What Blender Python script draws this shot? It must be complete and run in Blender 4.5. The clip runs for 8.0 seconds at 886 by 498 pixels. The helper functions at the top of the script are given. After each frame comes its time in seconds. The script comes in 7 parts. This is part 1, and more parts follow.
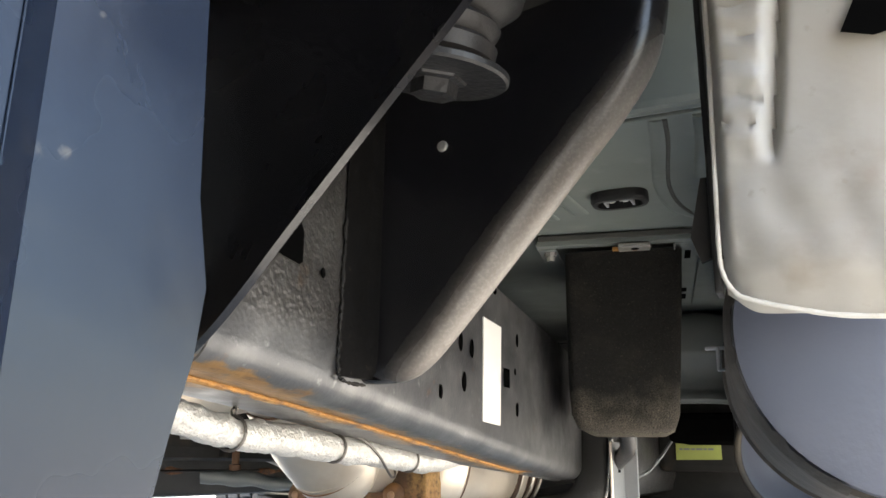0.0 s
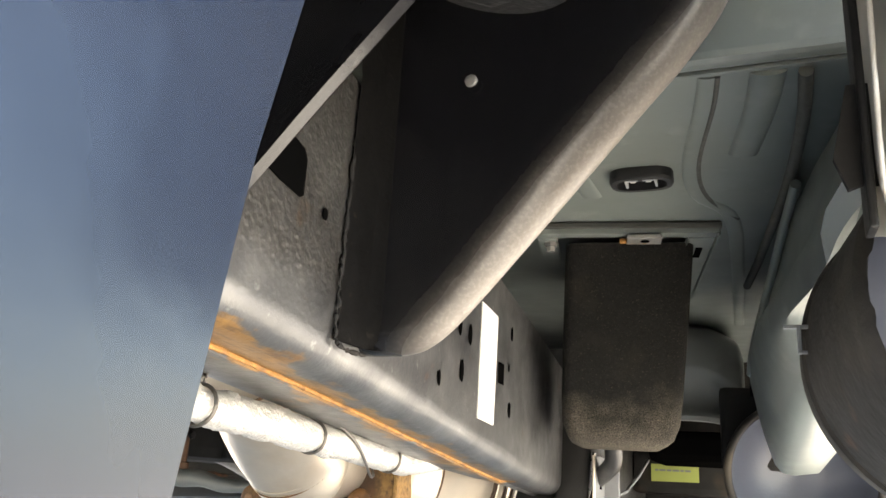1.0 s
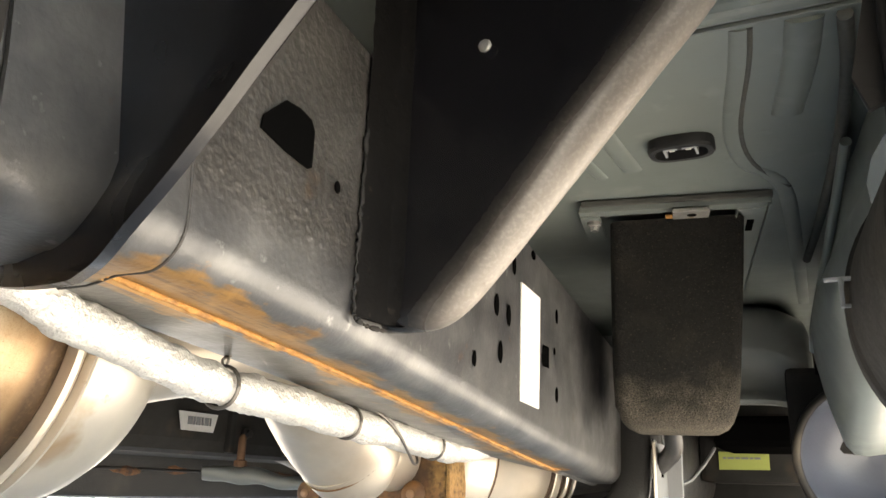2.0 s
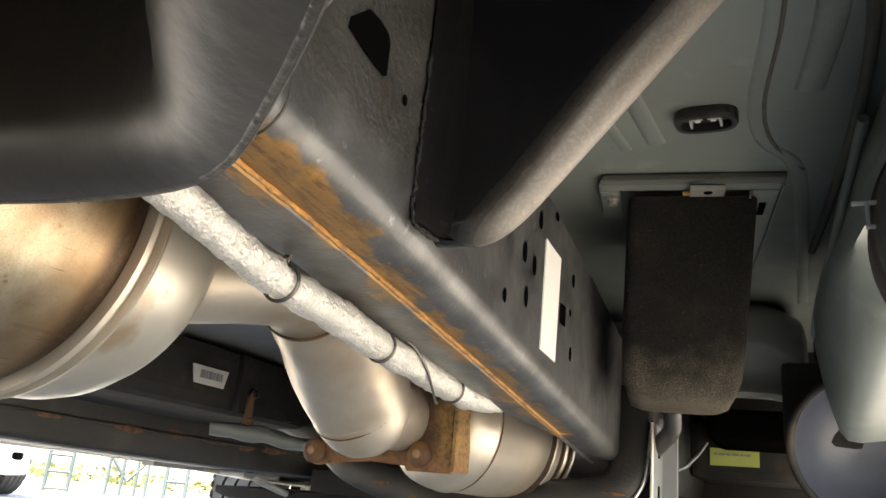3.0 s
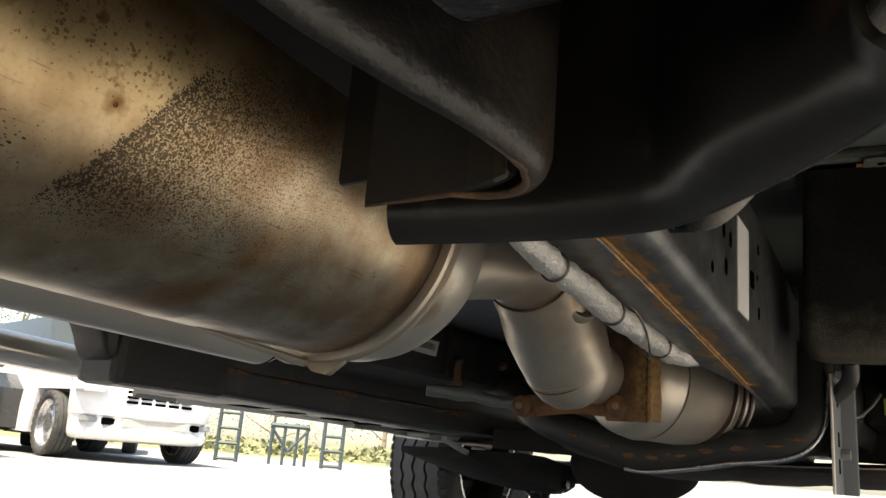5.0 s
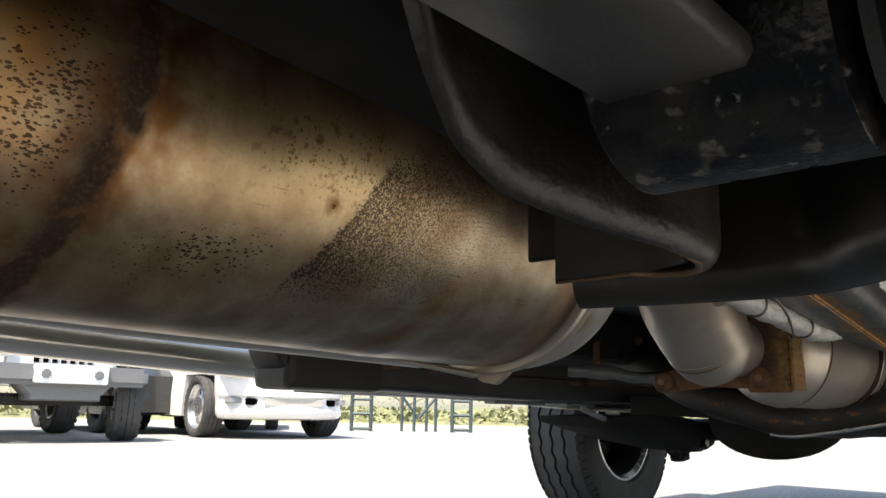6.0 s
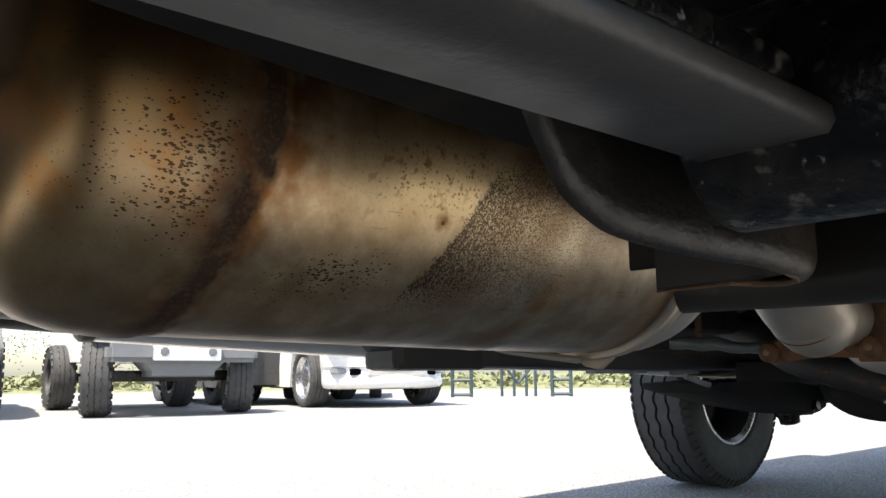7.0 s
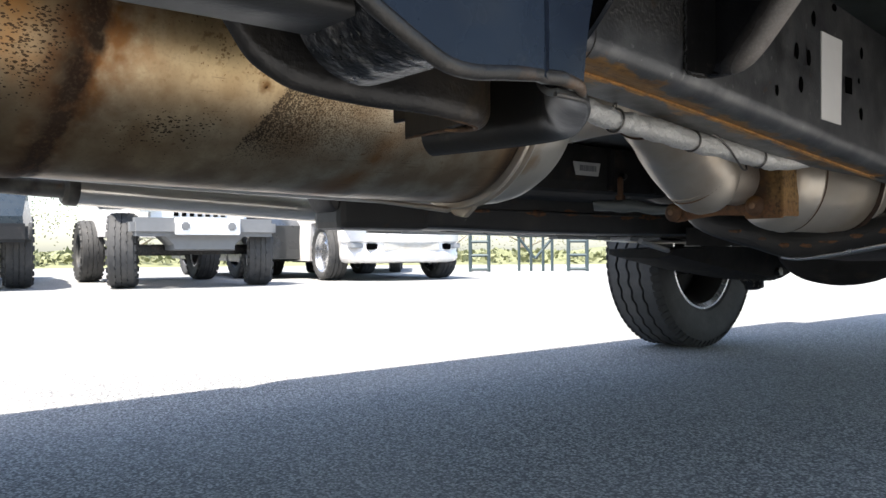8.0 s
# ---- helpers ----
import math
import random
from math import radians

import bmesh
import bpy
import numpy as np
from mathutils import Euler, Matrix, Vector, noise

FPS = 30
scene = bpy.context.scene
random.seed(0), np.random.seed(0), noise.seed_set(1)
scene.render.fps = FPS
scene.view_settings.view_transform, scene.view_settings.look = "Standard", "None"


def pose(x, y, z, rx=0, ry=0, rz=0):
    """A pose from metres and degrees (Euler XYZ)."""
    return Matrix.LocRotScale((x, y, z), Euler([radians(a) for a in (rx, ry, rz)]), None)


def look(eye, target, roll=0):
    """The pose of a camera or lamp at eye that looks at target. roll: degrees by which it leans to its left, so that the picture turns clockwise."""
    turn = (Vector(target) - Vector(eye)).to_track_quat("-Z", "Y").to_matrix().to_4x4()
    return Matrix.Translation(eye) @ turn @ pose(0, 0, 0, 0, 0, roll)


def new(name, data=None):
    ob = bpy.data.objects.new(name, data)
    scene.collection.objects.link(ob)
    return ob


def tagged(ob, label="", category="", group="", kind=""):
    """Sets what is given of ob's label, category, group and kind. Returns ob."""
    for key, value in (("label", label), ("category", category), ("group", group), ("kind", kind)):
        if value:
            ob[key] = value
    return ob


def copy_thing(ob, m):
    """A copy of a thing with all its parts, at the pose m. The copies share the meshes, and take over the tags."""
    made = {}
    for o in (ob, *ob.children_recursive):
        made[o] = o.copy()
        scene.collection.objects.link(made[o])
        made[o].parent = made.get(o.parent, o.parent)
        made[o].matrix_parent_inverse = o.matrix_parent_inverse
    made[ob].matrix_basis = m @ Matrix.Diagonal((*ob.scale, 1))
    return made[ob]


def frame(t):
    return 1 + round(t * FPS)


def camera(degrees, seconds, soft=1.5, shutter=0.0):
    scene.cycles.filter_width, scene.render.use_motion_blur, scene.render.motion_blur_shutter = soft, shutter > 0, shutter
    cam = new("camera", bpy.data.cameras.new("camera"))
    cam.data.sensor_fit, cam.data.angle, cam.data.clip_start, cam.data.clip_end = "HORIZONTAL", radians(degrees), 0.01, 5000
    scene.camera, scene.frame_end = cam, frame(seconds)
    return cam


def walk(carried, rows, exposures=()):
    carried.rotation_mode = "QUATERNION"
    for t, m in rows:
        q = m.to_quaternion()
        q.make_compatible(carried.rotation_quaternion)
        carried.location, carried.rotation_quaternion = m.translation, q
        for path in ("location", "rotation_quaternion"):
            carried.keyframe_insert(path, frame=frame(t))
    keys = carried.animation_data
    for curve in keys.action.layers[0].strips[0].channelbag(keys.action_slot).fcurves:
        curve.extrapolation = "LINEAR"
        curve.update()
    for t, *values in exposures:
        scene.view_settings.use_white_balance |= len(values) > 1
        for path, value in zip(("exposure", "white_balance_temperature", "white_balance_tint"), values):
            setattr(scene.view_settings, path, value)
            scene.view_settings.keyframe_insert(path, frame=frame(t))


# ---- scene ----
cam = camera(58.0, 8.0)
PATH = [
    (0, (0.175, 0.04, 0.512), (-0.619, 1.802, 1.028), 0.7),
    (0.3, (0.158, 0.067, 0.51), (-0.553, 1.86, 1.037), 0.7),
    (0.5, (0.145, 0.083, 0.501), (-0.52, 1.887, 1.053), 1.3),
    (0.6, (0.137, 0.088, 0.502), (-0.506, 1.902, 1.046), 1.9),
    (1, (0.1, 0.114, 0.494), (-0.586, 1.905, 1.059), 3.3),
    (1.5, (0.109, 0.127, 0.497), (-0.729, 1.86, 1.04), 2.1),
    (1.7, (0.117, 0.137, 0.496), (-0.716, 1.871, 1.042), 1.8),
    (2.8, (0.109, 0.143, 0.418), (-0.706, 1.861, 1.037), 4.2),
    (3, (0.094, 0.114, 0.413), (-0.714, 1.842, 1.015), 5.5),
    (3.5, (0.077, 0.072, 0.398), (-0.744, 1.798, 0.985), 6.6),
    (4, (0.065, 0.035, 0.373), (-0.791, 1.747, 0.952), 6.8),
    (4.5, (0.069, -0.017, 0.373), (-0.904, 1.642, 0.925), 6.5),
    (4.7, (0.075, -0.035, 0.372), (-0.947, 1.598, 0.909), 5.9),
    (5.8, (0.103, -0.148, 0.401), (-1.166, 1.343, 0.812), 1.9),
    (6, (0.103, -0.16, 0.411), (-1.212, 1.294, 0.807), 1.2),
    (6.5, (0.111, -0.197, 0.441), (-1.306, 1.173, 0.783), -0.2),
    (7, (0.125, -0.195, 0.433), (-1.362, 1.106, 0.743), -0.4),
    (7.5, (0.205, -0.152, 0.399), (-1.322, 1.123, 0.607), -0.2),
    (8, (0.332, -0.156, 0.396), (-1.218, 1.109, 0.403), -0.3),
]
EXPOSURES = [(0.0, 3.4, 7300, 10), (0.5, 4.0, 7600, 10), (1.0, 4.0, 7900, 10), (1.5, 4.02, 8250, 10), (3.0, 3.18, 8100, 10), (3.5, 2.58, 8300, 10), (4.0, 1.93, 8200, 10), (4.5, 1.61, 8100, 10), (6.0, 1.24, 7300, 10), (6.5, 1.20, 7000, 10), (7.0, 1.20, 6900, 10), (8.0, 1.4, 6650, 10)]
walk(cam, [(t, look(eye, target, roll)) for t, eye, target, roll in PATH], EXPOSURES)

# ---- sky, sun, exposure ----
world = bpy.data.worlds.new("world")
scene.world = world
world.use_nodes = True
sky = world.node_tree.nodes.new("ShaderNodeTexSky")
sky.sky_type = "NISHITA"
sky.sun_disc = False
sky.dust_density, sky.ozone_density = 1.5, 0.9
SUN_TOWARDS = Vector((0.16, -0.42, 0.89)).normalized()
sky.sun_elevation = math.asin(SUN_TOWARDS.z)
sky.sun_rotation = math.atan2(SUN_TOWARDS.x, SUN_TOWARDS.y)
world.node_tree.nodes["Background"].inputs[1].default_value = 0.15
world.node_tree.links.new(sky.outputs[0], world.node_tree.nodes["Background"].inputs[0])
sun = new("sun", bpy.data.lights.new("sun", "SUN"))
sun.data.energy, sun.data.angle, sun.data.color = 5.0, radians(0.5), (1.0, 0.95, 0.88)
sun.matrix_world = look((0, 0, 50), Vector((0, 0, 50)) - SUN_TOWARDS)


# ---- materials ----
def mat(name, colour, rough=0.5, metal=0.0, vary=0.25, scale=30.0, bump=0.1, bump_scale=200.0, coat=0.0, stains=(), spec=0.5):
    """A painted, metal or rubber surface with grain and blotches. stains: rows of (colour, scale, low, high, amount)."""
    m = bpy.data.materials.new(name)
    m.use_nodes = True
    nt = m.node_tree
    b = nt.nodes["Principled BSDF"]
    b.inputs["Roughness"].default_value = rough
    b.inputs["Metallic"].default_value = metal
    b.inputs["Coat Weight"].default_value = coat
    b.inputs["Specular IOR Level"].default_value = spec
    co = nt.nodes.new("ShaderNodeTexCoord").outputs["Object"]
    n1 = noise_node(nt, co, scale, 5.0)
    ramp = nt.nodes.new("ShaderNodeMix")
    ramp.data_type = "RGBA"
    ramp.inputs["A"].default_value = (*[c * (1 - vary) for c in colour], 1)
    ramp.inputs["B"].default_value = (*[min(1, c * (1 + vary)) for c in colour], 1)
    nt.links.new(n1, ramp.inputs["Factor"])
    col = ramp.outputs["Result"]
    for colour2, sc, low, high, amount in stains:
        col = stain(nt, co, col, colour2, sc, low, high, amount)
    nt.links.new(col, b.inputs["Base Color"])
    rr = nt.nodes.new("ShaderNodeMapRange")
    rr.inputs["To Min"].default_value, rr.inputs["To Max"].default_value = max(0.02, rough - 0.12), min(1, rough + 0.12)
    nt.links.new(noise_node(nt, co, scale * 2.7, 3.0), rr.inputs["Value"])
    nt.links.new(rr.outputs[0], b.inputs["Roughness"])
    if bump:
        bp = nt.nodes.new("ShaderNodeBump")
        bp.inputs["Strength"].default_value, bp.inputs["Distance"].default_value = bump, 0.002
        nt.links.new(noise_node(nt, co, bump_scale, 4.0), bp.inputs["Height"])
        nt.links.new(bp.outputs[0], b.inputs["Normal"])
    return m


def noise_node(nt, co, scale, detail):
    n = nt.nodes.new("ShaderNodeTexNoise")
    n.inputs["Scale"].default_value, n.inputs["Detail"].default_value = scale, detail
    nt.links.new(co, n.inputs["Vector"])
    return n.outputs["Fac"]


def ramp_node(nt, value, low, high, top=1.0):
    r = nt.nodes.new("ShaderNodeMapRange")
    r.inputs["From Min"].default_value, r.inputs["From Max"].default_value = low, high
    r.inputs["To Max"].default_value = top
    nt.links.new(value, r.inputs["Value"])
    return r.outputs[0]


def blend(nt, fac, a, colour2):
    mx = nt.nodes.new("ShaderNodeMix")
    mx.data_type = "RGBA"
    nt.links.new(fac, mx.inputs["Factor"])
    nt.links.new(a, mx.inputs["A"])
    mx.inputs["B"].default_value = (*colour2, 1)
    return mx.outputs["Result"]


def maths(nt, op, a, b):
    n = nt.nodes.new("ShaderNodeMath")
    n.operation = op
    for i, v in enumerate((a, b)):
        if isinstance(v, (int, float)):
            n.inputs[i].default_value = v
        else:
            nt.links.new(v, n.inputs[i])
    return n.outputs[0]


def stain(nt, co, col, colour2, sc, low, high, amount):
    return blend(nt, ramp_node(nt, noise_node(nt, co, sc, 6.0), low, high, amount), col, colour2)


def glass(name, tint=(0.05, 0.06, 0.06)):
    m = mat(name, tint, 0.05, 0.0, 0.05, 3.0, 0.0)
    return m


CHASSIS = mat("chassis_paint", (0.016, 0.0155, 0.015), 0.42, 0.0, 0.3, 14, 0.3, 420, 0.0, [((0.09, 0.075, 0.06), 9, 0.55, 0.80, 0.40), ((0.10, 0.04, 0.016), 22, 0.66, 0.74, 0.5)], 0.35)
RAIL = mat("rail_paint", (0.085, 0.085, 0.085), 0.36, 0.5, 0.30, 22, 0.14, 300, 0.0, [((0.20, 0.195, 0.185), 26, 0.48, 0.72, 0.5), ((0.02, 0.02, 0.023), 17, 0.50, 0.68, 0.6), ((0.16, 0.08, 0.03), 34, 0.66, 0.74, 0.5), ((0.30, 0.30, 0.29), 110, 0.66, 0.74, 0.5)])


def rust_line(m, a, b, half, colour):
    """Rust that has spread from a weld lying at x = a + b * y."""
    nt = m.node_tree
    bs = nt.nodes["Principled BSDF"]
    old = bs.inputs["Base Color"].links[0].from_socket
    co = nt.nodes.new("ShaderNodeTexCoord").outputs["Object"]
    sep = nt.nodes.new("ShaderNodeSeparateXYZ")
    nt.links.new(co, sep.inputs[0])
    side = maths(nt, "SUBTRACT", sep.outputs[0], maths(nt, "ADD", maths(nt, "MULTIPLY", sep.outputs[1], b), a))
    along = nt.nodes.new("ShaderNodeMapping")
    along.inputs["Scale"].default_value = (1.0, 0.16, 1.0)
    nt.links.new(co, along.inputs[0])
    # wider towards the outer face behind y = 0.6
    reach = maths(nt, "ADD", ramp_node(nt, sep.outputs[1], 0.56, 0.43, 0.012), 0.014)
    d = maths(nt, "MAXIMUM", maths(nt, "SUBTRACT", side, reach), maths(nt, "MULTIPLY", side, -1.0))
    wob = maths(nt, "ADD", maths(nt, "MULTIPLY", maths(nt, "SUBTRACT", noise_node(nt, along.outputs[0], 170, 7.0), 0.54), half * 3.5), maths(nt, "MULTIPLY", maths(nt, "SUBTRACT", noise_node(nt, co, 34, 6.0), 0.53), half * 6.0))
    near = maths(nt, "MULTIPLY", ramp_node(nt, maths(nt, "SUBTRACT", d, wob), half, half * 0.35), ramp_node(nt, sep.outputs[1], 0.33, 0.37))
    near = maths(nt, "MULTIPLY", near, ramp_node(nt, sep.outputs[2], 0.585, 0.565))
    near = maths(nt, "MULTIPLY", near, ramp_node(nt, sep.outputs[1], 1.075, 1.05))
    col = blend(nt, maths(nt, "MULTIPLY", near, 0.85), old, colour)
    col = blend(nt, maths(nt, "MULTIPLY", near, ramp_node(nt, noise_node(nt, along.outputs[0], 260, 7.0), 0.50, 0.62, 0.75)), col, (0.12, 0.065, 0.03))
    col = blend(nt, maths(nt, "MULTIPLY", near, ramp_node(nt, noise_node(nt, co, 40, 7.0), 0.58, 0.70, 0.7)), col, (0.42, 0.23, 0.07))
    nt.links.new(col, bs.inputs["Base Color"])


def edge_wear_sheen(name):
    """Black enamel; dusty wear and painted highlight along the outrigger's sloping lower edge."""
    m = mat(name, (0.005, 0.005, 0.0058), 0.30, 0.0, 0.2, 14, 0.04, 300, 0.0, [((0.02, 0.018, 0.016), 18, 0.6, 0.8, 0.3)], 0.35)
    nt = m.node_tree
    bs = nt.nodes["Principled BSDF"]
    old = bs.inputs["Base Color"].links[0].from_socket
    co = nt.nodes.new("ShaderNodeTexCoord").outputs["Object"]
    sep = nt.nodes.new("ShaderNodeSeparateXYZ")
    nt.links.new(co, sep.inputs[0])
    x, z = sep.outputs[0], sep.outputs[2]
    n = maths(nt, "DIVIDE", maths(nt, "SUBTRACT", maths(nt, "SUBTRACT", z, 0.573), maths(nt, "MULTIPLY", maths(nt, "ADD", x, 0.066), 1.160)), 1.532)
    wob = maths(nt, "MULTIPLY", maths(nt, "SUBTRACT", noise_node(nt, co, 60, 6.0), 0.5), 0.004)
    # worn tan, graded so that it also paints the rounded edge's highlight
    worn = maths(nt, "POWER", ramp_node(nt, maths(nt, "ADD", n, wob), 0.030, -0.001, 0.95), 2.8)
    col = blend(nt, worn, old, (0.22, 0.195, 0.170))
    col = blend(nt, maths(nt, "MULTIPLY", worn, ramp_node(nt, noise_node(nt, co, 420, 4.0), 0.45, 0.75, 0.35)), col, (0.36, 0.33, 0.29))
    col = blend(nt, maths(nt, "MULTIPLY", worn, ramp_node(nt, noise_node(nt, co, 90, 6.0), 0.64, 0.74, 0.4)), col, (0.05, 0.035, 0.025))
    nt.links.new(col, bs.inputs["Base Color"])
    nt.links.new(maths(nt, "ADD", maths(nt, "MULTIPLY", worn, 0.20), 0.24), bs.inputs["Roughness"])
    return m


EDGESHEEN = edge_wear_sheen("black_enamel_worn_edge")
HANGERDUST = mat("dusty_hanger", (0.009, 0.0085, 0.0075), 0.42, 0.0, 0.35, 12, 0.15, 140, 0.0, [((0.040, 0.036, 0.029), 9, 0.45, 0.75, 0.5), ((0.11, 0.09, 0.065), 34, 0.62, 0.74, 0.5), ((0.12, 0.055, 0.02), 24, 0.66, 0.75, 0.6)], 0.45)
PLATE = mat("gloss_navy_plate", (0.006, 0.010, 0.020), 0.27, 0.0, 0.2, 12, 0.12, 55, 0.0, [((0.03, 0.028, 0.024), 20, 0.56, 0.8, 0.5), ((0.10, 0.095, 0.085), 160, 0.70, 0.76, 0.5)], 0.30)
LIPWORN = mat("worn_lip", (0.022, 0.020, 0.018), 0.42, 0.1, 0.35, 24, 0.35, 260, 0.0, [((0.10, 0.085, 0.07), 14, 0.48, 0.72, 0.6), ((0.22, 0.105, 0.035), 20, 0.56, 0.70, 0.7), ((0.008, 0.008, 0.008), 33, 0.58, 0.70, 0.6)], 0.5)
LIPHOOK = mat("worn_hooked_lip", (0.011, 0.0102, 0.0095), 0.40, 0.1, 0.35, 24, 0.35, 260, 0.0, [((0.07, 0.06, 0.05), 14, 0.50, 0.74, 0.6), ((0.008, 0.008, 0.008), 33, 0.58, 0.70, 0.6)], 0.5)


def rusted_from(m, axis, low, high, colour, amount):
    """Rust that grows along one axis, ragged at its start."""
    nt = m.node_tree
    bs = nt.nodes["Principled BSDF"]
    old = bs.inputs["Base Color"].links[0].from_socket
    co = nt.nodes.new("ShaderNodeTexCoord").outputs["Object"]
    sep = nt.nodes.new("ShaderNodeSeparateXYZ")
    nt.links.new(co, sep.inputs[0])
    wob = maths(nt, "MULTIPLY", maths(nt, "SUBTRACT", noise_node(nt, co, 70, 6.0), 0.5), abs(high - low) * 1.6)
    f = maths(nt, "MULTIPLY", ramp_node(nt, maths(nt, "ADD", sep.outputs[axis], wob), low, high, amount), ramp_node(nt, noise_node(nt, co, 160, 6.0), 0.28, 0.55))
    nt.links.new(blend(nt, f, old, colour), bs.inputs["Base Color"])


rusted_from(LIPHOOK, 1, 0.150, 0.200, (0.11, 0.075, 0.04), 0.5)
HOOKRUST = mat("thin_edge_rust", (0.085, 0.048, 0.025), 0.75, 0.0, 0.5, 60, 0.5, 260, 0.0, [((0.03, 0.022, 0.016), 40, 0.48, 0.64, 0.8), ((0.28, 0.15, 0.06), 70, 0.60, 0.70, 0.6)])
GLOSSBLACK = mat("black_enamel", (0.005, 0.005, 0.006), 0.25, 0.0, 0.2, 12, 0.08, 160, 0.0, [((0.03, 0.026, 0.022), 18, 0.6, 0.8, 0.4)], 0.4)
HANGER = mat("hanger_paint", (0.007, 0.007, 0.0075), 0.38, 0.0, 0.3, 15, 0.10, 160, 0.0, [((0.030, 0.026, 0.022), 13, 0.52, 0.80, 0.5), ((0.13, 0.055, 0.02), 26, 0.66, 0.75, 0.6)], 0.35)
RUST = mat("rust", (0.30, 0.142, 0.037), 0.85, 0.0, 0.6, 120, 0.9, 300, 0.0, [((0.08, 0.04, 0.02), 60, 0.5, 0.66, 0.75), ((0.38, 0.20, 0.06), 90, 0.58, 0.68, 0.5)])
DARKRUST = mat("dark_rust", (0.085, 0.042, 0.021), 0.72, 0.2, 0.5, 40, 0.5, 260, 0.0, [((0.26, 0.12, 0.035), 22, 0.52, 0.66, 0.7), ((0.36, 0.25, 0.11), 15, 0.54, 0.68, 0.75)])
DABRUST = mat("rust_scab", (0.125, 0.055, 0.022), 0.85, 0.0, 0.6, 90, 0.8, 260, 0.0, [((0.03, 0.022, 0.018), 60, 0.48, 0.62, 0.8)])
FLANGERUST = mat("burnt_flange", (0.050, 0.026, 0.013), 0.70, 0.2, 0.5, 40, 0.5, 260, 0.0, [((0.17, 0.085, 0.028), 30, 0.50, 0.66, 0.7), ((0.02, 0.012, 0.008), 22, 0.52, 0.68, 0.7)])
rusted_from(FLANGERUST, 0, -0.340, -0.306, (0.40, 0.235, 0.080), 0.60)
rusted_from(FLANGERUST, 2, 0.490, 0.455, (0.20, 0.085, 0.035), 0.6)
BOLTRUST = mat("rusted_bolt", (0.22, 0.13, 0.075), 0.6, 0.3, 0.4, 90, 0.4, 260)
LEAF = mat("spring_steel", (0.045, 0.043, 0.041), 0.42, 0.25, 0.25, 14, 0.15, 300, 0.0, [((0.015, 0.015, 0.016), 12, 0.5, 0.7, 0.6), ((0.10, 0.085, 0.07), 30, 0.6, 0.75, 0.4)])
GREASY = mat("greasy_steel", (0.0055, 0.0055, 0.006), 0.30, 0.1, 0.4, 30, 1.0, 90, 0.0, [((0.030, 0.027, 0.023), 38, 0.50, 0.68, 0.7), ((0.15, 0.14, 0.12), 95, 0.60, 0.68, 0.6), ((0.26, 0.25, 0.22), 130, 0.66, 0.72, 0.6), ((0.075, 0.034, 0.016), 34, 0.62, 0.72, 0.7)], 0.35)
PIPE = mat("exhaust_steel", (0.50, 0.445, 0.37), 0.40, 0.75, 0.12, 10, 0.55, 24, 0.0, [((0.34, 0.22, 0.11), 8, 0.52, 0.76, 0.6), ((0.25, 0.18, 0.11), 75, 0.70, 0.76, 0.6), ((0.36, 0.34, 0.31), 14, 0.52, 0.70, 0.4)])
CONE = mat("cone_steel", (0.50, 0.465, 0.40), 0.38, 0.75, 0.10, 10, 0.12, 60, 0.0, [((0.30, 0.17, 0.06), 13, 0.56, 0.68, 0.8), ((0.25, 0.18, 0.11), 75, 0.70, 0.76, 0.6), ((0.34, 0.32, 0.29), 14, 0.52, 0.70, 0.4)])
FOIL = mat("foil_wrap", (0.51, 0.495, 0.465), 0.40, 0.45, 0.12, 60, 1.0, 420, 0.0, [((0.30, 0.275, 0.24), 420, 0.56, 0.68, 0.55), ((0.25, 0.22, 0.19), 70, 0.66, 0.75, 0.5)])
WIRE = mat("steel_wire", (0.12, 0.11, 0.10), 0.5, 0.8)
FLOORPAN = mat("floor_primer", (0.130, 0.147, 0.139), 0.36, 0.0, 0.12, 7, 0.06, 60, 0.0, [((0.11, 0.115, 0.10), 6, 0.48, 0.8, 0.5), ((0.24, 0.255, 0.235), 26, 0.60, 0.72, 0.3), ((0.10, 0.09, 0.075), 48, 0.69, 0.76, 0.5)])
# seam sealer; also paints the shade in the frame gap and floor crease
SEALERSHADE = mat("seam_sealer", (0.05, 0.05, 0.045), 0.8, 0.0, 0.3, 60, 0.6, 120)
FELT = mat("fibre_felt", (0.0075, 0.0072, 0.0066), 0.95, 0.0, 0.6, 260, 1.0, 420, 0.0, [((0.075, 0.063, 0.046), 480, 0.60, 0.72, 0.35), ((0.045, 0.038, 0.028), 12, 0.56, 0.78, 0.35), ((0.10, 0.055, 0.022), 60, 0.70, 0.76, 0.5)], 0.12)


def foot_dust(m, low, high, colour):
    """Pale road dust that clings to the lower part of the felt."""
    nt = m.node_tree
    bs = nt.nodes["Principled BSDF"]
    old = bs.inputs["Base Color"].links[0].from_socket
    co = nt.nodes.new("ShaderNodeTexCoord").outputs["Object"]
    sep = nt.nodes.new("ShaderNodeSeparateXYZ")
    nt.links.new(co, sep.inputs[0])
    z = maths(nt, "ADD", sep.outputs[2], maths(nt, "MULTIPLY", maths(nt, "SUBTRACT", noise_node(nt, co, 22, 5.0), 0.5), 0.10))
    f = maths(nt, "MULTIPLY", ramp_node(nt, z, high, low, 0.9), ramp_node(nt, noise_node(nt, co, 800, 4.0), 0.35, 0.72))
    nt.links.new(blend(nt, f, old, colour), bs.inputs["Base Color"])


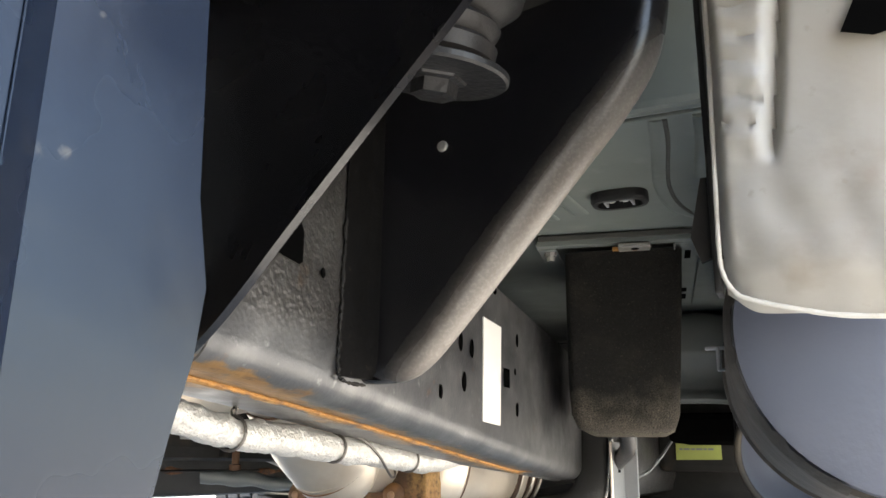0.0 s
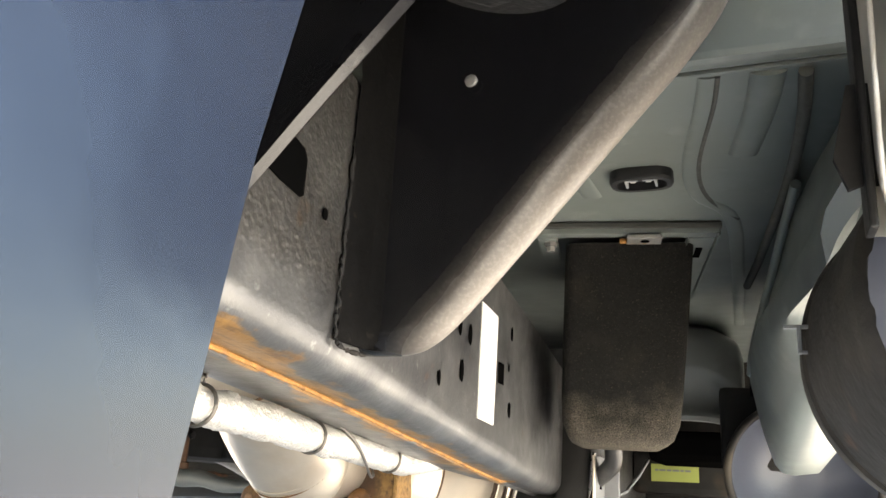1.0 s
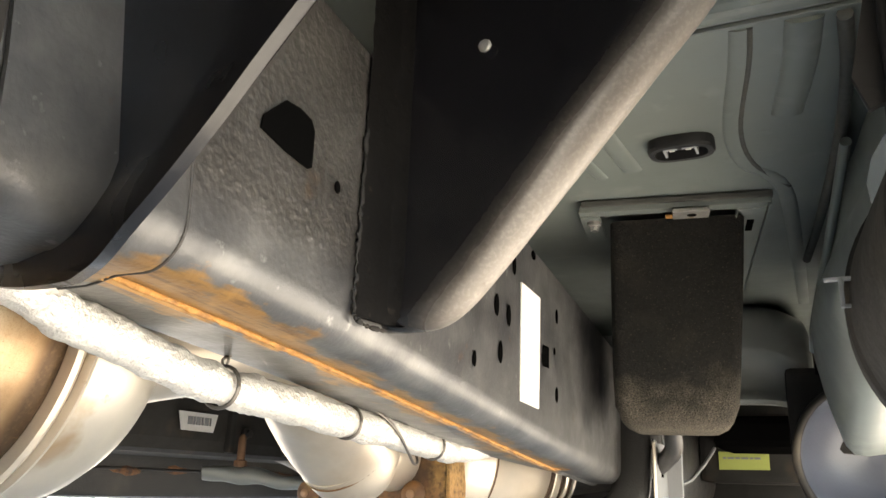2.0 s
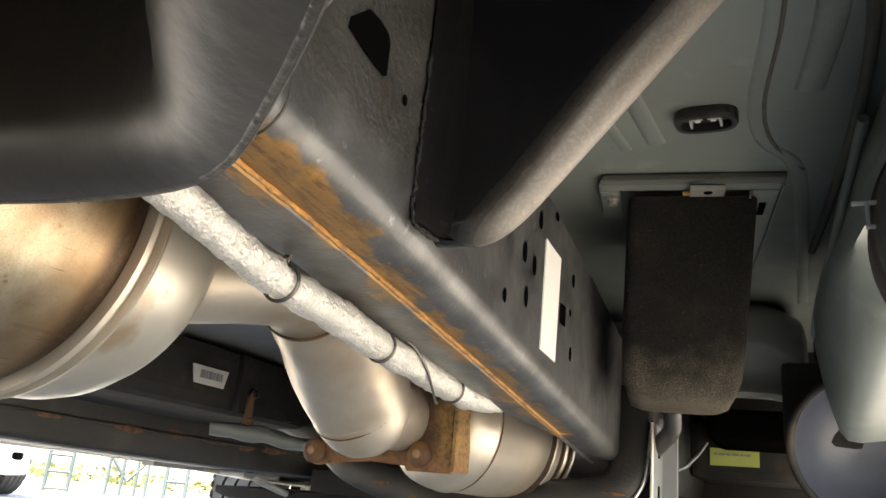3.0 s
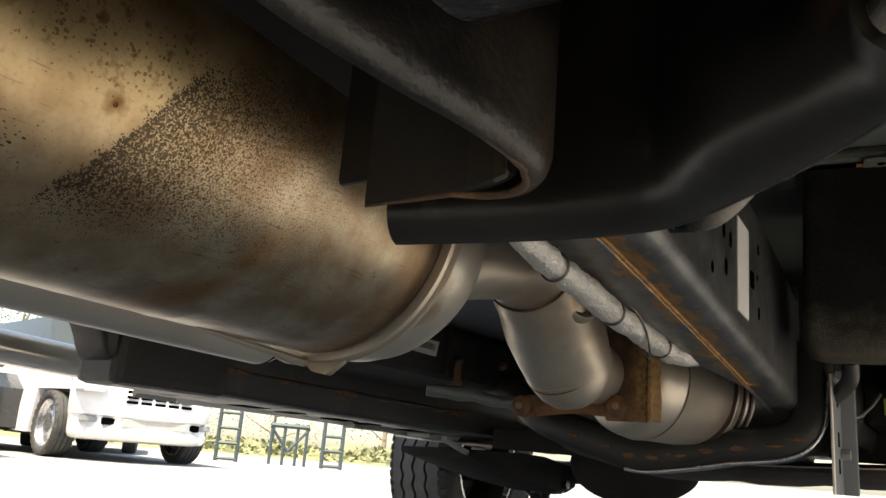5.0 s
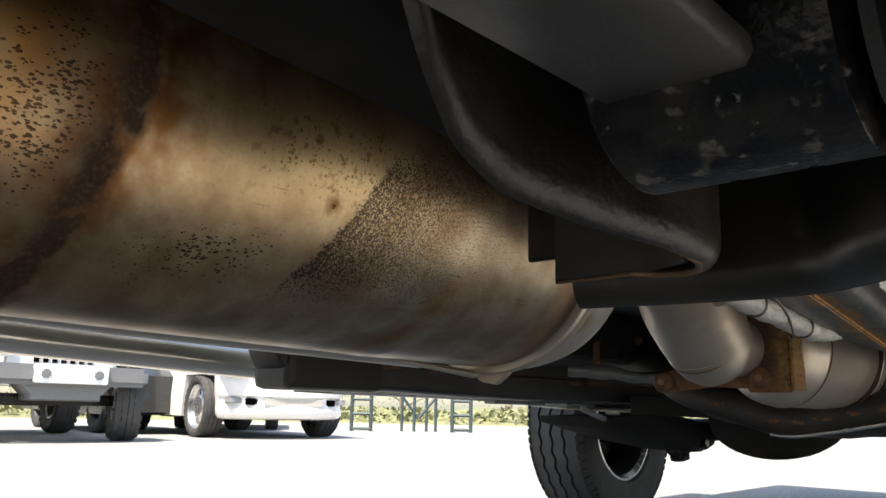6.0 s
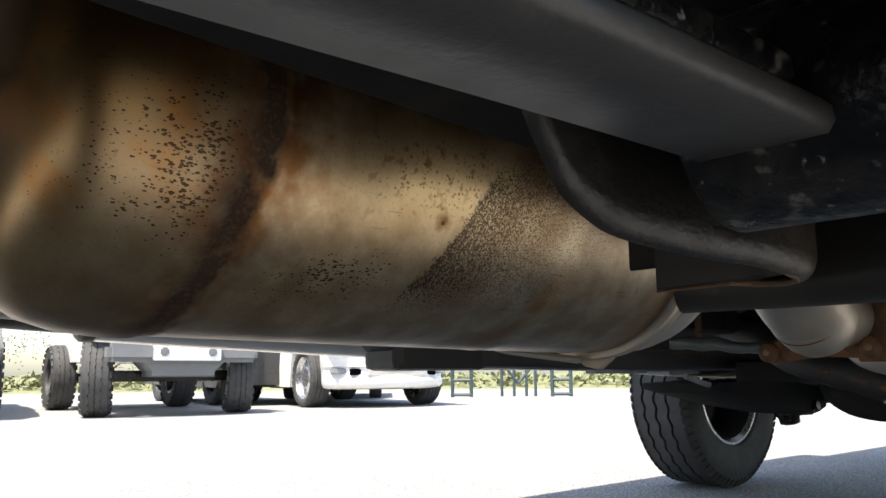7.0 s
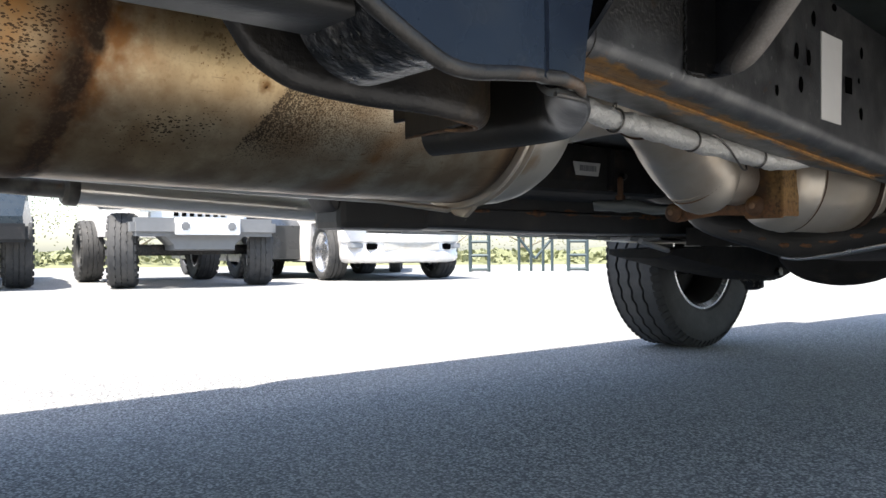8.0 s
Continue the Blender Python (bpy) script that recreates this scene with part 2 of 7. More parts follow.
foot_dust(FELT, 0.545, 0.600, (0.17, 0.145, 0.11))
PLASTIC = mat("black_plastic", (0.012, 0.012, 0.0125), 0.5, 0.0, 0.2, 20, 0.2, 300, 0.0, [((0.06, 0.05, 0.045), 14, 0.55, 0.8, 0.4)], 0.35)
BLUEGREY = mat("blue_grey_plastic", (0.062, 0.070, 0.094), 0.38, 0.0, 0.06, 8, 0.1, 240)
OFFWHITE = mat("off_white_panel", (0.44, 0.43, 0.40), 0.40, 0.0, 0.06, 9, 0.6, 26, 0.0, [((0.38, 0.335, 0.26), 12, 0.46, 0.70, 0.55), ((0.26, 0.21, 0.15), 110, 0.66, 0.76, 0.4), ((0.30, 0.25, 0.19), 28, 0.58, 0.72, 0.5)])
STICKER = mat("white_paper", (0.64, 0.62, 0.58), 0.6, 0.0, 0.04, 60, 0.05)
GREYLABEL = mat("grubby_label", (0.36, 0.36, 0.35), 0.6, 0.0, 0.1, 60, 0.05)
YELLOW = mat("yellow_label", (0.30, 0.34, 0.085), 0.6, 0.0, 0.05, 60, 0.0)
# flat black that paints the shade inside holes, slots and ducts
HOLESHADE = mat("dark_hollow", (0.002, 0.002, 0.002), 0.9, 0.0, 0.1, 60, 0.0, 100, 0.0, (), 0.0)
CHROME = mat("chrome", (0.86, 0.79, 0.69), 0.20, 0.60, 0.03, 2, 0.0)
ZINC = mat("zinc_bolt", (0.34, 0.33, 0.31), 0.42, 0.7, 0.3, 60, 0.3, 260)
RUBBER = mat("tyre_rubber", (0.042, 0.042, 0.042), 0.75, 0.0, 0.25, 30, 0.4, 400, 0.0, [((0.10, 0.095, 0.09), 12, 0.5, 0.8, 0.5)])
RIMGREY = mat("wheel_steel", (0.10, 0.10, 0.10), 0.4, 0.5, 0.2, 20, 0.1)
ALLOY = mat("polished_alloy", (0.62, 0.62, 0.63), 0.25, 0.9, 0.1, 9, 0.0)
WHITEPAINT = mat("white_car_paint", (0.78, 0.79, 0.80), 0.25, 0.0, 0.03, 3, 0.0, 100, 0.6)
PEARL = mat("pearl_car_paint", (0.74, 0.72, 0.70), 0.25, 0.0, 0.03, 3, 0.0, 100, 0.6)
SILVERPAINT = mat("silver_car_paint", (0.46, 0.50, 0.52), 0.28, 0.4, 0.04, 3, 0.0, 100, 0.6)
GREYTRIM = mat("grey_bumper_plastic", (0.16, 0.165, 0.17), 0.6, 0.0, 0.12, 14, 0.2, 160)
GREYPAINT = mat("grey_car_paint", (0.035, 0.038, 0.040), 0.3, 0.3, 0.05, 3, 0.0, 100, 0.5)
TEALPAINT = mat("dark_teal_paint", (0.010, 0.018, 0.024), 0.3, 0.0, 0.1, 5, 0.0, 100, 0.5)
GLASSDARK = glass("dark_glass")
LENS = mat("lamp_lens", (0.75, 0.76, 0.78), 0.1, 0.2, 0.05, 30, 0.0)
RACKPAINT = mat("rack_paint", (0.045, 0.068, 0.074), 0.5, 0.2, 0.2, 20, 0.1)
REDPLASTIC = mat("red_plastic", (0.5, 0.05, 0.04), 0.5)
BARK = mat("bark", (0.22, 0.18, 0.14), 0.9, 0.0, 0.3, 20, 0.5, 60)
GREYSHIELD = mat("grey_shield", (0.24, 0.25, 0.26), 0.5, 0.0, 0.1, 8, 0.1, 200)
# primer grey darkened for the housing's shade; the cast bracket shares it
HOUSINGSHADE = mat("grubby_grey_primer", (0.105, 0.115, 0.112), 0.42, 0.0, 0.15, 9, 0.1, 120, 0.0, [((0.035, 0.033, 0.030), 11, 0.50, 0.72, 0.6), ((0.22, 0.22, 0.20), 30, 0.64, 0.74, 0.4)])
WEBBLACK = mat("dusty_web_black", (0.0045, 0.0043, 0.0042), 0.8, 0.0, 0.4, 30, 0.5, 160, 0.0, [((0.03, 0.025, 0.02), 150, 0.66, 0.75, 0.5)], 0.05)
SILLPALE = mat("grubby_sill_paint", (0.36, 0.34, 0.29), 0.5, 0.0, 0.15, 14, 0.2, 90, 0.0, [((0.12, 0.10, 0.08), 9, 0.50, 0.72, 0.7), ((0.05, 0.045, 0.04), 26, 0.62, 0.70, 0.7)])
DULLBLACK = mat("dull_black", (0.018, 0.0175, 0.017), 0.85, 0.0, 0.4, 20, 0.3, 120, 0.0, [((0.06, 0.045, 0.03), 14, 0.58, 0.75, 0.5)], 0.15)
LEAFSILVER = mat("dull_silver_tube", (0.50, 0.47, 0.42), 0.45, 0.5, 0.12, 8, 0.1, 200, 0.0, [((0.2, 0.16, 0.12), 7, 0.55, 0.8, 0.5)])
RIMDUST = mat("dusty_rubber_rim", (0.014, 0.013, 0.012), 0.6, 0.0, 0.3, 20, 0.3, 200, 0.0, [((0.09, 0.075, 0.055), 12, 0.52, 0.72, 0.6), ((0.12, 0.06, 0.03), 30, 0.66, 0.75, 0.5)], 0.25)
GUARDBROWN = mat("grimy_brown_guard", (0.020, 0.015, 0.012), 0.6, 0.2, 0.5, 14, 0.4, 120, 0.0, [((0.055, 0.034, 0.020), 11, 0.46, 0.68, 0.7), ((0.08, 0.07, 0.06), 40, 0.66, 0.74, 0.5)], 0.3)
SCORCHED = mat("scorched_steel", (0.030, 0.017, 0.011), 0.8, 0.1, 0.5, 60, 0.6, 260, 0.0, [((0.12, 0.06, 0.025), 40, 0.58, 0.70, 0.6)], 0.3)
YOKEGREY = mat("grubby_cast_grey", (0.16, 0.145, 0.12), 0.6, 0.2, 0.3, 18, 0.6, 60, 0.0, [((0.035, 0.028, 0.022), 16, 0.46, 0.62, 0.8), ((0.20, 0.11, 0.05), 30, 0.60, 0.72, 0.6)])
DARKZINC = mat("dull_washer", (0.032, 0.032, 0.033), 0.45, 0.6, 0.3, 60, 0.3, 260)
FOLIAGE = mat("spring_leaves", (0.15, 0.158, 0.085), 0.6, 0.0, 0.3, 3, 0.0)
GRASSMAT = mat("verge_grass", (0.19, 0.20, 0.105), 0.9, 0.0, 0.35, 2, 0.2, 60)


def flecks(nt, co, scale, zone, size, stretch=(1.0, 1.0, 1.0), low=0.0):
    """Irregular specks, each of its own size, thinning out as zone falls to nought."""
    mp = nt.nodes.new("ShaderNodeMapping")
    mp.inputs["Scale"].default_value = stretch
    nt.links.new(co, mp.inputs[0])
    bent = nt.nodes.new("ShaderNodeVectorMath")
    bent.operation = "MULTIPLY_ADD"
    wobble = nt.nodes.new("ShaderNodeTexNoise")
    wobble.inputs["Scale"].default_value = scale * 0.9
    nt.links.new(mp.outputs[0], wobble.inputs["Vector"])
    nt.links.new(wobble.outputs["Color"], bent.inputs[0])
    bent.inputs[1].default_value = (0.9 / scale,) * 3
    nt.links.new(mp.outputs[0], bent.inputs[2])
    v = nt.nodes.new("ShaderNodeTexVoronoi")
    v.inputs["Scale"].default_value = scale
    nt.links.new(bent.outputs[0], v.inputs["Vector"])
    parts = nt.nodes.new("ShaderNodeSeparateColor")
    nt.links.new(v.outputs["Color"], parts.inputs[0])
    grow = maths(nt, "SUBTRACT", maths(nt, "ADD", maths(nt, "MULTIPLY", zone, 1.0), maths(nt, "MULTIPLY", parts.outputs[0], 1.0)), 1.0)
    reach = maths(nt, "MULTIPLY", maths(nt, "MAXIMUM", grow, low), size)
    return ramp_node(nt, maths(nt, "SUBTRACT", reach, v.outputs["Distance"]), 0.0, 0.09)


def muffler_material():
    """Aged aluminised steel: tan heat colour, a burnt band at the cap's joint, soot stipple, flecks and a few
    scratches; highlight and cap shade painted in.
    """
    m = bpy.data.materials.new("muffler_shell")
    m.use_nodes = True
    nt = m.node_tree
    b = nt.nodes["Principled BSDF"]
    co = nt.nodes.new("ShaderNodeTexCoord").outputs["Object"]
    sep = nt.nodes.new("ShaderNodeSeparateXYZ")
    nt.links.new(co, sep.inputs[0])
    y, z = sep.outputs[1], sep.outputs[2]
    near = lambda value, centre, wide, core, top=1.0: ramp_node(nt, maths(nt, "ABSOLUTE", maths(nt, "SUBTRACT", value, centre), 0.0), wide, core, top)
    base = nt.nodes.new("ShaderNodeMix")
    base.data_type = "RGBA"
    base.inputs["A"].default_value, base.inputs["B"].default_value = (0.50, 0.375, 0.215, 1), (0.68, 0.55, 0.37, 1)
    nt.links.new(noise_node(nt, co, 7, 5.0), base.inputs["Factor"])
    col = base.outputs["Result"]
    # broad tan and brown heat tint
    col = blend(nt, ramp_node(nt, noise_node(nt, co, 5.0, 6.0), 0.42, 0.70, 0.7), col, (0.44, 0.27, 0.11))
    col = blend(nt, ramp_node(nt, noise_node(nt, co, 26, 8.0), 0.56, 0.72, 0.45), col, (0.25, 0.155, 0.075))
    # paler grey-green steel low down towards the front, with a ragged edge
    grey = maths(nt, "ADD", maths(nt, "SUBTRACT", y, z), maths(nt, "MULTIPLY", maths(nt, "SUBTRACT", noise_node(nt, co, 9, 5.0), 0.5), 0.14))
    col = blend(nt, ramp_node(nt, grey, -0.36, -0.24, 0.72), col, (0.50, 0.455, 0.35))
    # burnt brown rear cap, darkened towards its top for the shade there
    cap = maths(nt, "ADD", y, maths(nt, "MULTIPLY", maths(nt, "SUBTRACT", noise_node(nt, co, 18, 6.0), 0.5), 0.06))
    col = blend(nt, maths(nt, "MULTIPLY", ramp_node(nt, cap, 0.005, -0.035, 0.85), maths(nt, "ADD", ramp_node(nt, z, 0.500, 0.565, 0.70), 0.30)), col, (0.165, 0.092, 0.034))
    mottle = maths(nt, "MULTIPLY", ramp_node(nt, cap, 0.0, -0.03), maths(nt, "MULTIPLY", ramp_node(nt, noise_node(nt, co, 34, 8.0), 0.46, 0.66, 0.75), ramp_node(nt, z, 0.47, 0.53)))
    col = blend(nt, mottle, col, (0.34, 0.150, 0.040))
    # burnt band: sharp towards the front, fading to the rear, slanting below
    wob = maths(nt, "MULTIPLY", maths(nt, "SUBTRACT", noise_node(nt, co, 16, 5.0), 0.5), 0.020)
    fine_wob = maths(nt, "MULTIPLY", maths(nt, "SUBTRACT", noise_node(nt, co, 90, 6.0), 0.5), 0.010)
    slant = maths(nt, "MULTIPLY", maths(nt, "MAXIMUM", maths(nt, "SUBTRACT", 0.548, z), 0.0), 0.26)
    dr = maths(nt, "ADD", maths(nt, "SUBTRACT", maths(nt, "ADD", y, slant), 0.0165), maths(nt, "ADD", wob, fine_wob))
    halo = maths(nt, "MULTIPLY", ramp_node(nt, dr, 0.062, 0.0), ramp_node(nt, z, 0.47, 0.54, 0.75))
    halo = maths(nt, "MULTIPLY", maths(nt, "ADD", halo, maths(nt, "MULTIPLY", ramp_node(nt, dr, 0.018, 0.0), 0.35)), ramp_node(nt, dr, -0.035, -0.015))
    rough_halo = maths(nt, "MULTIPLY", halo, ramp_node(nt, noise_node(nt, co, 60, 8.0), 0.36, 0.62))
    col = blend(nt, maths(nt, "MINIMUM", maths(nt, "MULTIPLY", rough_halo, 1.35), 0.92), col, (0.38, 0.150, 0.038))
    behind = maths(nt, "MULTIPLY", ramp_node(nt, dr, -0.085, -0.030, 0.65), ramp_node(nt, noise_node(nt, co, 30, 8.0), 0.30, 0.62))
    col = blend(nt, behind, col, (0.20, 0.105, 0.045))
    burnt = maths(nt, "MULTIPLY", ramp_node(nt, dr, -0.042, -0.012), ramp_node(nt, dr, 0.005, -0.002))
    burnt = maths(nt, "MULTIPLY", burnt, ramp_node(nt, noise_node(nt, co, 42, 7.0), 0.12, 0.42, 0.95))
    col = blend(nt, burnt, col, (0.036, 0.021, 0.014))
    scabs = maths(nt, "MULTIPLY", burnt, ramp_node(nt, noise_node(nt, co, 75, 7.0), 0.54, 0.66, 0.55))
    col = blend(nt, scabs, col, (0.16, 0.078, 0.034))
    # second, weaker brown streak low down towards the front
    y2 = maths(nt, "ADD", maths(nt, "ADD", y, maths(nt, "MULTIPLY", wob, 1.2)), maths(nt, "MULTIPLY", maths(nt, "SUBTRACT", 0.49, z), 0.75))
    col = blend(nt, maths(nt, "MULTIPLY", near(y2, 0.281, 0.026, 0.003, 0.9), maths(nt, "MULTIPLY", ramp_node(nt, z, 0.520, 0.485), ramp_node(nt, noise_node(nt, co, 34, 7.0), 0.30, 0.52))), col, (0.30, 0.145, 0.052))
    # burnt lap joint at the front rim
    yj = maths(nt, "ADD", y, maths(nt, "MULTIPLY", wob, 0.7))
    col = blend(nt, ramp_node(nt, yj, 0.398, 0.446, 0.6), col, (0.33, 0.17, 0.065))
    col = blend(nt, ramp_node(nt, yj, 0.439, 0.451, 0.9), col, (0.06, 0.038, 0.026))
    # painted golden highlight round the small dimple, dotted with rust
    gold_glint = maths(nt, "MULTIPLY", near(y, 0.135, 0.110, 0.03), near(z, 0.560, 0.046, 0.012))
    col = blend(nt, maths(nt, "MULTIPLY", gold_glint, 0.75), col, (0.72, 0.54, 0.29))
    col = blend(nt, maths(nt, "MULTIPLY", flecks(nt, co, 420, maths(nt, "MULTIPLY", gold_glint, 0.55), 1.1), 0.75), col, (0.20, 0.105, 0.035))
    col = blend(nt, maths(nt, "MULTIPLY", gold_glint, ramp_node(nt, noise_node(nt, co, 95, 7.0), 0.58, 0.66, 0.7)), col, (0.24, 0.125, 0.042))
    # soot: one slanting patch with a sharp rear edge, thinning towards the front
    edge = maths(nt, "MULTIPLY", maths(nt, "SUBTRACT", noise_node(nt, co, 130, 5.0), 0.5), 0.016)
    u = maths(nt, "ADD", maths(nt, "SUBTRACT", y, maths(nt, "MULTIPLY", z, 0.63)), maths(nt, "ADD", edge, 0.175))
    patch = maths(nt, "MULTIPLY", ramp_node(nt, u, -0.003, 0.005), maths(nt, "POWER", ramp_node(nt, u, 0.150, 0.0), 0.9))
    patch = maths(nt, "MULTIPLY", patch, near(z, 0.528, 0.068, 0.030))
    col = blend(nt, maths(nt, "MULTIPLY", patch, 0.38), col, (0.17, 0.13, 0.088))
    col = blend(nt, maths(nt, "MULTIPLY", flecks(nt, co, 880, maths(nt, "MULTIPLY", patch, 1.35), 1.05), 0.88), col, (0.030, 0.022, 0.016))
    # brown stipple that runs on ahead of the patch
    wide = maths(nt, "MULTIPLY", maths(nt, "MULTIPLY", ramp_node(nt, u, 0.32, 0.08, 0.85), ramp_node(nt, u, 0.0, 0.03)), near(z, 0.540, 0.075, 0.045))
    col = blend(nt, maths(nt, "MULTIPLY", flecks(nt, co, 980, wide, 1.0), 0.78), col, (0.105, 0.062, 0.030))
    grit = ramp_node(nt, noise_node(nt, co, 1100, 2.0), 0.50, 0.60)
    col = blend(nt, maths(nt, "MULTIPLY", maths(nt, "MULTIPLY", wide, grit), 0.55), col, (0.09, 0.055, 0.028))
    col = blend(nt, ramp_node(nt, noise_node(nt, co, 380, 3.0), 0.50, 0.75, 0.30), col, (0.24, 0.165, 0.09))
    # larger flecks: behind the band and low down ahead of it
    zone = maths(nt, "MULTIPLY", maths(nt, "MULTIPLY", ramp_node(nt, dr, -0.150, -0.045), ramp_node(nt, dr, -0.012, -0.030)), near(z, 0.541, 0.060, 0.018))
    zone = maths(nt, "MULTIPLY", zone, ramp_node(nt, noise_node(nt, co, 45, 4.0), 0.22, 0.46))
    zone2 = maths(nt, "MULTIPLY", near(y, 0.074, 0.085, 0.010), near(maths(nt, "SUBTRACT", z, maths(nt, "MULTIPLY", maths(nt, "SUBTRACT", y, 0.066), 0.15)), 0.492, 0.030, 0.004))
    zone2 = maths(nt, "MULTIPLY", zone2, ramp_node(nt, noise_node(nt, co, 55, 4.0), 0.25, 0.48))
    zone = maths(nt, "MAXIMUM", maths(nt, "MULTIPLY", zone, 0.95), maths(nt, "MULTIPLY", zone2, 0.85))
    col = blend(nt, maths(nt, "MULTIPLY", flecks(nt, co, 680, zone, 0.95, (1.0, 0.6, 1.15)), 0.92), col, (0.040, 0.024, 0.014))
    # sparse dark specks ahead of the soot
    col = blend(nt, maths(nt, "MULTIPLY", flecks(nt, co, 300, maths(nt, "MULTIPLY", ramp_node(nt, y, 0.16, 0.24, 0.30), ramp_node(nt, noise_node(nt, co, 20, 4.0), 0.40, 0.60)), 0.9), 0.85), col, (0.07, 0.042, 0.02))
    # sparse brown flecks everywhere
    col = blend(nt, ramp_node(nt, noise_node(nt, co, 90, 5.0), 0.68, 0.75, 0.7), col, (0.20, 0.11, 0.05))
    dot = nt.nodes.new("ShaderNodeVectorMath")
    dot.operation = "DISTANCE"
    dot.inputs[1].default_value = (-0.262, 0.144, 0.531)
    nt.links.new(co, dot.inputs[0])
    col = blend(nt, ramp_node(nt, maths(nt, "ADD", dot.outputs["Value"], maths(nt, "MULTIPLY", noise_node(nt, co, 140, 4.0), 0.012)), 0.014, 0.007, 0.85), col, (0.17, 0.075, 0.02))
    # fine slanting scratches ahead of the soot
    sl = nt.nodes.new("ShaderNodeMapping")
    sl.inputs["Rotation"].default_value = (radians(52), 0, 0)
    sl.inputs["Scale"].default_value = (20, 9, 170)
    nt.links.new(co, sl.inputs[0])
    fine = maths(nt, "MULTIPLY", ramp_node(nt, noise_node(nt, sl.outputs[0], 2.0, 4.0), 0.655, 0.69), maths(nt, "MULTIPLY", ramp_node(nt, y, 0.20, 0.26), ramp_node(nt, noise_node(nt, co, 14, 3.0), 0.48, 0.60, 0.7)))
    col = blend(nt, fine, col, (0.16, 0.095, 0.045))
    # scuffs along the shell
    st = nt.nodes.new("ShaderNodeMapping")
    st.inputs["Scale"].default_value = (60, 7, 150)
    nt.links.new(co, st.inputs[0])
    scuff = maths(nt, "MULTIPLY", ramp_node(nt, noise_node(nt, st.outputs[0], 3.0, 5.0), 0.64, 0.70), ramp_node(nt, noise_node(nt, co, 11, 3.0), 0.44, 0.58, 0.6))
    col = blend(nt, scuff, col, (0.13, 0.09, 0.055))
    nt.links.new(col, b.inputs["Base Color"])
    nt.links.new(maths(nt, "SUBTRACT", 0.94, maths(nt, "MULTIPLY", burnt, 0.20)), b.inputs["Metallic"])
    rr = maths(nt, "ADD", ramp_node(nt, noise_node(nt, co, 16, 4.0), 0.2, 0.8, 0.18), maths(nt, "ADD", 0.27, maths(nt, "MULTIPLY", burnt, 0.30)))
    nt.links.new(rr, b.inputs["Roughness"])
    bp = nt.nodes.new("ShaderNodeBump")
    bp.inputs["Strength"].default_value, bp.inputs["Distance"].default_value = 0.035, 0.002
    nt.links.new(maths(nt, "ADD", noise_node(nt, co, 22, 2.0), maths(nt, "MULTIPLY", scabs, 0.8)), bp.inputs["Height"])
    nt.links.new(bp.outputs[0], b.inputs["Normal"])
    return m


def asphalt_material():
    m = bpy.data.materials.new("asphalt")
    m.use_nodes = True
    nt = m.node_tree
    b = nt.nodes["Principled BSDF"]
    co = nt.nodes.new("ShaderNodeTexCoord").outputs["Object"]
    v = nt.nodes.new("ShaderNodeTexVoronoi")
    v.inputs["Scale"].default_value = 185
    nt.links.new(co, v.inputs["Vector"])
    col = nt.nodes.new("ShaderNodeMix")
    col.data_type = "RGBA"
    col.inputs["A"].default_value, col.inputs["B"].default_value = (0.22, 0.22, 0.22, 1), (0.64, 0.64, 0.62, 1)
    sepc = nt.nodes.new("ShaderNodeSeparateColor")
    nt.links.new(v.outputs["Color"], sepc.inputs[0])
    nt.links.new(sepc.outputs[0], col.inputs["Factor"])
    c = blend(nt, ramp_node(nt, v.outputs["Distance"], 0.38, 0.72, 0.85), col.outputs["Result"], (0.09, 0.09, 0.09))
    c = blend(nt, ramp_node(nt, noise_node(nt, co, 72, 3.0), 0.54, 0.62, 0.7), c, (0.12, 0.122, 0.125))
    c = blend(nt, ramp_node(nt, noise_node(nt, co, 1.3, 5.0), 0.4, 0.7, 0.25), c, (0.46, 0.45, 0.43))
    nt.links.new(c, b.inputs["Base Color"])
    b.inputs["Roughness"].default_value = 0.9
    bp = nt.nodes.new("ShaderNodeBump")
    bp.inputs["Strength"].default_value, bp.inputs["Distance"].default_value = 0.8, 0.004
    bp.invert = True
    nt.links.new(v.outputs["Distance"], bp.inputs["Height"])
    nt.links.new(bp.outputs[0], b.inputs["Normal"])
    return m


def pebbled(m, y_end):
    """Coarse shot-like paint texture on the rail's outer face behind y_end."""
    nt = m.node_tree
    bs = nt.nodes["Principled BSDF"]
    co = nt.nodes.new("ShaderNodeTexCoord").outputs["Object"]
    sep = nt.nodes.new("ShaderNodeSeparateXYZ")
    nt.links.new(co, sep.inputs[0])
    mask = maths(nt, "MULTIPLY", ramp_node(nt, sep.outputs[1], y_end + 0.02, y_end - 0.02), ramp_node(nt, sep.outputs[2], 0.585, 0.605))
    mask = maths(nt, "MULTIPLY", mask, ramp_node(nt, sep.outputs[1], 0.35, 0.375))
    bp = nt.nodes.new("ShaderNodeBump")
    bp.inputs["Distance"].default_value = 0.0014
    nt.links.new(mask, bp.inputs["Strength"])
    nt.links.new(noise_node(nt, co, 210, 1.5), bp.inputs["Height"])
    nt.links.new(bs.inputs["Normal"].links[0].from_socket, bp.inputs["Normal"])
    nt.links.new(bp.outputs[0], bs.inputs["Normal"])
    old = bs.inputs["Base Color"].links[0].from_socket
    nt.links.new(blend(nt, maths(nt, "MULTIPLY", mask, 0.55), old, (0.05, 0.044, 0.037)), bs.inputs["Base Color"])


pebbled(RAIL, 0.535)
rust_line(RAIL, -0.137, -0.0333, 0.0105, (0.30, 0.156, 0.045))
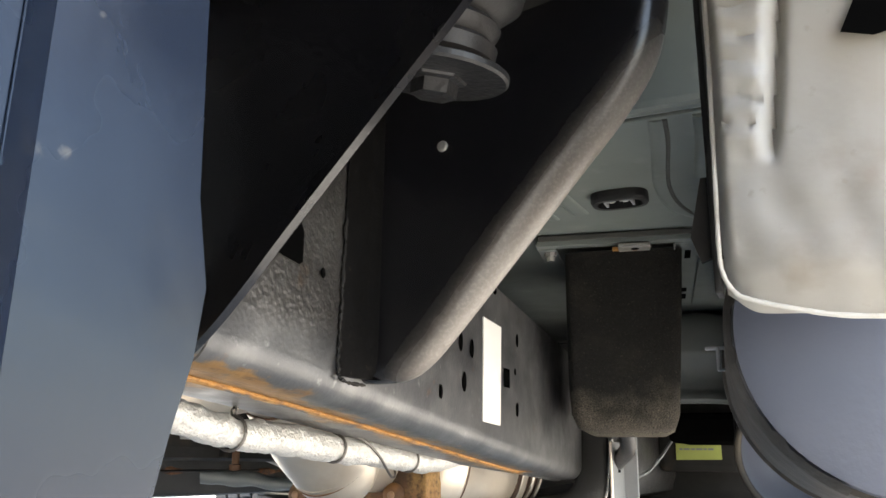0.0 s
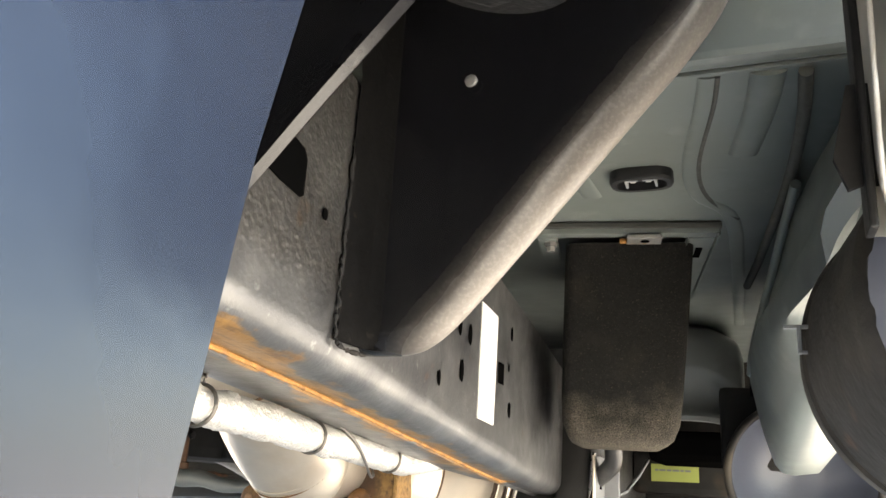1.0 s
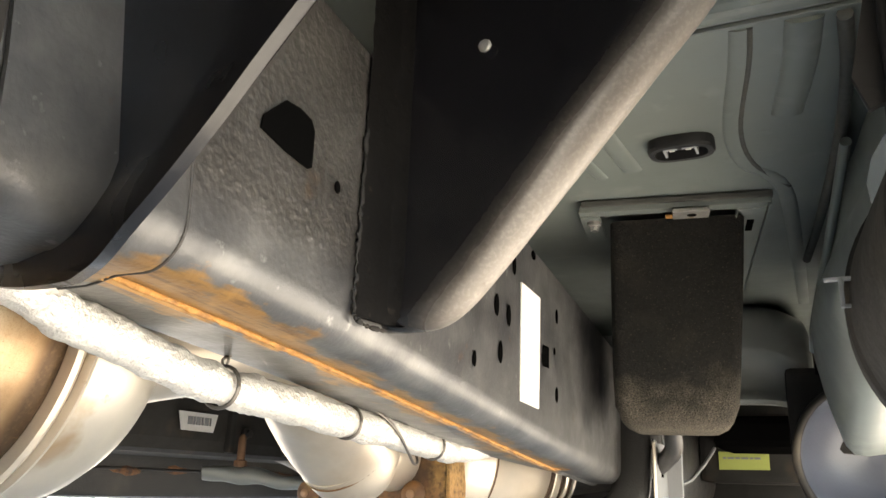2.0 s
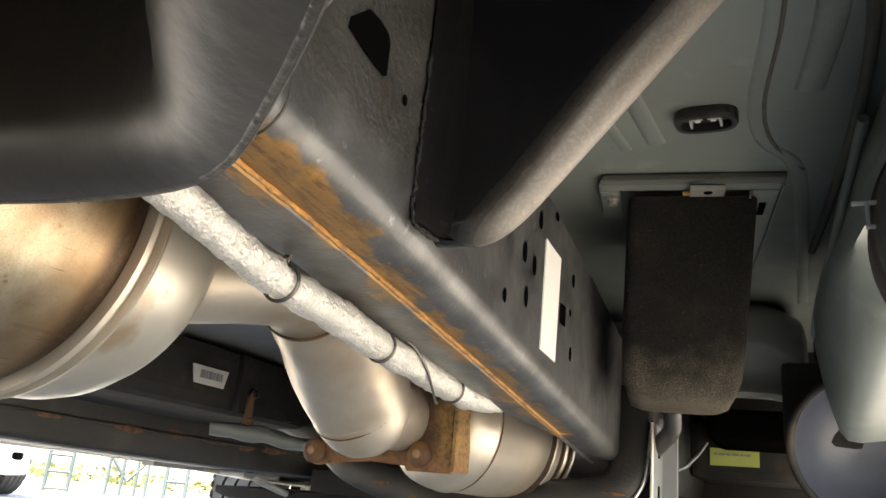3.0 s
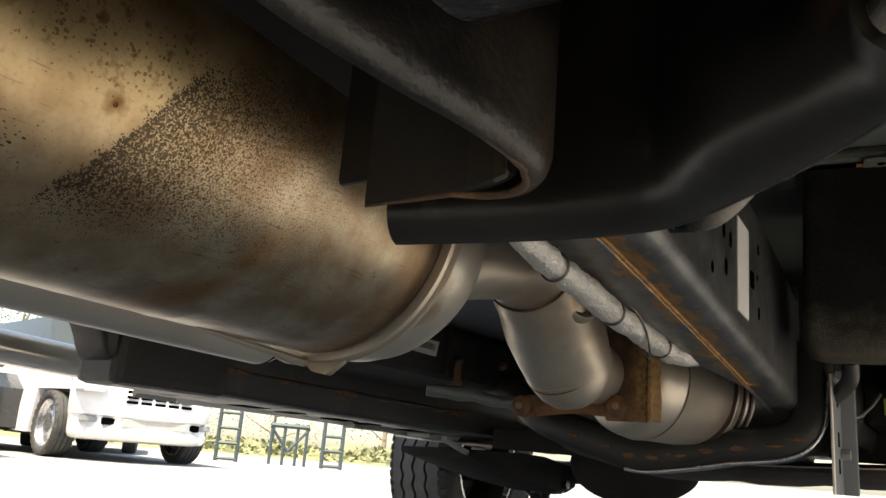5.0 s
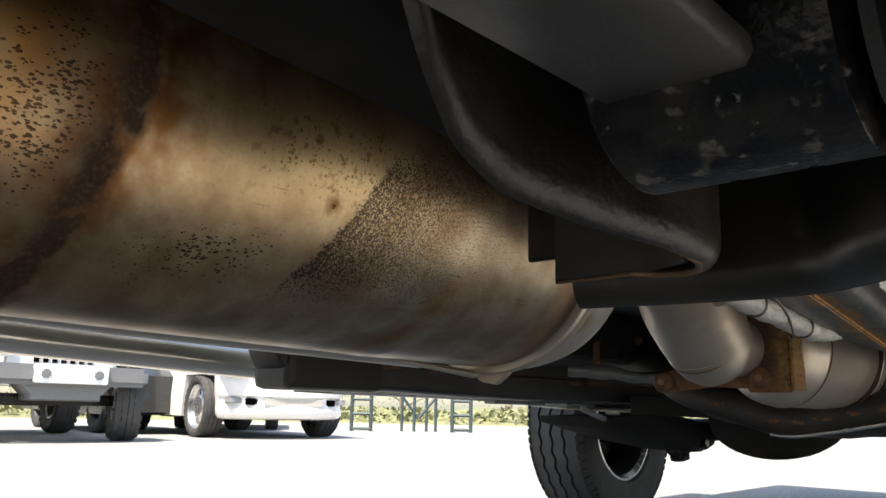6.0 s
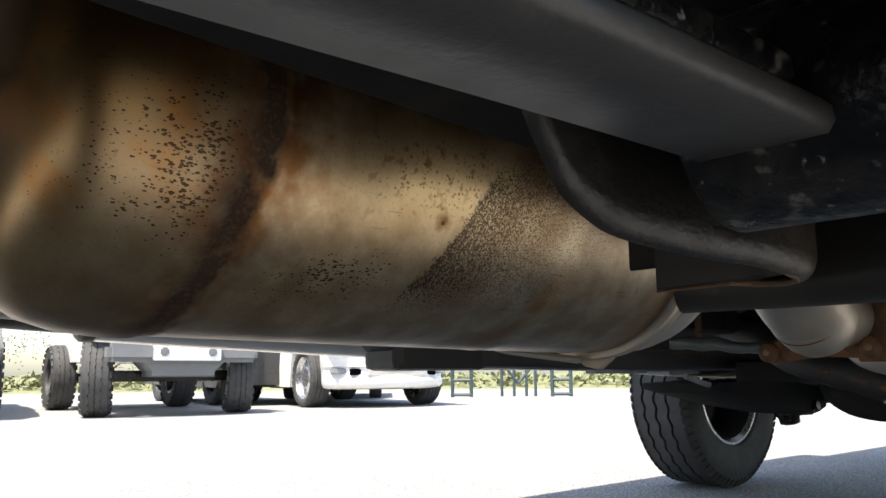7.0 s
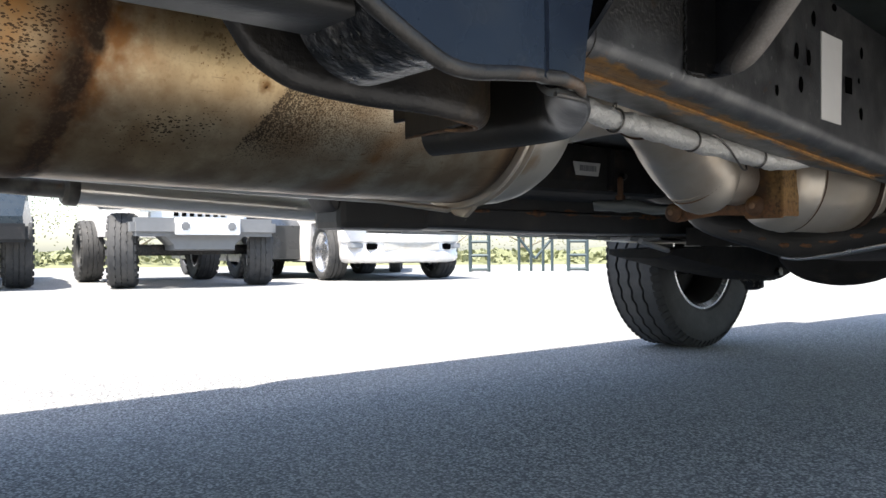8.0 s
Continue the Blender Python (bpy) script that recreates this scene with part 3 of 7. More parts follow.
MUFFLER, ASPHALT = muffler_material(), asphalt_material()


# ---- building tools ----
def thing(name, place, label, category, group="", kind=""):
    e = new(name)
    e.location = place
    e.empty_display_size = 0.1
    return tagged(e, label, category, group, kind)


def part(name, bm, material, parent, label=""):
    me = bpy.data.meshes.new(name)
    bmesh.ops.recalc_face_normals(bm, faces=bm.faces)
    bm.to_mesh(me)
    bm.free()
    me.materials.append(material)
    ob = new(name, me)
    if parent is not None:
        ob.parent = parent
        if parent.type == "EMPTY":
            ob.matrix_parent_inverse = Matrix.Translation(parent.location).inverted()
    if label:
        tagged(ob, label)
    return ob


def smooth(ob, degrees=35):
    me = ob.data
    for p in me.polygons:
        p.use_smooth = True
    me.set_sharp_from_angle(angle=radians(degrees))
    return ob


def rings(bm, sections, closed=True, caps=True):
    """Skins a row of sections, each a list of points."""
    vs = [[bm.verts.new(p) for p in s] for s in sections]
    n = len(sections[0])
    for a, b in zip(vs, vs[1:]):
        for i in range(n if closed else n - 1):
            j = (i + 1) % n
            bm.faces.new((a[i], a[j], b[j], b[i]))
    if caps and closed:
        bm.faces.new(vs[0][::-1])
        bm.faces.new(vs[-1])
    return vs


def tube(points, radii, seg=24, caps=True, squash=1.0):
    """A round bar along points; radii: one number or one per point."""
    bm = bmesh.new()
    pts = [Vector(p) for p in points]
    if not isinstance(radii, (list, tuple)):
        radii = [radii] * len(pts)
    secs = []
    side = None
    for i, p in enumerate(pts):
        d = (pts[min(i + 1, len(pts) - 1)] - pts[max(i - 1, 0)]).normalized()
        if side is None:
            side = d.cross(Vector((0, 0, 1)) if abs(d.z) < 0.9 else Vector((1, 0, 0))).normalized()
        side = (side - d * side.dot(d)).normalized()
        up = side.cross(d)
        secs.append([p + (side * math.cos(2 * math.pi * k / seg) + up * math.sin(2 * math.pi * k / seg) * squash) * radii[i] for k in range(seg)])
    rings(bm, secs, True, caps)
    return bm


def curve_through(points, steps=6):
    """Catmull-Rom through points."""
    P = [Vector(p) for p in points]
    P = [2 * P[0] - P[1]] + P + [2 * P[-1] - P[-2]]
    out = []
    for i in range(1, len(P) - 2):
        a, b, c, d = P[i - 1:i + 3]
        for k in range(steps):
            t = k / steps
            out.append(0.5 * ((2 * b) + (c - a) * t + (2 * a - 5 * b + 4 * c - d) * t * t + (3 * b - a - 3 * c + d) * t ** 3))
    out.append(P[-2])
    return out


def box(lo, hi, bevel=0.003, bm=None):
    bm2 = bmesh.new()
    bmesh.ops.create_cube(bm2, size=1)
    for v in bm2.verts:
        v.co = Vector([lo[i] + (v.co[i] + 0.5) * (hi[i] - lo[i]) for i in range(3)])
    if bevel:
        bmesh.ops.bevel(bm2, geom=bm2.edges[:], offset=bevel, segments=2, affect="EDGES", profile=0.6)
    return bm2


def slab(outline, offset, bevel=0.0):
    """A flat plate: outline points (3D, in one plane), thickened by the vector offset."""
    bm = bmesh.new()
    o = Vector(offset)
    a = [bm.verts.new(p) for p in outline]
    b = [bm.verts.new(Vector(p) + o) for p in outline]
    bm.faces.new(a[::-1])
    bm.faces.new(b)
    n = len(a)
    for i in range(n):
        j = (i + 1) % n
        bm.faces.new((a[i], a[j], b[j], b[i]))
    if bevel:
        bmesh.ops.bevel(bm, geom=bm.edges[:], offset=bevel, segments=2, affect="EDGES")
    return bm


def wall_sheet(plan, bottom, top, thick, lean=(0, 0)):
    """An upright sheet over a plan line; bottom and top may be lists. lean shifts the top in x, y."""
    bm = bmesh.new()
    P = [Vector((p[0], p[1], 0)) for p in plan]
    n = len(P)
    bottoms = bottom if isinstance(bottom, (list, tuple)) else [bottom] * n
    tops = top if isinstance(top, (list, tuple)) else [top] * n
    secs = []
    for i, p in enumerate(P):
        d = (P[min(i + 1, n - 1)] - P[max(i - 1, 0)]).normalized()
        nrm = Vector((d.y, -d.x, 0)) * thick / 2
        lo, hi = Vector((0, 0, bottoms[i])), Vector((lean[0], lean[1], tops[i]))
        r = Vector((0, 0, thick * 0.4))
        secs.append([p - nrm + lo + r, p - nrm * 0.5 + lo, p + nrm * 0.5 + lo, p + nrm + lo + r, p + nrm + hi, p - nrm + hi])
    rings(bm, secs)
    return bm


def rolled_sheet(path, top, thick=0.004, turn=0.004, deep=0.010, steps=8):
    """An upright sheet whose foot, along path, rolls over to the right of the way."""
    bm = bmesh.new()
    P = [Vector(p) for p in path]
    secs = []
    for i, p in enumerate(P):
        d = P[min(i + 1, len(P) - 1)] - P[max(i - 1, 0)]
        n = Vector((d.y, -d.x, 0)).normalized()
        a = [math.pi / 2 * k / steps for k in range(steps + 1)]
        skin = [p + n * ((turn + thick) * (1 - math.cos(q)) - thick) + Vector((0, 0, deep * (1 - math.sin(q)))) for q in a]
        inner = [s + (n * math.cos(q) + Vector((0, 0, math.sin(q)))) * thick * (1 - 0.5 * q / a[-1]) for s, q in zip(skin, a)]
        secs.append([Vector((p.x, p.y, top)) - n * thick] + skin + inner[::-1] + [Vector((p.x, p.y, top))])
    rings(bm, secs)
    return bm


def lathe(axis_point, axis_dir, profile, seg=48, caps=True):
    """A turned body: profile rows of (distance along the axis, radius)."""
    bm = bmesh.new()
    a, d = Vector(axis_point), Vector(axis_dir).normalized()
    s = d.cross(Vector((0, 0, 1)) if abs(d.z) < 0.9 else Vector((1, 0, 0))).normalized()
    u = s.cross(d)
    rings(bm, [[a + d * t + (s * math.cos(2 * math.pi * k / seg) + u * math.sin(2 * math.pi * k / seg)) * r for k in range(seg)] for t, r in profile], True, caps)
    return bm


def merge(*bms):
    out = bmesh.new()
    for b in bms:
        me = bpy.data.meshes.new("tmp")
        b.to_mesh(me)
        b.free()
        out.from_mesh(me)
        bpy.data.meshes.remove(me)
    return out


# ---- ground ----
def ground():
    bm = bmesh.new()
    for x0, x1, y0, y1 in ((-400, 400, -400, 400),):
        v = [bm.verts.new(p) for p in ((x0, y0, 0), (x1, y0, 0), (x1, y1, 0), (x0, y1, 0))]
        bm.faces.new(v)
    ob = part("ground", bm, ASPHALT, None)
    tagged(ob, "grey asphalt car park with coarse stone grain", "ground", kind="structure")


ground()

# ---- the truck, seen from below ----
truck = thing("pickup_truck", (-0.57, 1.2, 0.0), "parked pickup truck with black chassis, rusty welds and steel exhaust", "truck")


def near_rail():
    """Boxed rail: two channels lapped along the underside."""
    st = [(-0.9, -0.10, 0.66), (-0.3, -0.105, 0.60), (0.2, -0.108, 0.572), (0.45, -0.111, 0.555), (0.7, -0.118, 0.533), (0.9, -0.124, 0.514), (1.05, -0.131, 0.502), (1.2, -0.141, 0.493), (1.30, -0.149, 0.489), (1.335, -0.152, 0.500), (1.35, -0.154, 0.53)]
    line = curve_through([(x, y, z) for y, x, z in st], 4)
    bm = bmesh.new()
    h, w, r = 0.178, 0.088, 0.019
    secs = []
    full = w
    for p in line:
        w = full - 0.040 * min(1.0, max(0.0, (p.y - 0.86) / 0.20))
        sec = [(p.x - r + r * math.cos(math.pi / 2 * k / 5), p.z + r - r * math.sin(math.pi / 2 * k / 5)) for k in range(6)]
        sec += [(p.x - 0.038, p.z), (p.x - 0.0405, p.z - 0.003), (p.x - w + 0.0065, p.z - 0.003), (p.x - w, p.z + 0.006), (p.x - w, p.z + h), (p.x, p.z + h)]
        secs.append([(a, p.y, b) for a, b in sec])
    rings(bm, secs)
    return bm, line


rail_bm, RAIL_LINE = near_rail()
rail = smooth(part("frame_rail", rail_bm, RAIL, truck, "dusty black boxed steel frame rail"), 40)


def rail_at(y):
    """Outer face x and underside z of the near rail."""
    for a, b in zip(RAIL_LINE, RAIL_LINE[1:]):
        if a.y <= y <= b.y:
            t = (y - a.y) / (b.y - a.y)
            return a.x + (b.x - a.x) * t, a.z + (b.z - a.z) * t
    return RAIL_LINE[-1].x, RAIL_LINE[-1].z


def weld_bead(name, pts, r, parent, label, seg=8):
    rnd = random.Random(4)
    fine = []
    for a, b in zip(pts, pts[1:]):
        n = max(2, int((Vector(b) - Vector(a)).length / 0.004))
        fine += [Vector(a).lerp(Vector(b), k / n) for k in range(n)]
    rr = [r * rnd.uniform(0.75, 1.25) for _ in fine]
    fine = [p + Vector((rnd.uniform(-1, 1), 0, rnd.uniform(-1, 1))) * r * 0.12 for p in fine]
    return smooth(part(name, tube(fine, rr, seg), RUST, parent, label), 60)


pts = []
for k in range(25):
    y = 0.36 + 0.68 * k / 24
    x, z = rail_at(y)
    pts.append((x - 0.041, y, z - 0.0015))
x, z = rail_at(1.05)
pts += [(x - 0.034, 1.048, z), (x - 0.020, 1.052, z + 0.001)]
for off, wr in ((-0.0036, 0.0016), (0.0, 0.0014), (0.0033, 0.0017)):
    weld_bead("weld_bead", [(a + off, b, c + 0.0006) for a, b, c in pts], wr, rail, "orange rusted weld seam")


# holes of the rail's outer face: thin raised black patches for the shade inside
def rail_hole(y, dz, ry, rz, square=False):
    x, z = rail_at(y)
    bm = bmesh.new()
    n = 4 if square else 14
    sec = lambda off, k: [(x + off, y + ry * k * math.cos(2 * math.pi * (i + 0.5) / n) * (1.41 if square else 1), z + dz + rz * k * math.sin(2 * math.pi * (i + 0.5) / n) * (1.41 if square else 1)) for i in range(n)]
    rings(bm, [sec(0.0012, 0.80), sec(0.0012, 0.70), sec(0.0006, 0.68)], True, True)
    return part("rail_hole", bm, HOLESHADE, rail)


for y, z, ry, rz, sq in ((0.734, 0.623, 0.006, 0.012, False), (0.764, 0.620, 0.006, 0.012, False), (0.744, 0.586, 0.006, 0.012, False), (0.687, 0.572, 0.004, 0.008, False), (0.777, 0.668, 0.006, 0.012, False),
                         (0.873, 0.602, 0.0125, 0.013, True), (0.914, 0.649, 0.005, 0.010, False), (0.912, 0.570, 0.005, 0.010, False), (0.905, 0.612, 0.003, 0.005, False), (0.480, 0.633, 0.0036, 0.0046, False), (0.833, 0.692, 0.008, 0.006, False)):
    rail_hole(y, z - rail_at(y)[1], ry, rz, sq)
for hx, hy, a, b in ((-0.1755, 0.415, 0.0055, 0.010), (-0.181, 0.463, 0.007, 0.016)):
    hz = rail_at(hy)[1]
    ob = lambda k, dz: [(hx + a * k * math.cos(2 * math.pi * i / 18), hy + b * k * math.sin(2 * math.pi * i / 18), hz + dz - 0.08 * b * k * math.sin(2 * math.pi * i / 18)) for i in range(18)]
    bm = bmesh.new()
    rings(bm, [ob(1.25, 0.001), ob(1.18, -0.0016), ob(1.0, -0.0018), ob(0.94, -0.0004)], True, False)
    lip = smooth(part("hole_lip", bm, RAIL, rail, "turned lip of a drain hole"), 50)
    bm = bmesh.new()
    rings(bm, [ob(0.98, 0.0), ob(0.98, -0.0007)])
    part("drain_hole", bm, HOLESHADE, lip)
x = rail_at(0.43)[0]
part("rail_hole", slab([(x + 0.001, 0.411, 0.638), (x + 0.001, 0.430, 0.634), (x + 0.001, 0.450, 0.632), (x + 0.001, 0.4535, 0.634), (x + 0.001, 0.4535, 0.654), (x + 0.001, 0.450, 0.659), (x + 0.001, 0.440, 0.661), (x + 0.001, 0.428, 0.660), (x + 0.001, 0.412, 0.645)], (0.0006, 0, 0)), HOLESHADE, rail, "diamond-shaped hole")
part("sticker", slab([(rail_at(yy)[0] + 0.0003, yy, zz) for yy, zz in ((0.795, 0.552), (0.849, 0.550), (0.854, 0.655), (0.797, 0.657))], (0.0012, 0, 0)), STICKER, rail, "blank white paper sticker")


def outrigger():
    """Cab mount: a pressed channel, open below, running up and out from the rail."""
    body = part("cab_mount_bracket", merge(
        # rear wall, thin sheet with a bare lower edge
        slab([tuple(p) for p in curve_through([(-0.205, 0.345, 0.556), (-0.165, 0.345, 0.549), (-0.130, 0.340, 0.547), (-0.110, 0.331, 0.5465), (-0.088, 0.319, 0.547), (-0.066, 0.308, 0.5525), (-0.048, 0.303, 0.5625), (-0.030, 0.301, 0.579), (-0.010, 0.300, 0.601), (0.036, 0.300, 0.652), (0.072, 0.300, 0.692), (0.115, 0.300, 0.745), (0.150, 0.300, 0.80), (0.17, 0.300, 0.86)], 4)] + [(-0.11, 0.300, 0.86), (-0.205, 0.33, 0.70)], (0, -0.005, 0)),
    ), GLOSSBLACK, truck, "glossy black pressed cab mount bracket")
    part("roof_plate", slab([(-0.115, 0.300, 0.805), (0.13, 0.300, 0.845), (0.13, 0.575, 0.845), (-0.115, 0.575, 0.805)], (0, 0, 0.006)), DULLBLACK, body, "dull black roof of the bracket")
    smooth(body, 30)
    # front wall with a broad rounded lower edge
    line = curve_through([(-0.120, 0.548, 0.566), (-0.098, 0.55, 0.5655), (-0.080, 0.55, 0.5675), (-0.064, 0.55, 0.5765), (-0.045, 0.55, 0.5955), (-0.004, 0.55, 0.6425), (0.049, 0.55, 0.7045), (0.081, 0.55, 0.742), (0.104, 0.55, 0.778), (0.114, 0.55, 0.82), (0.116, 0.55, 0.88)], 5)
    secs, web = [], []
    for p in line:
        i = len(secs)
        q = line[min(i + 1, len(line) - 1)] - line[max(i - 1, 0)]
        n = Vector((-q.z, 0, q.x)).normalized()
        if n.z < 0:
            n = -n
        sec = []
        r = 0.015 + 0.006 * min(1.0, max(0.0, (p.x + 0.05) / 0.06))
        for k in range(9):
            a = math.pi / 2 * k / 8
            sec.append(p + Vector((0, -r * math.cos(a), 0)) + n * (r - r * math.sin(a)))
        sec += [p + Vector((0, 0.005, 0)) + n * 0.0012]
        back = [p + Vector((0, 0.006, 0)) + n * 0.006] + [q + Vector((0, 0.004, 0)) + n * 0.004 for q in sec[-2::-1]]
        secs.append(sec + back)
        top = min(p.x, 0.10)
        web.append([None, Vector((top, p.y - r, 0.90)), Vector((top, p.y - r + 0.004, 0.90))])
    wb = bmesh.new()
    rings(wb, [[w[1]] + sec + [w[2]] for w, sec in zip(web, secs)])
    fb = bmesh.new()
    fillet = [(-0.1098, 0.5050), (-0.1094, 0.5165), (-0.1078, 0.5262), (-0.1040, 0.5322), (-0.0985, 0.5345), (-0.0925, 0.5370)]
    rows = []
    for k in range(47):
        z = 0.5675 + 0.0051 * k
        low = min(0.98, max(0.0, (0.582 - z) / 0.015))
        back = 0.015 * (1 - math.sqrt(1 - low * low))
        rows.append([Vector((x + (0.0022 * max(0.0, noise.noise(Vector((y * 260, z * 260, 3)))) if y < 0.527 else 0.0), y + back * (y - 0.505) / 0.032, z)) for x, y in fillet])
    rings(fb, [r + [q + Vector((0.003, 0.006, 0)) for q in reversed(r)] for r in rows])
    smooth(part("corner_fillet", fb, WEBBLACK, body, "rounded corner of the pressing, crusty along its weld"), 60)
    smooth(part("front_web", wb, EDGESHEEN, body, "black front wall with a rounded, dusty worn edge"), 50)
    weld_pts = [(-0.110, 0.506, 0.70), (-0.110, 0.505, 0.64), (-0.110, 0.504, 0.60), (-0.110, 0.503, 0.572), (-0.108, 0.510, 0.564), (-0.104, 0.53, 0.563)]
    rnd = random.Random(5)
    bead = [p + Vector((0, rnd.uniform(-0.0012, 0.0012), 0)) for p in curve_through(weld_pts, 13)]
    w = part("weld_bead", tube(bead, [rnd.uniform(0.0003, 0.0017) for _ in bead], 8), DULLBLACK, body, "crusty uneven weld")
    smooth(w, 60)
    # rubber mount, washer and bolt under the roof
    bx, by, bz = -0.004, 0.424, 0.729
    n = Vector((0.18, -0.10, 1)).normalized()
    mount = smooth(part("body_mount", lathe((bx, by, bz), n, [(0.004, 0.024), (0.010, 0.033), (0.018, 0.034), (0.022, 0.029), (0.026, 0.033), (0.030, 0.0345), (0.034, 0.030), (0.038, 0.036), (0.046, 0.045), (0.062, 0.048), (0.085, 0.045), (0.11, 0.045)], 36), PLASTIC, truck, "ribbed black rubber cab mount bushing"), 40)
    smooth(part("washer", lathe((bx, by, bz), n, [(-0.0015, 0.0415), (0.0, 0.043), (0.003, 0.043), (0.004, 0.0415)], 40), DARKZINC, mount, "dull steel washer"), 30)
    part("bolt_head", lathe((bx, by, bz), n, [(-0.013, 0.009), (-0.012, 0.0135), (-0.004, 0.014), (-0.003, 0.018), (-0.0005, 0.019)], 6), DARKZINC, mount, "hexagonal bolt head")
    smooth(part("rivet", lathe((-0.047, 0.5300, 0.732), (0, -1, 0), [(0, 0.0042), (0.0014, 0.0042), (0.002, 0.0033), (0.002, 0.001)], 8), ZINC, body, "bright plug"), 30)


def rail_collar():
    """Sheet lapped round the rail's lower corner behind the outrigger, with its weld."""
    bm = bmesh.new()
    r, o = 0.019, 0.0026
    secs, edge = [], []
    for y in (0.285, 0.30, 0.32, 0.34, 0.355, 0.366, 0.372):
        x, z = rail_at(y)
        e = o if y < 0.37 else 0.0008
        arc = [(x + e, z + 0.11), (x + e, z + 0.07), (x + e, z + 0.04)] + [(x - r + (r + e) * math.cos(math.pi / 2 * k / 6), z + r - (r + e) * math.sin(math.pi / 2 * k / 6)) for k in range(7)] + [(x - 0.034, z - e), (x - 0.050, z - e - 0.003), (x - 0.082, z - e - 0.003)]
        back = [(a - 0.002 if i < 5 else a, b if i < 5 else b + 0.002) for i, (a, b) in enumerate(arc)]
        secs.append([(a, y - 0.10 * max(0.0, b - z - 0.03), b) for a, b in arc] + [(a, y - 0.10 * max(0.0, b - z - 0.03), b) for a, b in back[::-1]])
        edge = secs[-1][:len(arc)]
    rings(bm, secs)
    c = smooth(part("lap_sheet", bm, RAIL, rail, "scuffed sheet lapped round the rail"), 50)
    smooth(part("weld_bead", tube(curve_through(edge[1:], 3), 0.0009, 8), CHASSIS, c), 60)


rail_collar()


def rear_sleeve():
    """Dark sleeve added over the rail behind the lapped sheet, for the shade there."""
    bm = bmesh.new()
    secs = []
    for k in range(23):
        y = -0.82 + 0.05 * k
        x, z = rail_at(y)
        secs.append([(x + 0.0035, y, z + 0.182), (x + 0.0035, y, z + 0.016), (x - 0.004, y, z - 0.001), (x - 0.018, y, z - 0.0055), (x - 0.086, y, z - 0.0065), (x - 0.0915, y, z + 0.001), (x - 0.0915, y, z + 0.182)])
    rings(bm, secs)
    smooth(part("rear_sleeve", bm, DULLBLACK, rail, "dull black pressing round the rail"), 40)


rear_sleeve()


outrigger()


def spring_hanger():
    K = curve_through([(-0.131, 0.210, 0), (-0.075, 0.221, 0), (-0.035, 0.225, 0), (-0.006, 0.219, 0), (0.023, 0.196, 0), (0.048, 0.172, 0), (0.066, 0.152, 0), (0.0755, 0.137, 0), (0.078, 0.116, 0)], 4)
    # front sheet: its foot sweeps forward into a flange that widens round the corner
    bm = bmesh.new()
    secs, foot = [], []
    for i, p in enumerate(K):
        d = K[min(i + 1, len(K) - 1)] - K[max(i - 1, 0)]
        n = Vector((-d.y, d.x, 0)).normalized()
        wide = 0.0135 + 0.0085 * math.exp(-((p.x - 0.030) / 0.030) ** 2)
        toe = p + n * 0.0035 + Vector((0, 0, 0.467))
        heel = toe - n * wide
        a = [math.pi / 2 * k / 8 for k in range(9)]
        face = [heel + n * wide * (1 - math.cos(q)) + Vector((0, 0, 0.0155 * (1 - math.sin(q)))) for q in a]
        back = [q + Vector((0, 0, 0.0012 + 0.0028 * k / 8)) + n * 0.0035 * (1 - k / 8) for k, q in enumerate(face)]
        secs.append([Vector((heel.x, heel.y - 0.010, 0.66))] + face + back[::-1] + [Vector((heel.x, heel.y - 0.006, 0.66))])
        foot.append(toe + Vector((0, 0, 0.0012)) - n * 0.0008)
    rings(bm, secs)
    body = smooth(part("spring_hanger", bm, HANGERDUST, truck, "black stamped spring hanger with rusty edges"), 60)
    smooth(part("sheet_edge", tube(foot, 0.0014, 8), LIPWORN, body, "worn lower edge"), 60)
    # outer plate, rounded under the eye, with a turned lip
    edge = [(0.132, 0.474), (0.118, 0.473), (0.098, 0.472), (0.077, 0.470), (0.060, 0.468), (0.046, 0.469), (0.034, 0.474), (0.022, 0.480), (0.008, 0.488), (-0.002, 0.500), (-0.008, 0.52), (-0.008, 0.56)]
    e3 = curve_through([(0.090, y, z) for y, z in edge], 3)
    bend = lambda y: 0.090 - 0.006 * min(1.0, max(0.0, (y - 0.1) / 0.008))
    rear = [p for p in e3 if p.y < 0.104]
    outline = [(0.090, 0.100, 0.4725)] + [tuple(p) for p in rear if p.y < 0.099] + [(0.090, -0.004, 0.70), (0.090, 0.100, 0.70)]
    front = [(0.108, 0.4725), (0.118, 0.473), (0.132, 0.4745), (0.134, 0.49), (0.1365, 0.505), (0.139, 0.515), (0.143, 0.528), (0.1445, 0.54), (0.141, 0.555), (0.139, 0.585), (0.137, 0.62), (0.135, 0.70), (0.108, 0.70)]
    op = part("outer_plate", merge(slab(outline, (-0.006, 0, 0)), slab([(bend(y), y, z) for y, z in front], (-0.006, 0, 0)), slab([(0.0902, 0.0995, 0.4725), (0.0842, 0.1085, 0.4725), (0.0842, 0.1085, 0.70), (0.0902, 0.0995, 0.70)], (-0.006, 0, 0))), PLATE, body, "glossy blue-black outer plate, folded near its front edge")
    e3 = [Vector((bend(p.y), p.y, p.z)) for p in e3]
    lip = curve_through([(0.030, 0.189, 0.470), (0.048, 0.173, 0.470), (0.066, 0.153, 0.470), (0.0765, 0.139, 0.471), (0.0835, 0.129, 0.473), (0.0855, 0.116, 0.4745)], 4) + [p + Vector((-0.003, 0, 0.002)) for p in e3 if p.y < 0.108]
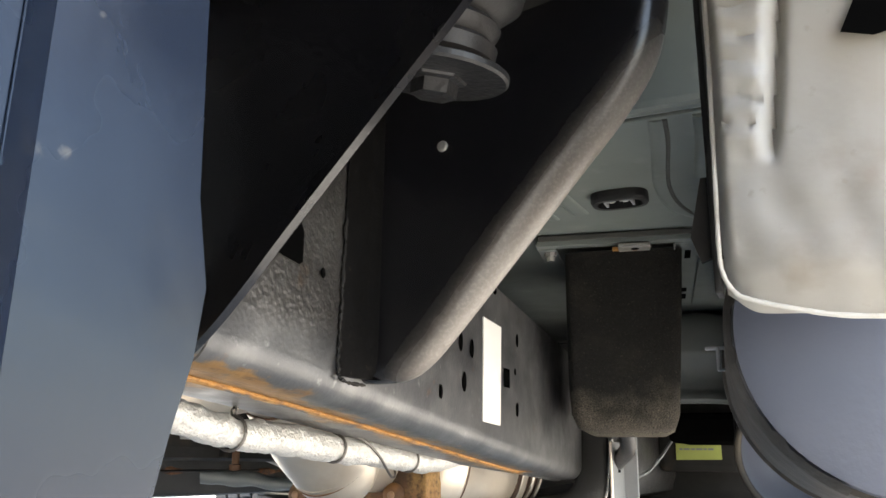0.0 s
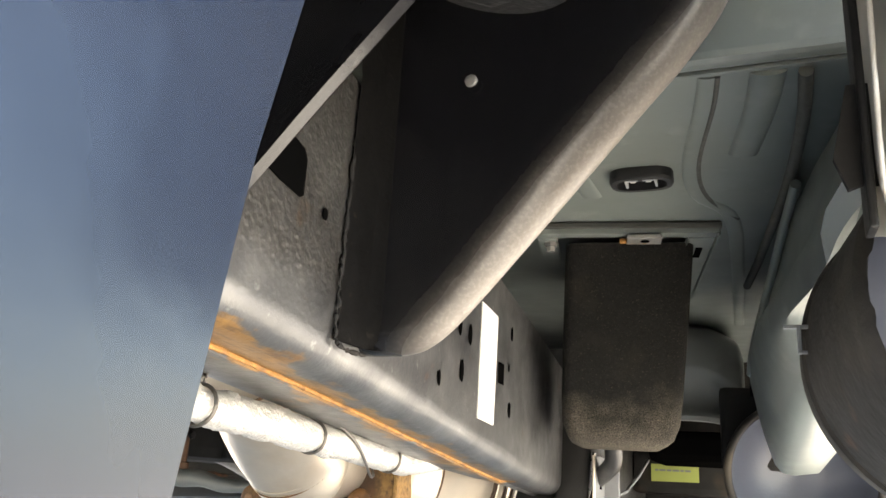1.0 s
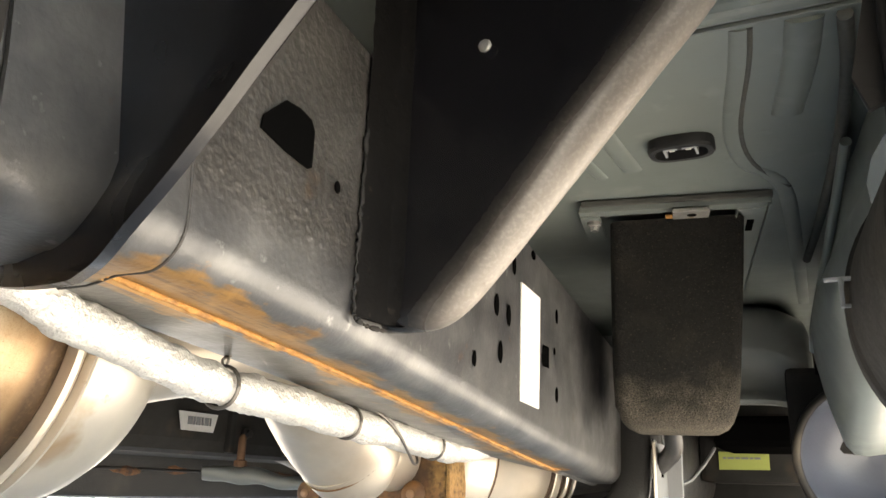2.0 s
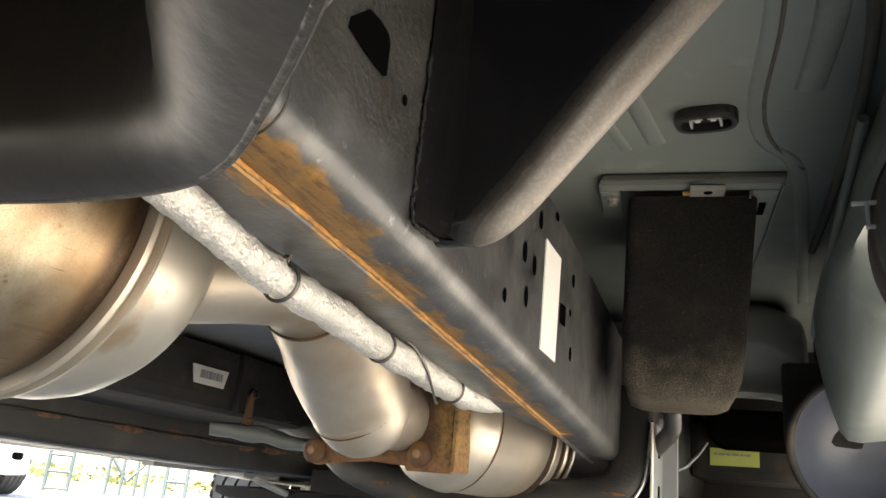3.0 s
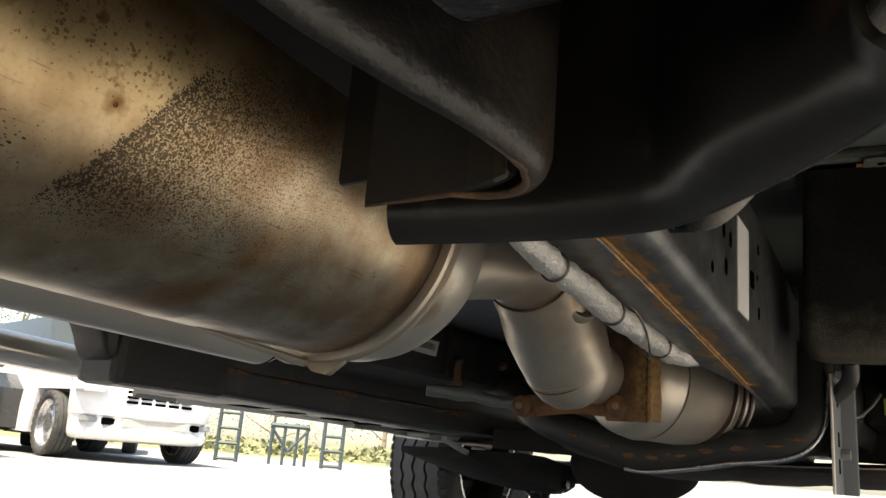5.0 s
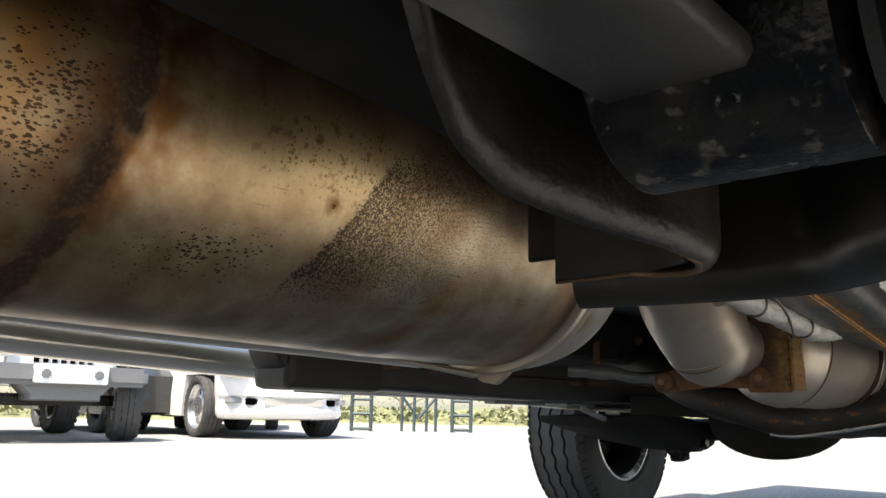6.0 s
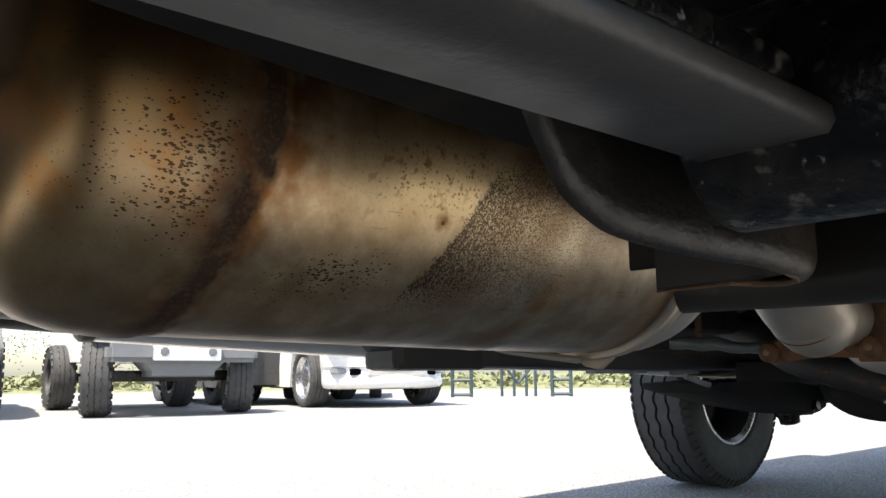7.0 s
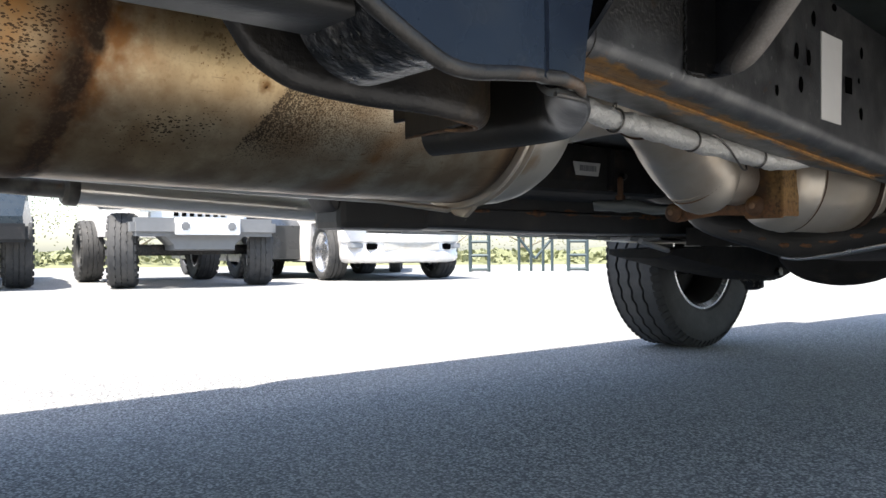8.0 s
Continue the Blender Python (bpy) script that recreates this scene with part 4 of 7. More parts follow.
    smooth(part("lip", tube(lip, [0.0006, 0.0010, 0.0014, 0.0018] + [0.0022] * 8 + [0.0026 + 0.0001 * min(12, k) for k in range(len(lip) - 12)], 10), LIPWORN, op), 60)
    # inner plate: J-shaped in plan, with a thick turned lip
    J = curve_through([(-0.079, -0.004, 0.580), (-0.0785, 0.007, 0.553), (-0.078, 0.0186, 0.5265), (-0.078, 0.026, 0.515), (-0.0775, 0.0366, 0.5015), (-0.075, 0.051, 0.492), (-0.071, 0.066, 0.486), (-0.061, 0.103, 0.4805), (-0.054, 0.14, 0.479), (-0.050, 0.164, 0.476), (-0.053, 0.178, 0.4755), (-0.062, 0.186, 0.4755), (-0.075, 0.1875, 0.4765)], 4)
    outer = []
    for i, q in enumerate(J):
        d = J[min(i + 1, len(J) - 1)] - J[max(i - 1, 0)]
        outer.append(q + Vector((d.y, -d.x, 0)).normalized() * 0.0105)
    smooth(part("inner_plate", rolled_sheet(outer[::-1], 0.66, 0.004, 0.0040, 0.012, 10), LIPHOOK, body, "inner plate whose foot rolls inward, grey with wear"), 60)
    rim = [q.lerp(o, 0.64 if q.y < 0.17 else 0.50) + Vector((0, 0, 0.0011)) for q, o in zip(J, outer)]
    hook = [q for q in rim if q.y >= 0.145] + [Vector((-0.088, 0.1900, 0.4790)), Vector((-0.104, 0.1895, 0.4785)), Vector((-0.131, 0.1880, 0.4780))]
    smooth(part("hooked_edge", tube(hook, [0.0012] * 3 + [0.0017] * (len(hook) - 6) + [0.0014, 0.0011, 0.0009], 8), HOOKRUST, body, "rusty hooked edge"), 60)
    part("inner_web", wall_sheet([(-0.0540, 0.179), (-0.058, 0.1845), (-0.066, 0.1885), (-0.080, 0.1905), (-0.105, 0.1905), (-0.131, 0.189)], [0.480, 0.480, 0.480, 0.479, 0.4785, 0.478], 0.62, 0.004), HANGERDUST, body)
    part("inner_web", wall_sheet([(-0.100, 0.194), (-0.131, 0.194), (-0.152, 0.194)], [0.492, 0.492, 0.492], 0.62, 0.004), HANGER, body)
    # bolt through the eye
    bolt = smooth(part("pivot_bolt", lathe((-0.020, 0.075, 0.525), (1, 0, 0), [(0, 0.016), (0.006, 0.016), (0.008, 0.008), (0.116, 0.008)], 20), GREASY, body), 30)
    part("nut", lathe((0.096, 0.068, 0.522), (1, 0, 0), [(0, 0.021), (0.002, 0.021), (0.0022, 0.014), (0.009, 0.0135)], 6), GREASY, bolt, "flanged hexagonal nut")


spring_hanger()


def leaf_spring():
    ey, ez = 0.075, 0.523
    spring = smooth(part("leaf_spring", merge(lathe((-0.022, ey, ez), (1, 0, 0), [(0, 0.020), (0, 0.037), (0.002, 0.0395), (0.073, 0.0395), (0.075, 0.037), (0.075, 0.020)], 40)), GREASY, truck, "greasy steel leaf spring with a rolled eye"), 40)
    rows = curve_through([(0, 0.055, 0.5025), (0, 0.02, 0.5028), (0, -0.05, 0.5022), (0, -0.15, 0.5005), (0, -0.35, 0.498), (0, -0.8, 0.48)], 5)
    bm = bmesh.new()
    secs = []
    for p in rows:
        x0, x1, t, b = -0.017, 0.0315, 0.010, 0.003
        secs.append([(x0 + b, p.y, p.z), (x1 - b, p.y, p.z), (x1, p.y, p.z + b), (x1, p.y, p.z + t - b), (x1 - b, p.y, p.z + t), (x0 + b, p.y, p.z + t), (x0, p.y, p.z + t - b), (x0, p.y, p.z + b)])
    rings(bm, secs)
    smooth(part("main_leaf", bm, LEAF, spring, "grey main leaf"), 50)
    bm = bmesh.new()
    secs = []
    for p in rows[4:]:
        x0, x1, t, b = -0.013, 0.025, 0.012, 0.003
        z = p.z + 0.0125
        secs.append([(x0 + b, p.y, z), (x1 - b, p.y, z), (x1, p.y, z + b), (x1, p.y, z + t - b), (x1 - b, p.y, z + t), (x0 + b, p.y, z + t), (x0, p.y, z + t - b), (x0, p.y, z + b)])
    rings(bm, secs)
    smooth(part("second_leaf", bm, GREASY, spring), 50)
    smooth(part("rubber_bush", lathe((0.0545, ey, ez), (1, 0, 0), [(0, 0.020), (0.002, 0.035), (0.006, 0.036), (0.008, 0.028), (0.011, 0.036), (0.016, 0.040), (0.020, 0.036), (0.023, 0.040), (0.028, 0.040), (0.0295, 0.03)], 36), RUBBER, spring, "black rubber bush"), 40)


leaf_spring()


# ---- exhaust ----
MD = Vector((-0.052, 1, -0.012)).normalized()
MC = Vector((-0.379, 0.2, 0.579))


def on_muffler(y):
    return MC + MD * ((y - 0.2) / MD.y)


def muffler():
    prof = [(-0.311, 0.0), (-0.311, 0.045), (-0.309, 0.072), (-0.303, 0.093), (-0.291, 0.109), (-0.276, 0.118), (-0.258, 0.1230), (-0.240, 0.1250), (-0.226, 0.1258), (-0.217, 0.1256), (-0.211, 0.1240), (-0.200, 0.1238), (-0.1, 0.124), (0.0, 0.124), (0.085, 0.124), (0.089, 0.1245), (0.093, 0.124), (0.19, 0.1238), (0.250, 0.1225), (0.257, 0.120)]
    sh = smooth(part("muffler", lathe(MC, MD, prof, 96), MUFFLER, truck, "large tan heat-stained steel muffler with soot speckles"), 30)
    # lock seam: two flanged rims with a turned foot below
    smooth(part("seam_flange", lathe(MC, MD, [(0.257, 0.118), (0.258, 0.128), (0.261, 0.1295), (0.264, 0.128), (0.2655, 0.1225), (0.2685, 0.1225), (0.271, 0.1285), (0.274, 0.1275), (0.276, 0.119)], 96), PIPE, sh, "bright rolled seam"), 35)
    smooth(part("seam_groove", lathe(MC, MD, [(0.2652, 0.1215), (0.2655, 0.1238), (0.2685, 0.1238), (0.2690, 0.1215)], 96), DARKRUST, sh, "dark rusty groove"), 35)
    smooth(part("end_cone", lathe(MC, MD, [(0.276, 0.121), (0.296, 0.122), (0.315, 0.1205), (0.333, 0.116), (0.350, 0.107), (0.362, 0.094), (0.369, 0.078), (0.372, 0.05)], 64), CONE, sh, "silver end cone with rusty runs"), 35)
    foot = MC + MD * 0.266 + Vector((-0.004, 0, -0.128))
    part("seam_tab", slab([foot + Vector((-0.03, 0.002, 0.004)), foot + Vector((-0.012, 0, -0.008)), foot + Vector((0.006, 0, -0.011)), foot + Vector((0.022, 0, 0.0)), foot + Vector((0.03, 0, 0.012))], (0, 0.008, 0), 0.001), PIPE, sh)
    lap = [on_muffler(0.325 + 0.015 * k) + Vector((-0.012 - 0.001 * k, 0, -0.1235 - 0.0006 * k)) for k in range(10)]
    smooth(part("lap_strip", tube(lap, [0.001] + [0.0035 + 0.0004 * k for k in range(9)], 8, True, 0.6), PIPE, sh, "thin lapped edge along the belly"), 50)
    # dimple with a small spot of rust
    p = Vector((-0.262, 0.144, 0.531))
    n = (p - (MC + MD * (p - MC).dot(MD))).normalized()
    smooth(part("rust_spot", lathe(p - n * 0.001, n, [(0, 0.0026), (0.0010, 0.0018), (0.0012, 0.0006)], 12), RUST, sh), 60)
    smooth(part("tail_pipe", tube(curve_through([on_muffler(-0.05) + Vector((-0.06, 0, 0.01)), on_muffler(-0.14) + Vector((-0.08, 0, 0.02)), on_muffler(-0.24) + Vector((-0.14, 0, 0.05)), on_muffler(-0.5) + Vector((-0.24, 0, 0.08)), on_muffler(-0.9) + Vector((-0.30, 0, 0.10))], 4), 0.036, 32), PIPE, sh), 40)


muffler()


def front_pipe():
    path = curve_through([(-0.392, 0.560, 0.575), (-0.380, 0.64, 0.594), (-0.371, 0.715, 0.612), (-0.370, 0.775, 0.619), (-0.373, 0.822, 0.609), (-0.380, 0.868, 0.585), (-0.3895, 0.910, 0.5605), (-0.3918, 0.9615, 0.5210)], 8)
    radii = []
    for p in path:
        u = (p.y - 0.74) / 0.10
        r = 0.0545 if u < 0 else 0.0545 + 0.012 * min(1.0, u) ** 1.5
        radii.append(r - 0.004 * min(1.0, max(0.0, (p.y - 0.92) / 0.04)))
    bend = Vector((0.06, 0.79, -0.60)).normalized()
    foot = path[-1]
    for out, r in ((0.010, 0.0622), (0.020, 0.0608), (0.029, 0.0575), (0.037, 0.052), (0.044, 0.044), (0.050, 0.033), (0.0535, 0.020)):
        path.append(foot + bend * out + Vector((0, 0, 0.30 * out * out / 0.05)))
        radii.append(r)
    bm = tube(path, radii, 56)
    rnd = Vector((3.1, 0.4, 7.7))
    # hammered flats and soft dents of the hand-formed elbow
    for v in bm.verts:
        q = noise.noise(v.co * 17 + rnd) * 0.0026 + noise.noise(v.co * 38) * 0.0008
        c = min(path, key=lambda p: (p - v.co).length_squared)
        v.co += (v.co - c).normalized() * q * min(1.0, max(0.0, (v.co.y - 0.60) / 0.1))
    pipe = smooth(part("exhaust_pipe", bm, PIPE, truck, "dented silver exhaust elbow ahead of the muffler"), 60)

    def seam(centre, axis, r, rim, mt, pname, plabel=""):
        a = Vector(axis).normalized()
        s1 = a.cross(Vector((0, 0, 1))).normalized()
        u1 = s1.cross(a)
        loop = [Vector(centre) + (s1 * math.cos(2 * math.pi * k / 56) + u1 * math.sin(2 * math.pi * k / 56)) * r for k in range(57)]
        smooth(part(pname, tube(loop, rim, 6), mt, pipe, plabel), 60)
    seam((-0.3715, 0.800, 0.6155), (-0.06, 0.90, -0.22), 0.0615, 0.0016, DARKRUST, "joint_seam", "dark lapped joint")
    seam((-0.3915, 0.9640, 0.5195), (0.12, 0.79, -0.59), 0.0624, 0.0010, DARKRUST, "joint_seam")
    seam((-0.3915, 0.9590, 0.5235), (0.12, 0.79, -0.59), 0.0622, 0.0015, PIPE, "joint_ring")
    smooth(part("flange_stub", tube([(-0.391, 0.97, 0.525), (-0.390, 1.03, 0.517), (-0.388, 1.064, 0.515)], 0.045, 32), PIPE, pipe), 40)
    smooth(part("sensor_boss", lathe((-0.362, 0.862, 0.590), (0.93, -0.36, -0.02), [(0.0, 0.042), (0.040, 0.038), (0.047, 0.035), (0.050, 0.031), (0.049, 0.027), (0.036, 0.024), (0.034, 0.0)], 40), PIPE, pipe, "raised collar welded into the elbow"), 40)
    # flange bracket
    fl = part("flange_bracket", merge(
        slab([(-0.372, 1.058, 0.447), (-0.306, 1.054, 0.447), (-0.306, 1.054, 0.60), (-0.374, 1.058, 0.60)], (0, 0.010, 0), 0.002),
        slab([(-0.528, 1.070, 0.452), (-0.512, 1.070, 0.446), (-0.43, 1.064, 0.458), (-0.36, 1.0595, 0.452), (-0.36, 1.0595, 0.500), (-0.43, 1.064, 0.486), (-0.505, 1.070, 0.482), (-0.528, 1.071, 0.474)], (0, 0.010, 0), 0.002),
        slab([(-0.306, 1.050, 0.450), (-0.306, 1.10, 0.450), (-0.306, 1.10, 0.590), (-0.306, 1.050, 0.590)], (0.005, 0, 0), 0.001)), FLANGERUST, truck, "rusty exhaust flange bracket, ochre at its edge")
    for bx, bz in ((-0.352, 0.468), (-0.514, 0.464)):
        nut = smooth(part("bolt", lathe((bx, 1.0555 if bx > -0.4 else 1.066, bz), (0, -1, 0), [(-0.004, 0.0165), (0.001, 0.0165), (0.003, 0.0150), (0.006, 0.0125), (0.008, 0.0085)], 20), DARKRUST, fl, "round rusted bolt"), 30)
        smooth(part("bolt_end", lathe((bx, 1.048 if bx > -0.4 else 1.0585, bz), (0, -1, 0), [(-0.002, 0.0055), (0.002, 0.0055), (0.003, 0.0035)], 12), BOLTRUST, nut), 30)
    # converter behind
    c = Vector((-0.392, 1.075, 0.521))
    d = Vector((0.40, 1, -0.03)).normalized()
    cat = smooth(part("converter", lathe(c, d, [(0.045, 0.050), (0.046, 0.066), (0.050, 0.078), (0.060, 0.0865), (0.075, 0.0902), (0.09, 0.091), (0.094, 0.093), (0.098, 0.091), (0.18, 0.0905), (0.212, 0.087), (0.222, 0.080)], 48), PIPE, truck, "steel catalytic converter with tan heat stains"), 35)
    smooth(part("lap_seam", lathe(c, d, [(0.0985, 0.088), (0.0985, 0.0918), (0.1005, 0.0918), (0.1005, 0.088)], 48), DARKRUST, cat, "dark lapped seam"), 30)
    for t, r, wd, mt in ((0.213, 0.0885, 0.011, SCORCHED), (0.226, 0.0865, 0.014, PIPE), (0.243, 0.0825, 0.008, SCORCHED), (0.253, 0.0845, 0.006, PIPE), (0.262, 0.078, 0.012, SCORCHED), (0.277, 0.080, 0.004, LEAFSILVER)):
        ring = lathe(c, d, [(t, r - 0.02), (t, r - 0.002), (t + 0.002, r), (t + wd - 0.002, r), (t + wd, r - 0.002), (t + wd, r - 0.02)], 48)
        for v in ring.verts:
            v.co += d * 0.004 * noise.noise(v.co * 24) + Vector((0, 0, 1)) * 0.002 * noise.noise(v.co * 40)
        smooth(part("clamp_ring", ring, mt, cat, "scorched band clamp" if mt is SCORCHED else ""), 30)
    for ang in (0.2, 1.1):
        e = Vector((math.cos(ang) * 0.93, -math.cos(ang) * 0.37, math.sin(ang)))
        smooth(part("clamp_bolt", lathe(c + d * 0.209 + e * 0.088, d, [(-0.007, 0.006), (-0.006, 0.008), (0.012, 0.008), (0.013, 0.005), (0.026, 0.005)], 12), SCORCHED, cat, "burnt clamp bolt"), 30)
    smooth(part("down_pipe", tube([c + d * 0.28, c + d * 0.45 + Vector((0, 0, 0.02)), c + d * 0.8 + Vector((-0.05, 0, 0.08))], 0.05, 28), CHASSIS, cat), 40)


front_pipe()


def foil_hose():
    pts = curve_through([(-0.166, 0.24, 0.65), (-0.173, 0.28, 0.605), (-0.181, 0.325, 0.572), (-0.187, 0.37, 0.5535), (-0.1895, 0.43, 0.541), (-0.190, 0.495, 0.530), (-0.1945, 0.56, 0.5285), (-0.2015, 0.645, 0.523), (-0.2045, 0.73, 0.5195), (-0.206, 0.805, 0.514), (-0.204, 0.865, 0.5145), (-0.200, 0.93, 0.524), (-0.192, 0.99, 0.548)], 26)
    ties = (0.30, 0.497, 0.652, 0.805)
    radii = [(0.0117 - 0.0016 * min(1.0, max(0.0, (0.62 - p.y) / 0.20))) * (1.0 - 0.16 * max(math.exp(-((p.y - q) / 0.010) ** 2) for q in ties)) for p in pts]
    bm = tube(pts, radii, 36)
    # crinkled foil: spiral laps, pleats and small dents
    n = 36
    bm.verts.ensure_lookup_table()
    for i, v in enumerate(bm.verts):
        ring, k = divmod(i, n)
        out = (v.co - pts[ring]).normalized()
        lap = ((ring * 0.055 + k / n) % 1.0)
        q = 0.0007 * (1 - lap) + 0.0011 * noise.noise(v.co * 160) + 0.0008 * abs(noise.noise(v.co * 330 + Vector((4, 1, 2)))) + 0.0014 * noise.noise(v.co * 55)
        v.co += out * q
    hose = smooth(part("wrapped_hose", bm, FOIL, truck, "hose in crinkled silver foil wrap tied with wire"), 50)

    def tie(y, tail):
        i = min(range(len(pts)), key=lambda k: abs(pts[k].y - y))
        p, d = pts[i], (pts[i + 1] - pts[i - 1]).normalized()
        s = d.cross(Vector((0, 0, 1))).normalized()
        u = s.cross(d)
        loop = [p + (s * math.cos(a) + u * math.sin(a)) * 0.0120 for a in [2 * math.pi * k / 20 for k in range(21)]]
        smooth(part("wire_tie", tube(loop, 0.0012, 6), WIRE, hose), 60)
        if tail:
            smooth(part("wire_tie", tube(curve_through([p + u * 0.016, p + u * 0.010 + s * 0.012 + d * 0.03, p - u * 0.002 + s * 0.0145 + d * 0.06, p - u * 0.014 + s * 0.010 + d * 0.09, p - u * 0.020 + s * 0.004 + d * 0.115, p - u * 0.017 - s * 0.004 + d * 0.14, p - u * 0.010 - s * 0.010 + d * 0.15], 4), 0.0012, 6), WIRE, hose), 60)
        for e in (-1, 1):
            smooth(part("wire_twist", tube(curve_through([p + u * 0.011 + d * 0.001 * e, p + u * 0.016 + s * 0.002 * e, p + u * 0.019 + d * 0.002 - s * 0.002 * e, p + u * 0.023 + d * (0.005 + 0.003 * e) + s * 0.003 * e], 4), 0.0009, 6), WIRE, hose), 60)
    for y, tail in zip(ties, (False, False, True, False)):
        tie(y, tail)


foil_hose()


# ---- cab floor and what hangs from it ----
def cab_floor():
    bm = box((-1.42, 0.635, 0.775), (0.19, 3.2, 0.80), 0.002)
    fl = part("cab_floor", bm, FLOORPAN, truck, "grey-green primed cab floor pan")
    part("floor_step", box((-1.42, 0.615, 0.775), (0.19, 0.633, 0.884), 0.006), FLOORPAN, fl)
    part("rear_floor", box((-1.42, 0.36, 0.886), (0.19, 0.66, 0.91), 0.002), FLOORPAN, fl)
    # pressed ribs
    def rib(pts, r, name="floor_rib"):
        smooth(part(name, tube(curve_through(pts, 5), r, 14, True, 0.32), FLOORPAN, fl), 60)
    rib([(0.088, 0.64, 0.776), (0.082, 0.69, 0.776), (0.066, 0.80, 0.776), (0.070, 0.88, 0.776), (0.098, 0.95, 0.775), (0.102, 1.15, 0.775), (0.10, 1.5, 0.775)], 0.008)
    # thin dark line painted for the shade in the crease
    smooth(part("floor_crease", tube(curve_through([(0.094, 0.64, 0.7752), (0.089, 0.69, 0.7752), (0.073, 0.80, 0.7752), (0.077, 0.88, 0.7752), (0.104, 0.95, 0.7748)], 5), 0.0022, 8), SEALERSHADE, fl), 60)
    rib([(0.127, 0.64, 0.775), (0.122, 0.70, 0.775), (0.110, 0.78, 0.775)], 0.012)
    rib([(-0.04, 0.66, 0.776), (-0.036, 0.76, 0.776), (-0.030, 0.86, 0.776)], 0.010)
    rib([(-0.075, 0.68, 0.776), (-0.070, 0.78, 0.776), (-0.062, 0.87, 0.776)], 0.007)
    smooth(part("seam_sealer", tube(curve_through([(0.150, 0.64, 0.772), (0.152, 0.72, 0.770), (0.146, 0.85, 0.768), (0.128, 1.05, 0.765), (0.112, 1.18, 0.76)], 8), 0.005, 8), SEALERSHADE, fl, "ragged dark seam sealer"), 60)
    # drain plug
    px, py, pz = 0.023, 0.808, 0.7735
    pl = bmesh.new()
    n = 28
    def oval(a, b, z):
        return [(px + a * math.copysign(abs(math.cos(t)) ** 0.6, math.cos(t)), py + b * math.copysign(abs(math.sin(t)) ** 0.8, math.sin(t)), z) for t in [2 * math.pi * k / n for k in range(n)]]
    rings(pl, [oval(0.028, 0.018, pz + 0.004), oval(0.0285, 0.0185, pz - 0.007), oval(0.027, 0.017, pz - 0.0095), oval(0.0225, 0.0125, pz - 0.0095), oval(0.022, 0.012, pz - 0.001)])
    plug = smooth(part("drain_plug", pl, PLASTIC, fl, "black oval floor plug with pale clips"), 35)
    for s in (-1, 1):
        x0 = px + s * 0.013
        part("plug_clip", merge(box((x0 - 0.0011, py - 0.0115, pz - 0.0100), (x0 + 0.0011, py + 0.005, pz - 0.004), 0.0004), box((min(x0, x0 - s * 0.011), py - 0.0125, pz - 0.0100), (max(x0, x0 - s * 0.011), py - 0.0100, pz - 0.005), 0.0004)), GREYSHIELD, plug, "grey moulded clip")
        part("clip_tooth", box((px + s * 0.0068 - 0.0024, py - 0.0085, pz - 0.0090), (px + s * 0.0068 + 0.0024, py - 0.0045, pz - 0.004), 0.0006), OFFWHITE, plug, "pale clip tooth")


cab_floor()


def turn_about(bm, x, y, degrees):
    m = Matrix.Translation((x, y, 0)) @ pose(0, 0, 0, 0, 0, degrees) @ Matrix.Translation((-x, -y, 0))
    bmesh.ops.transform(bm, matrix=m, verts=bm.verts)
    return bm


def hanging_cover():
    """Felted black cover under the floor, inside a pressed mounting frame."""
    fx0, fx1, y0 = -0.107, 0.083, 0.945
    fr = thing_frame(fx0, fx1, y0)
    c = part("felt_cover", turn_about(felt_body(), -0.013, 0.98, 9), FELT, truck, "black felted cover hanging from the cab floor, dusty at its foot")
    smooth(c, 60)
    part("bracket_clip", turn_about(box((-0.010, 0.934, 0.7545), (0.026, 0.957, 0.759), 0.001), -0.013, 0.955, 9), ZINC, c, "bare metal clip")
    part("clip_hole", lathe((0.010, 0.949, 0.7547), (0, 0, -1), [(0, 0.005), (0.0005, 0.0048)], 14), HOLESHADE, c)
    return fr


def felt_body():
    bm = bmesh.new()
    secs = []
    # sections from the floor downwards, each a rounded rectangle in plan
    rows = [(0.760, -0.080, 0.058, 0.968, 1.20), (0.72, -0.082, 0.056, 0.985, 1.205), (0.66, -0.084, 0.052, 1.005, 1.21), (0.60, -0.086, 0.048, 1.028, 1.215), (0.572, -0.086, 0.046, 1.042, 1.215), (0.556, -0.080, 0.040, 1.060, 1.21), (0.549, -0.066, 0.028, 1.085, 1.19)]
    for z, x0, x1, ya, yb in rows:
        r = 0.012 if z > 0.58 else 0.02
        sec = []
        for cx, cy, a0 in ((x1 - r, ya + r, -90), (x1 - r, yb - r, 0), (x0 + r, yb - r, 90), (x0 + r, ya + r, 180)):
            for k in range(5):
                a = radians(a0 + 90 * k / 4)
                sec.append((cx + r * math.cos(a), cy + r * math.sin(a), z))
        secs.append(sec)
    rings(bm, secs)
    return bm


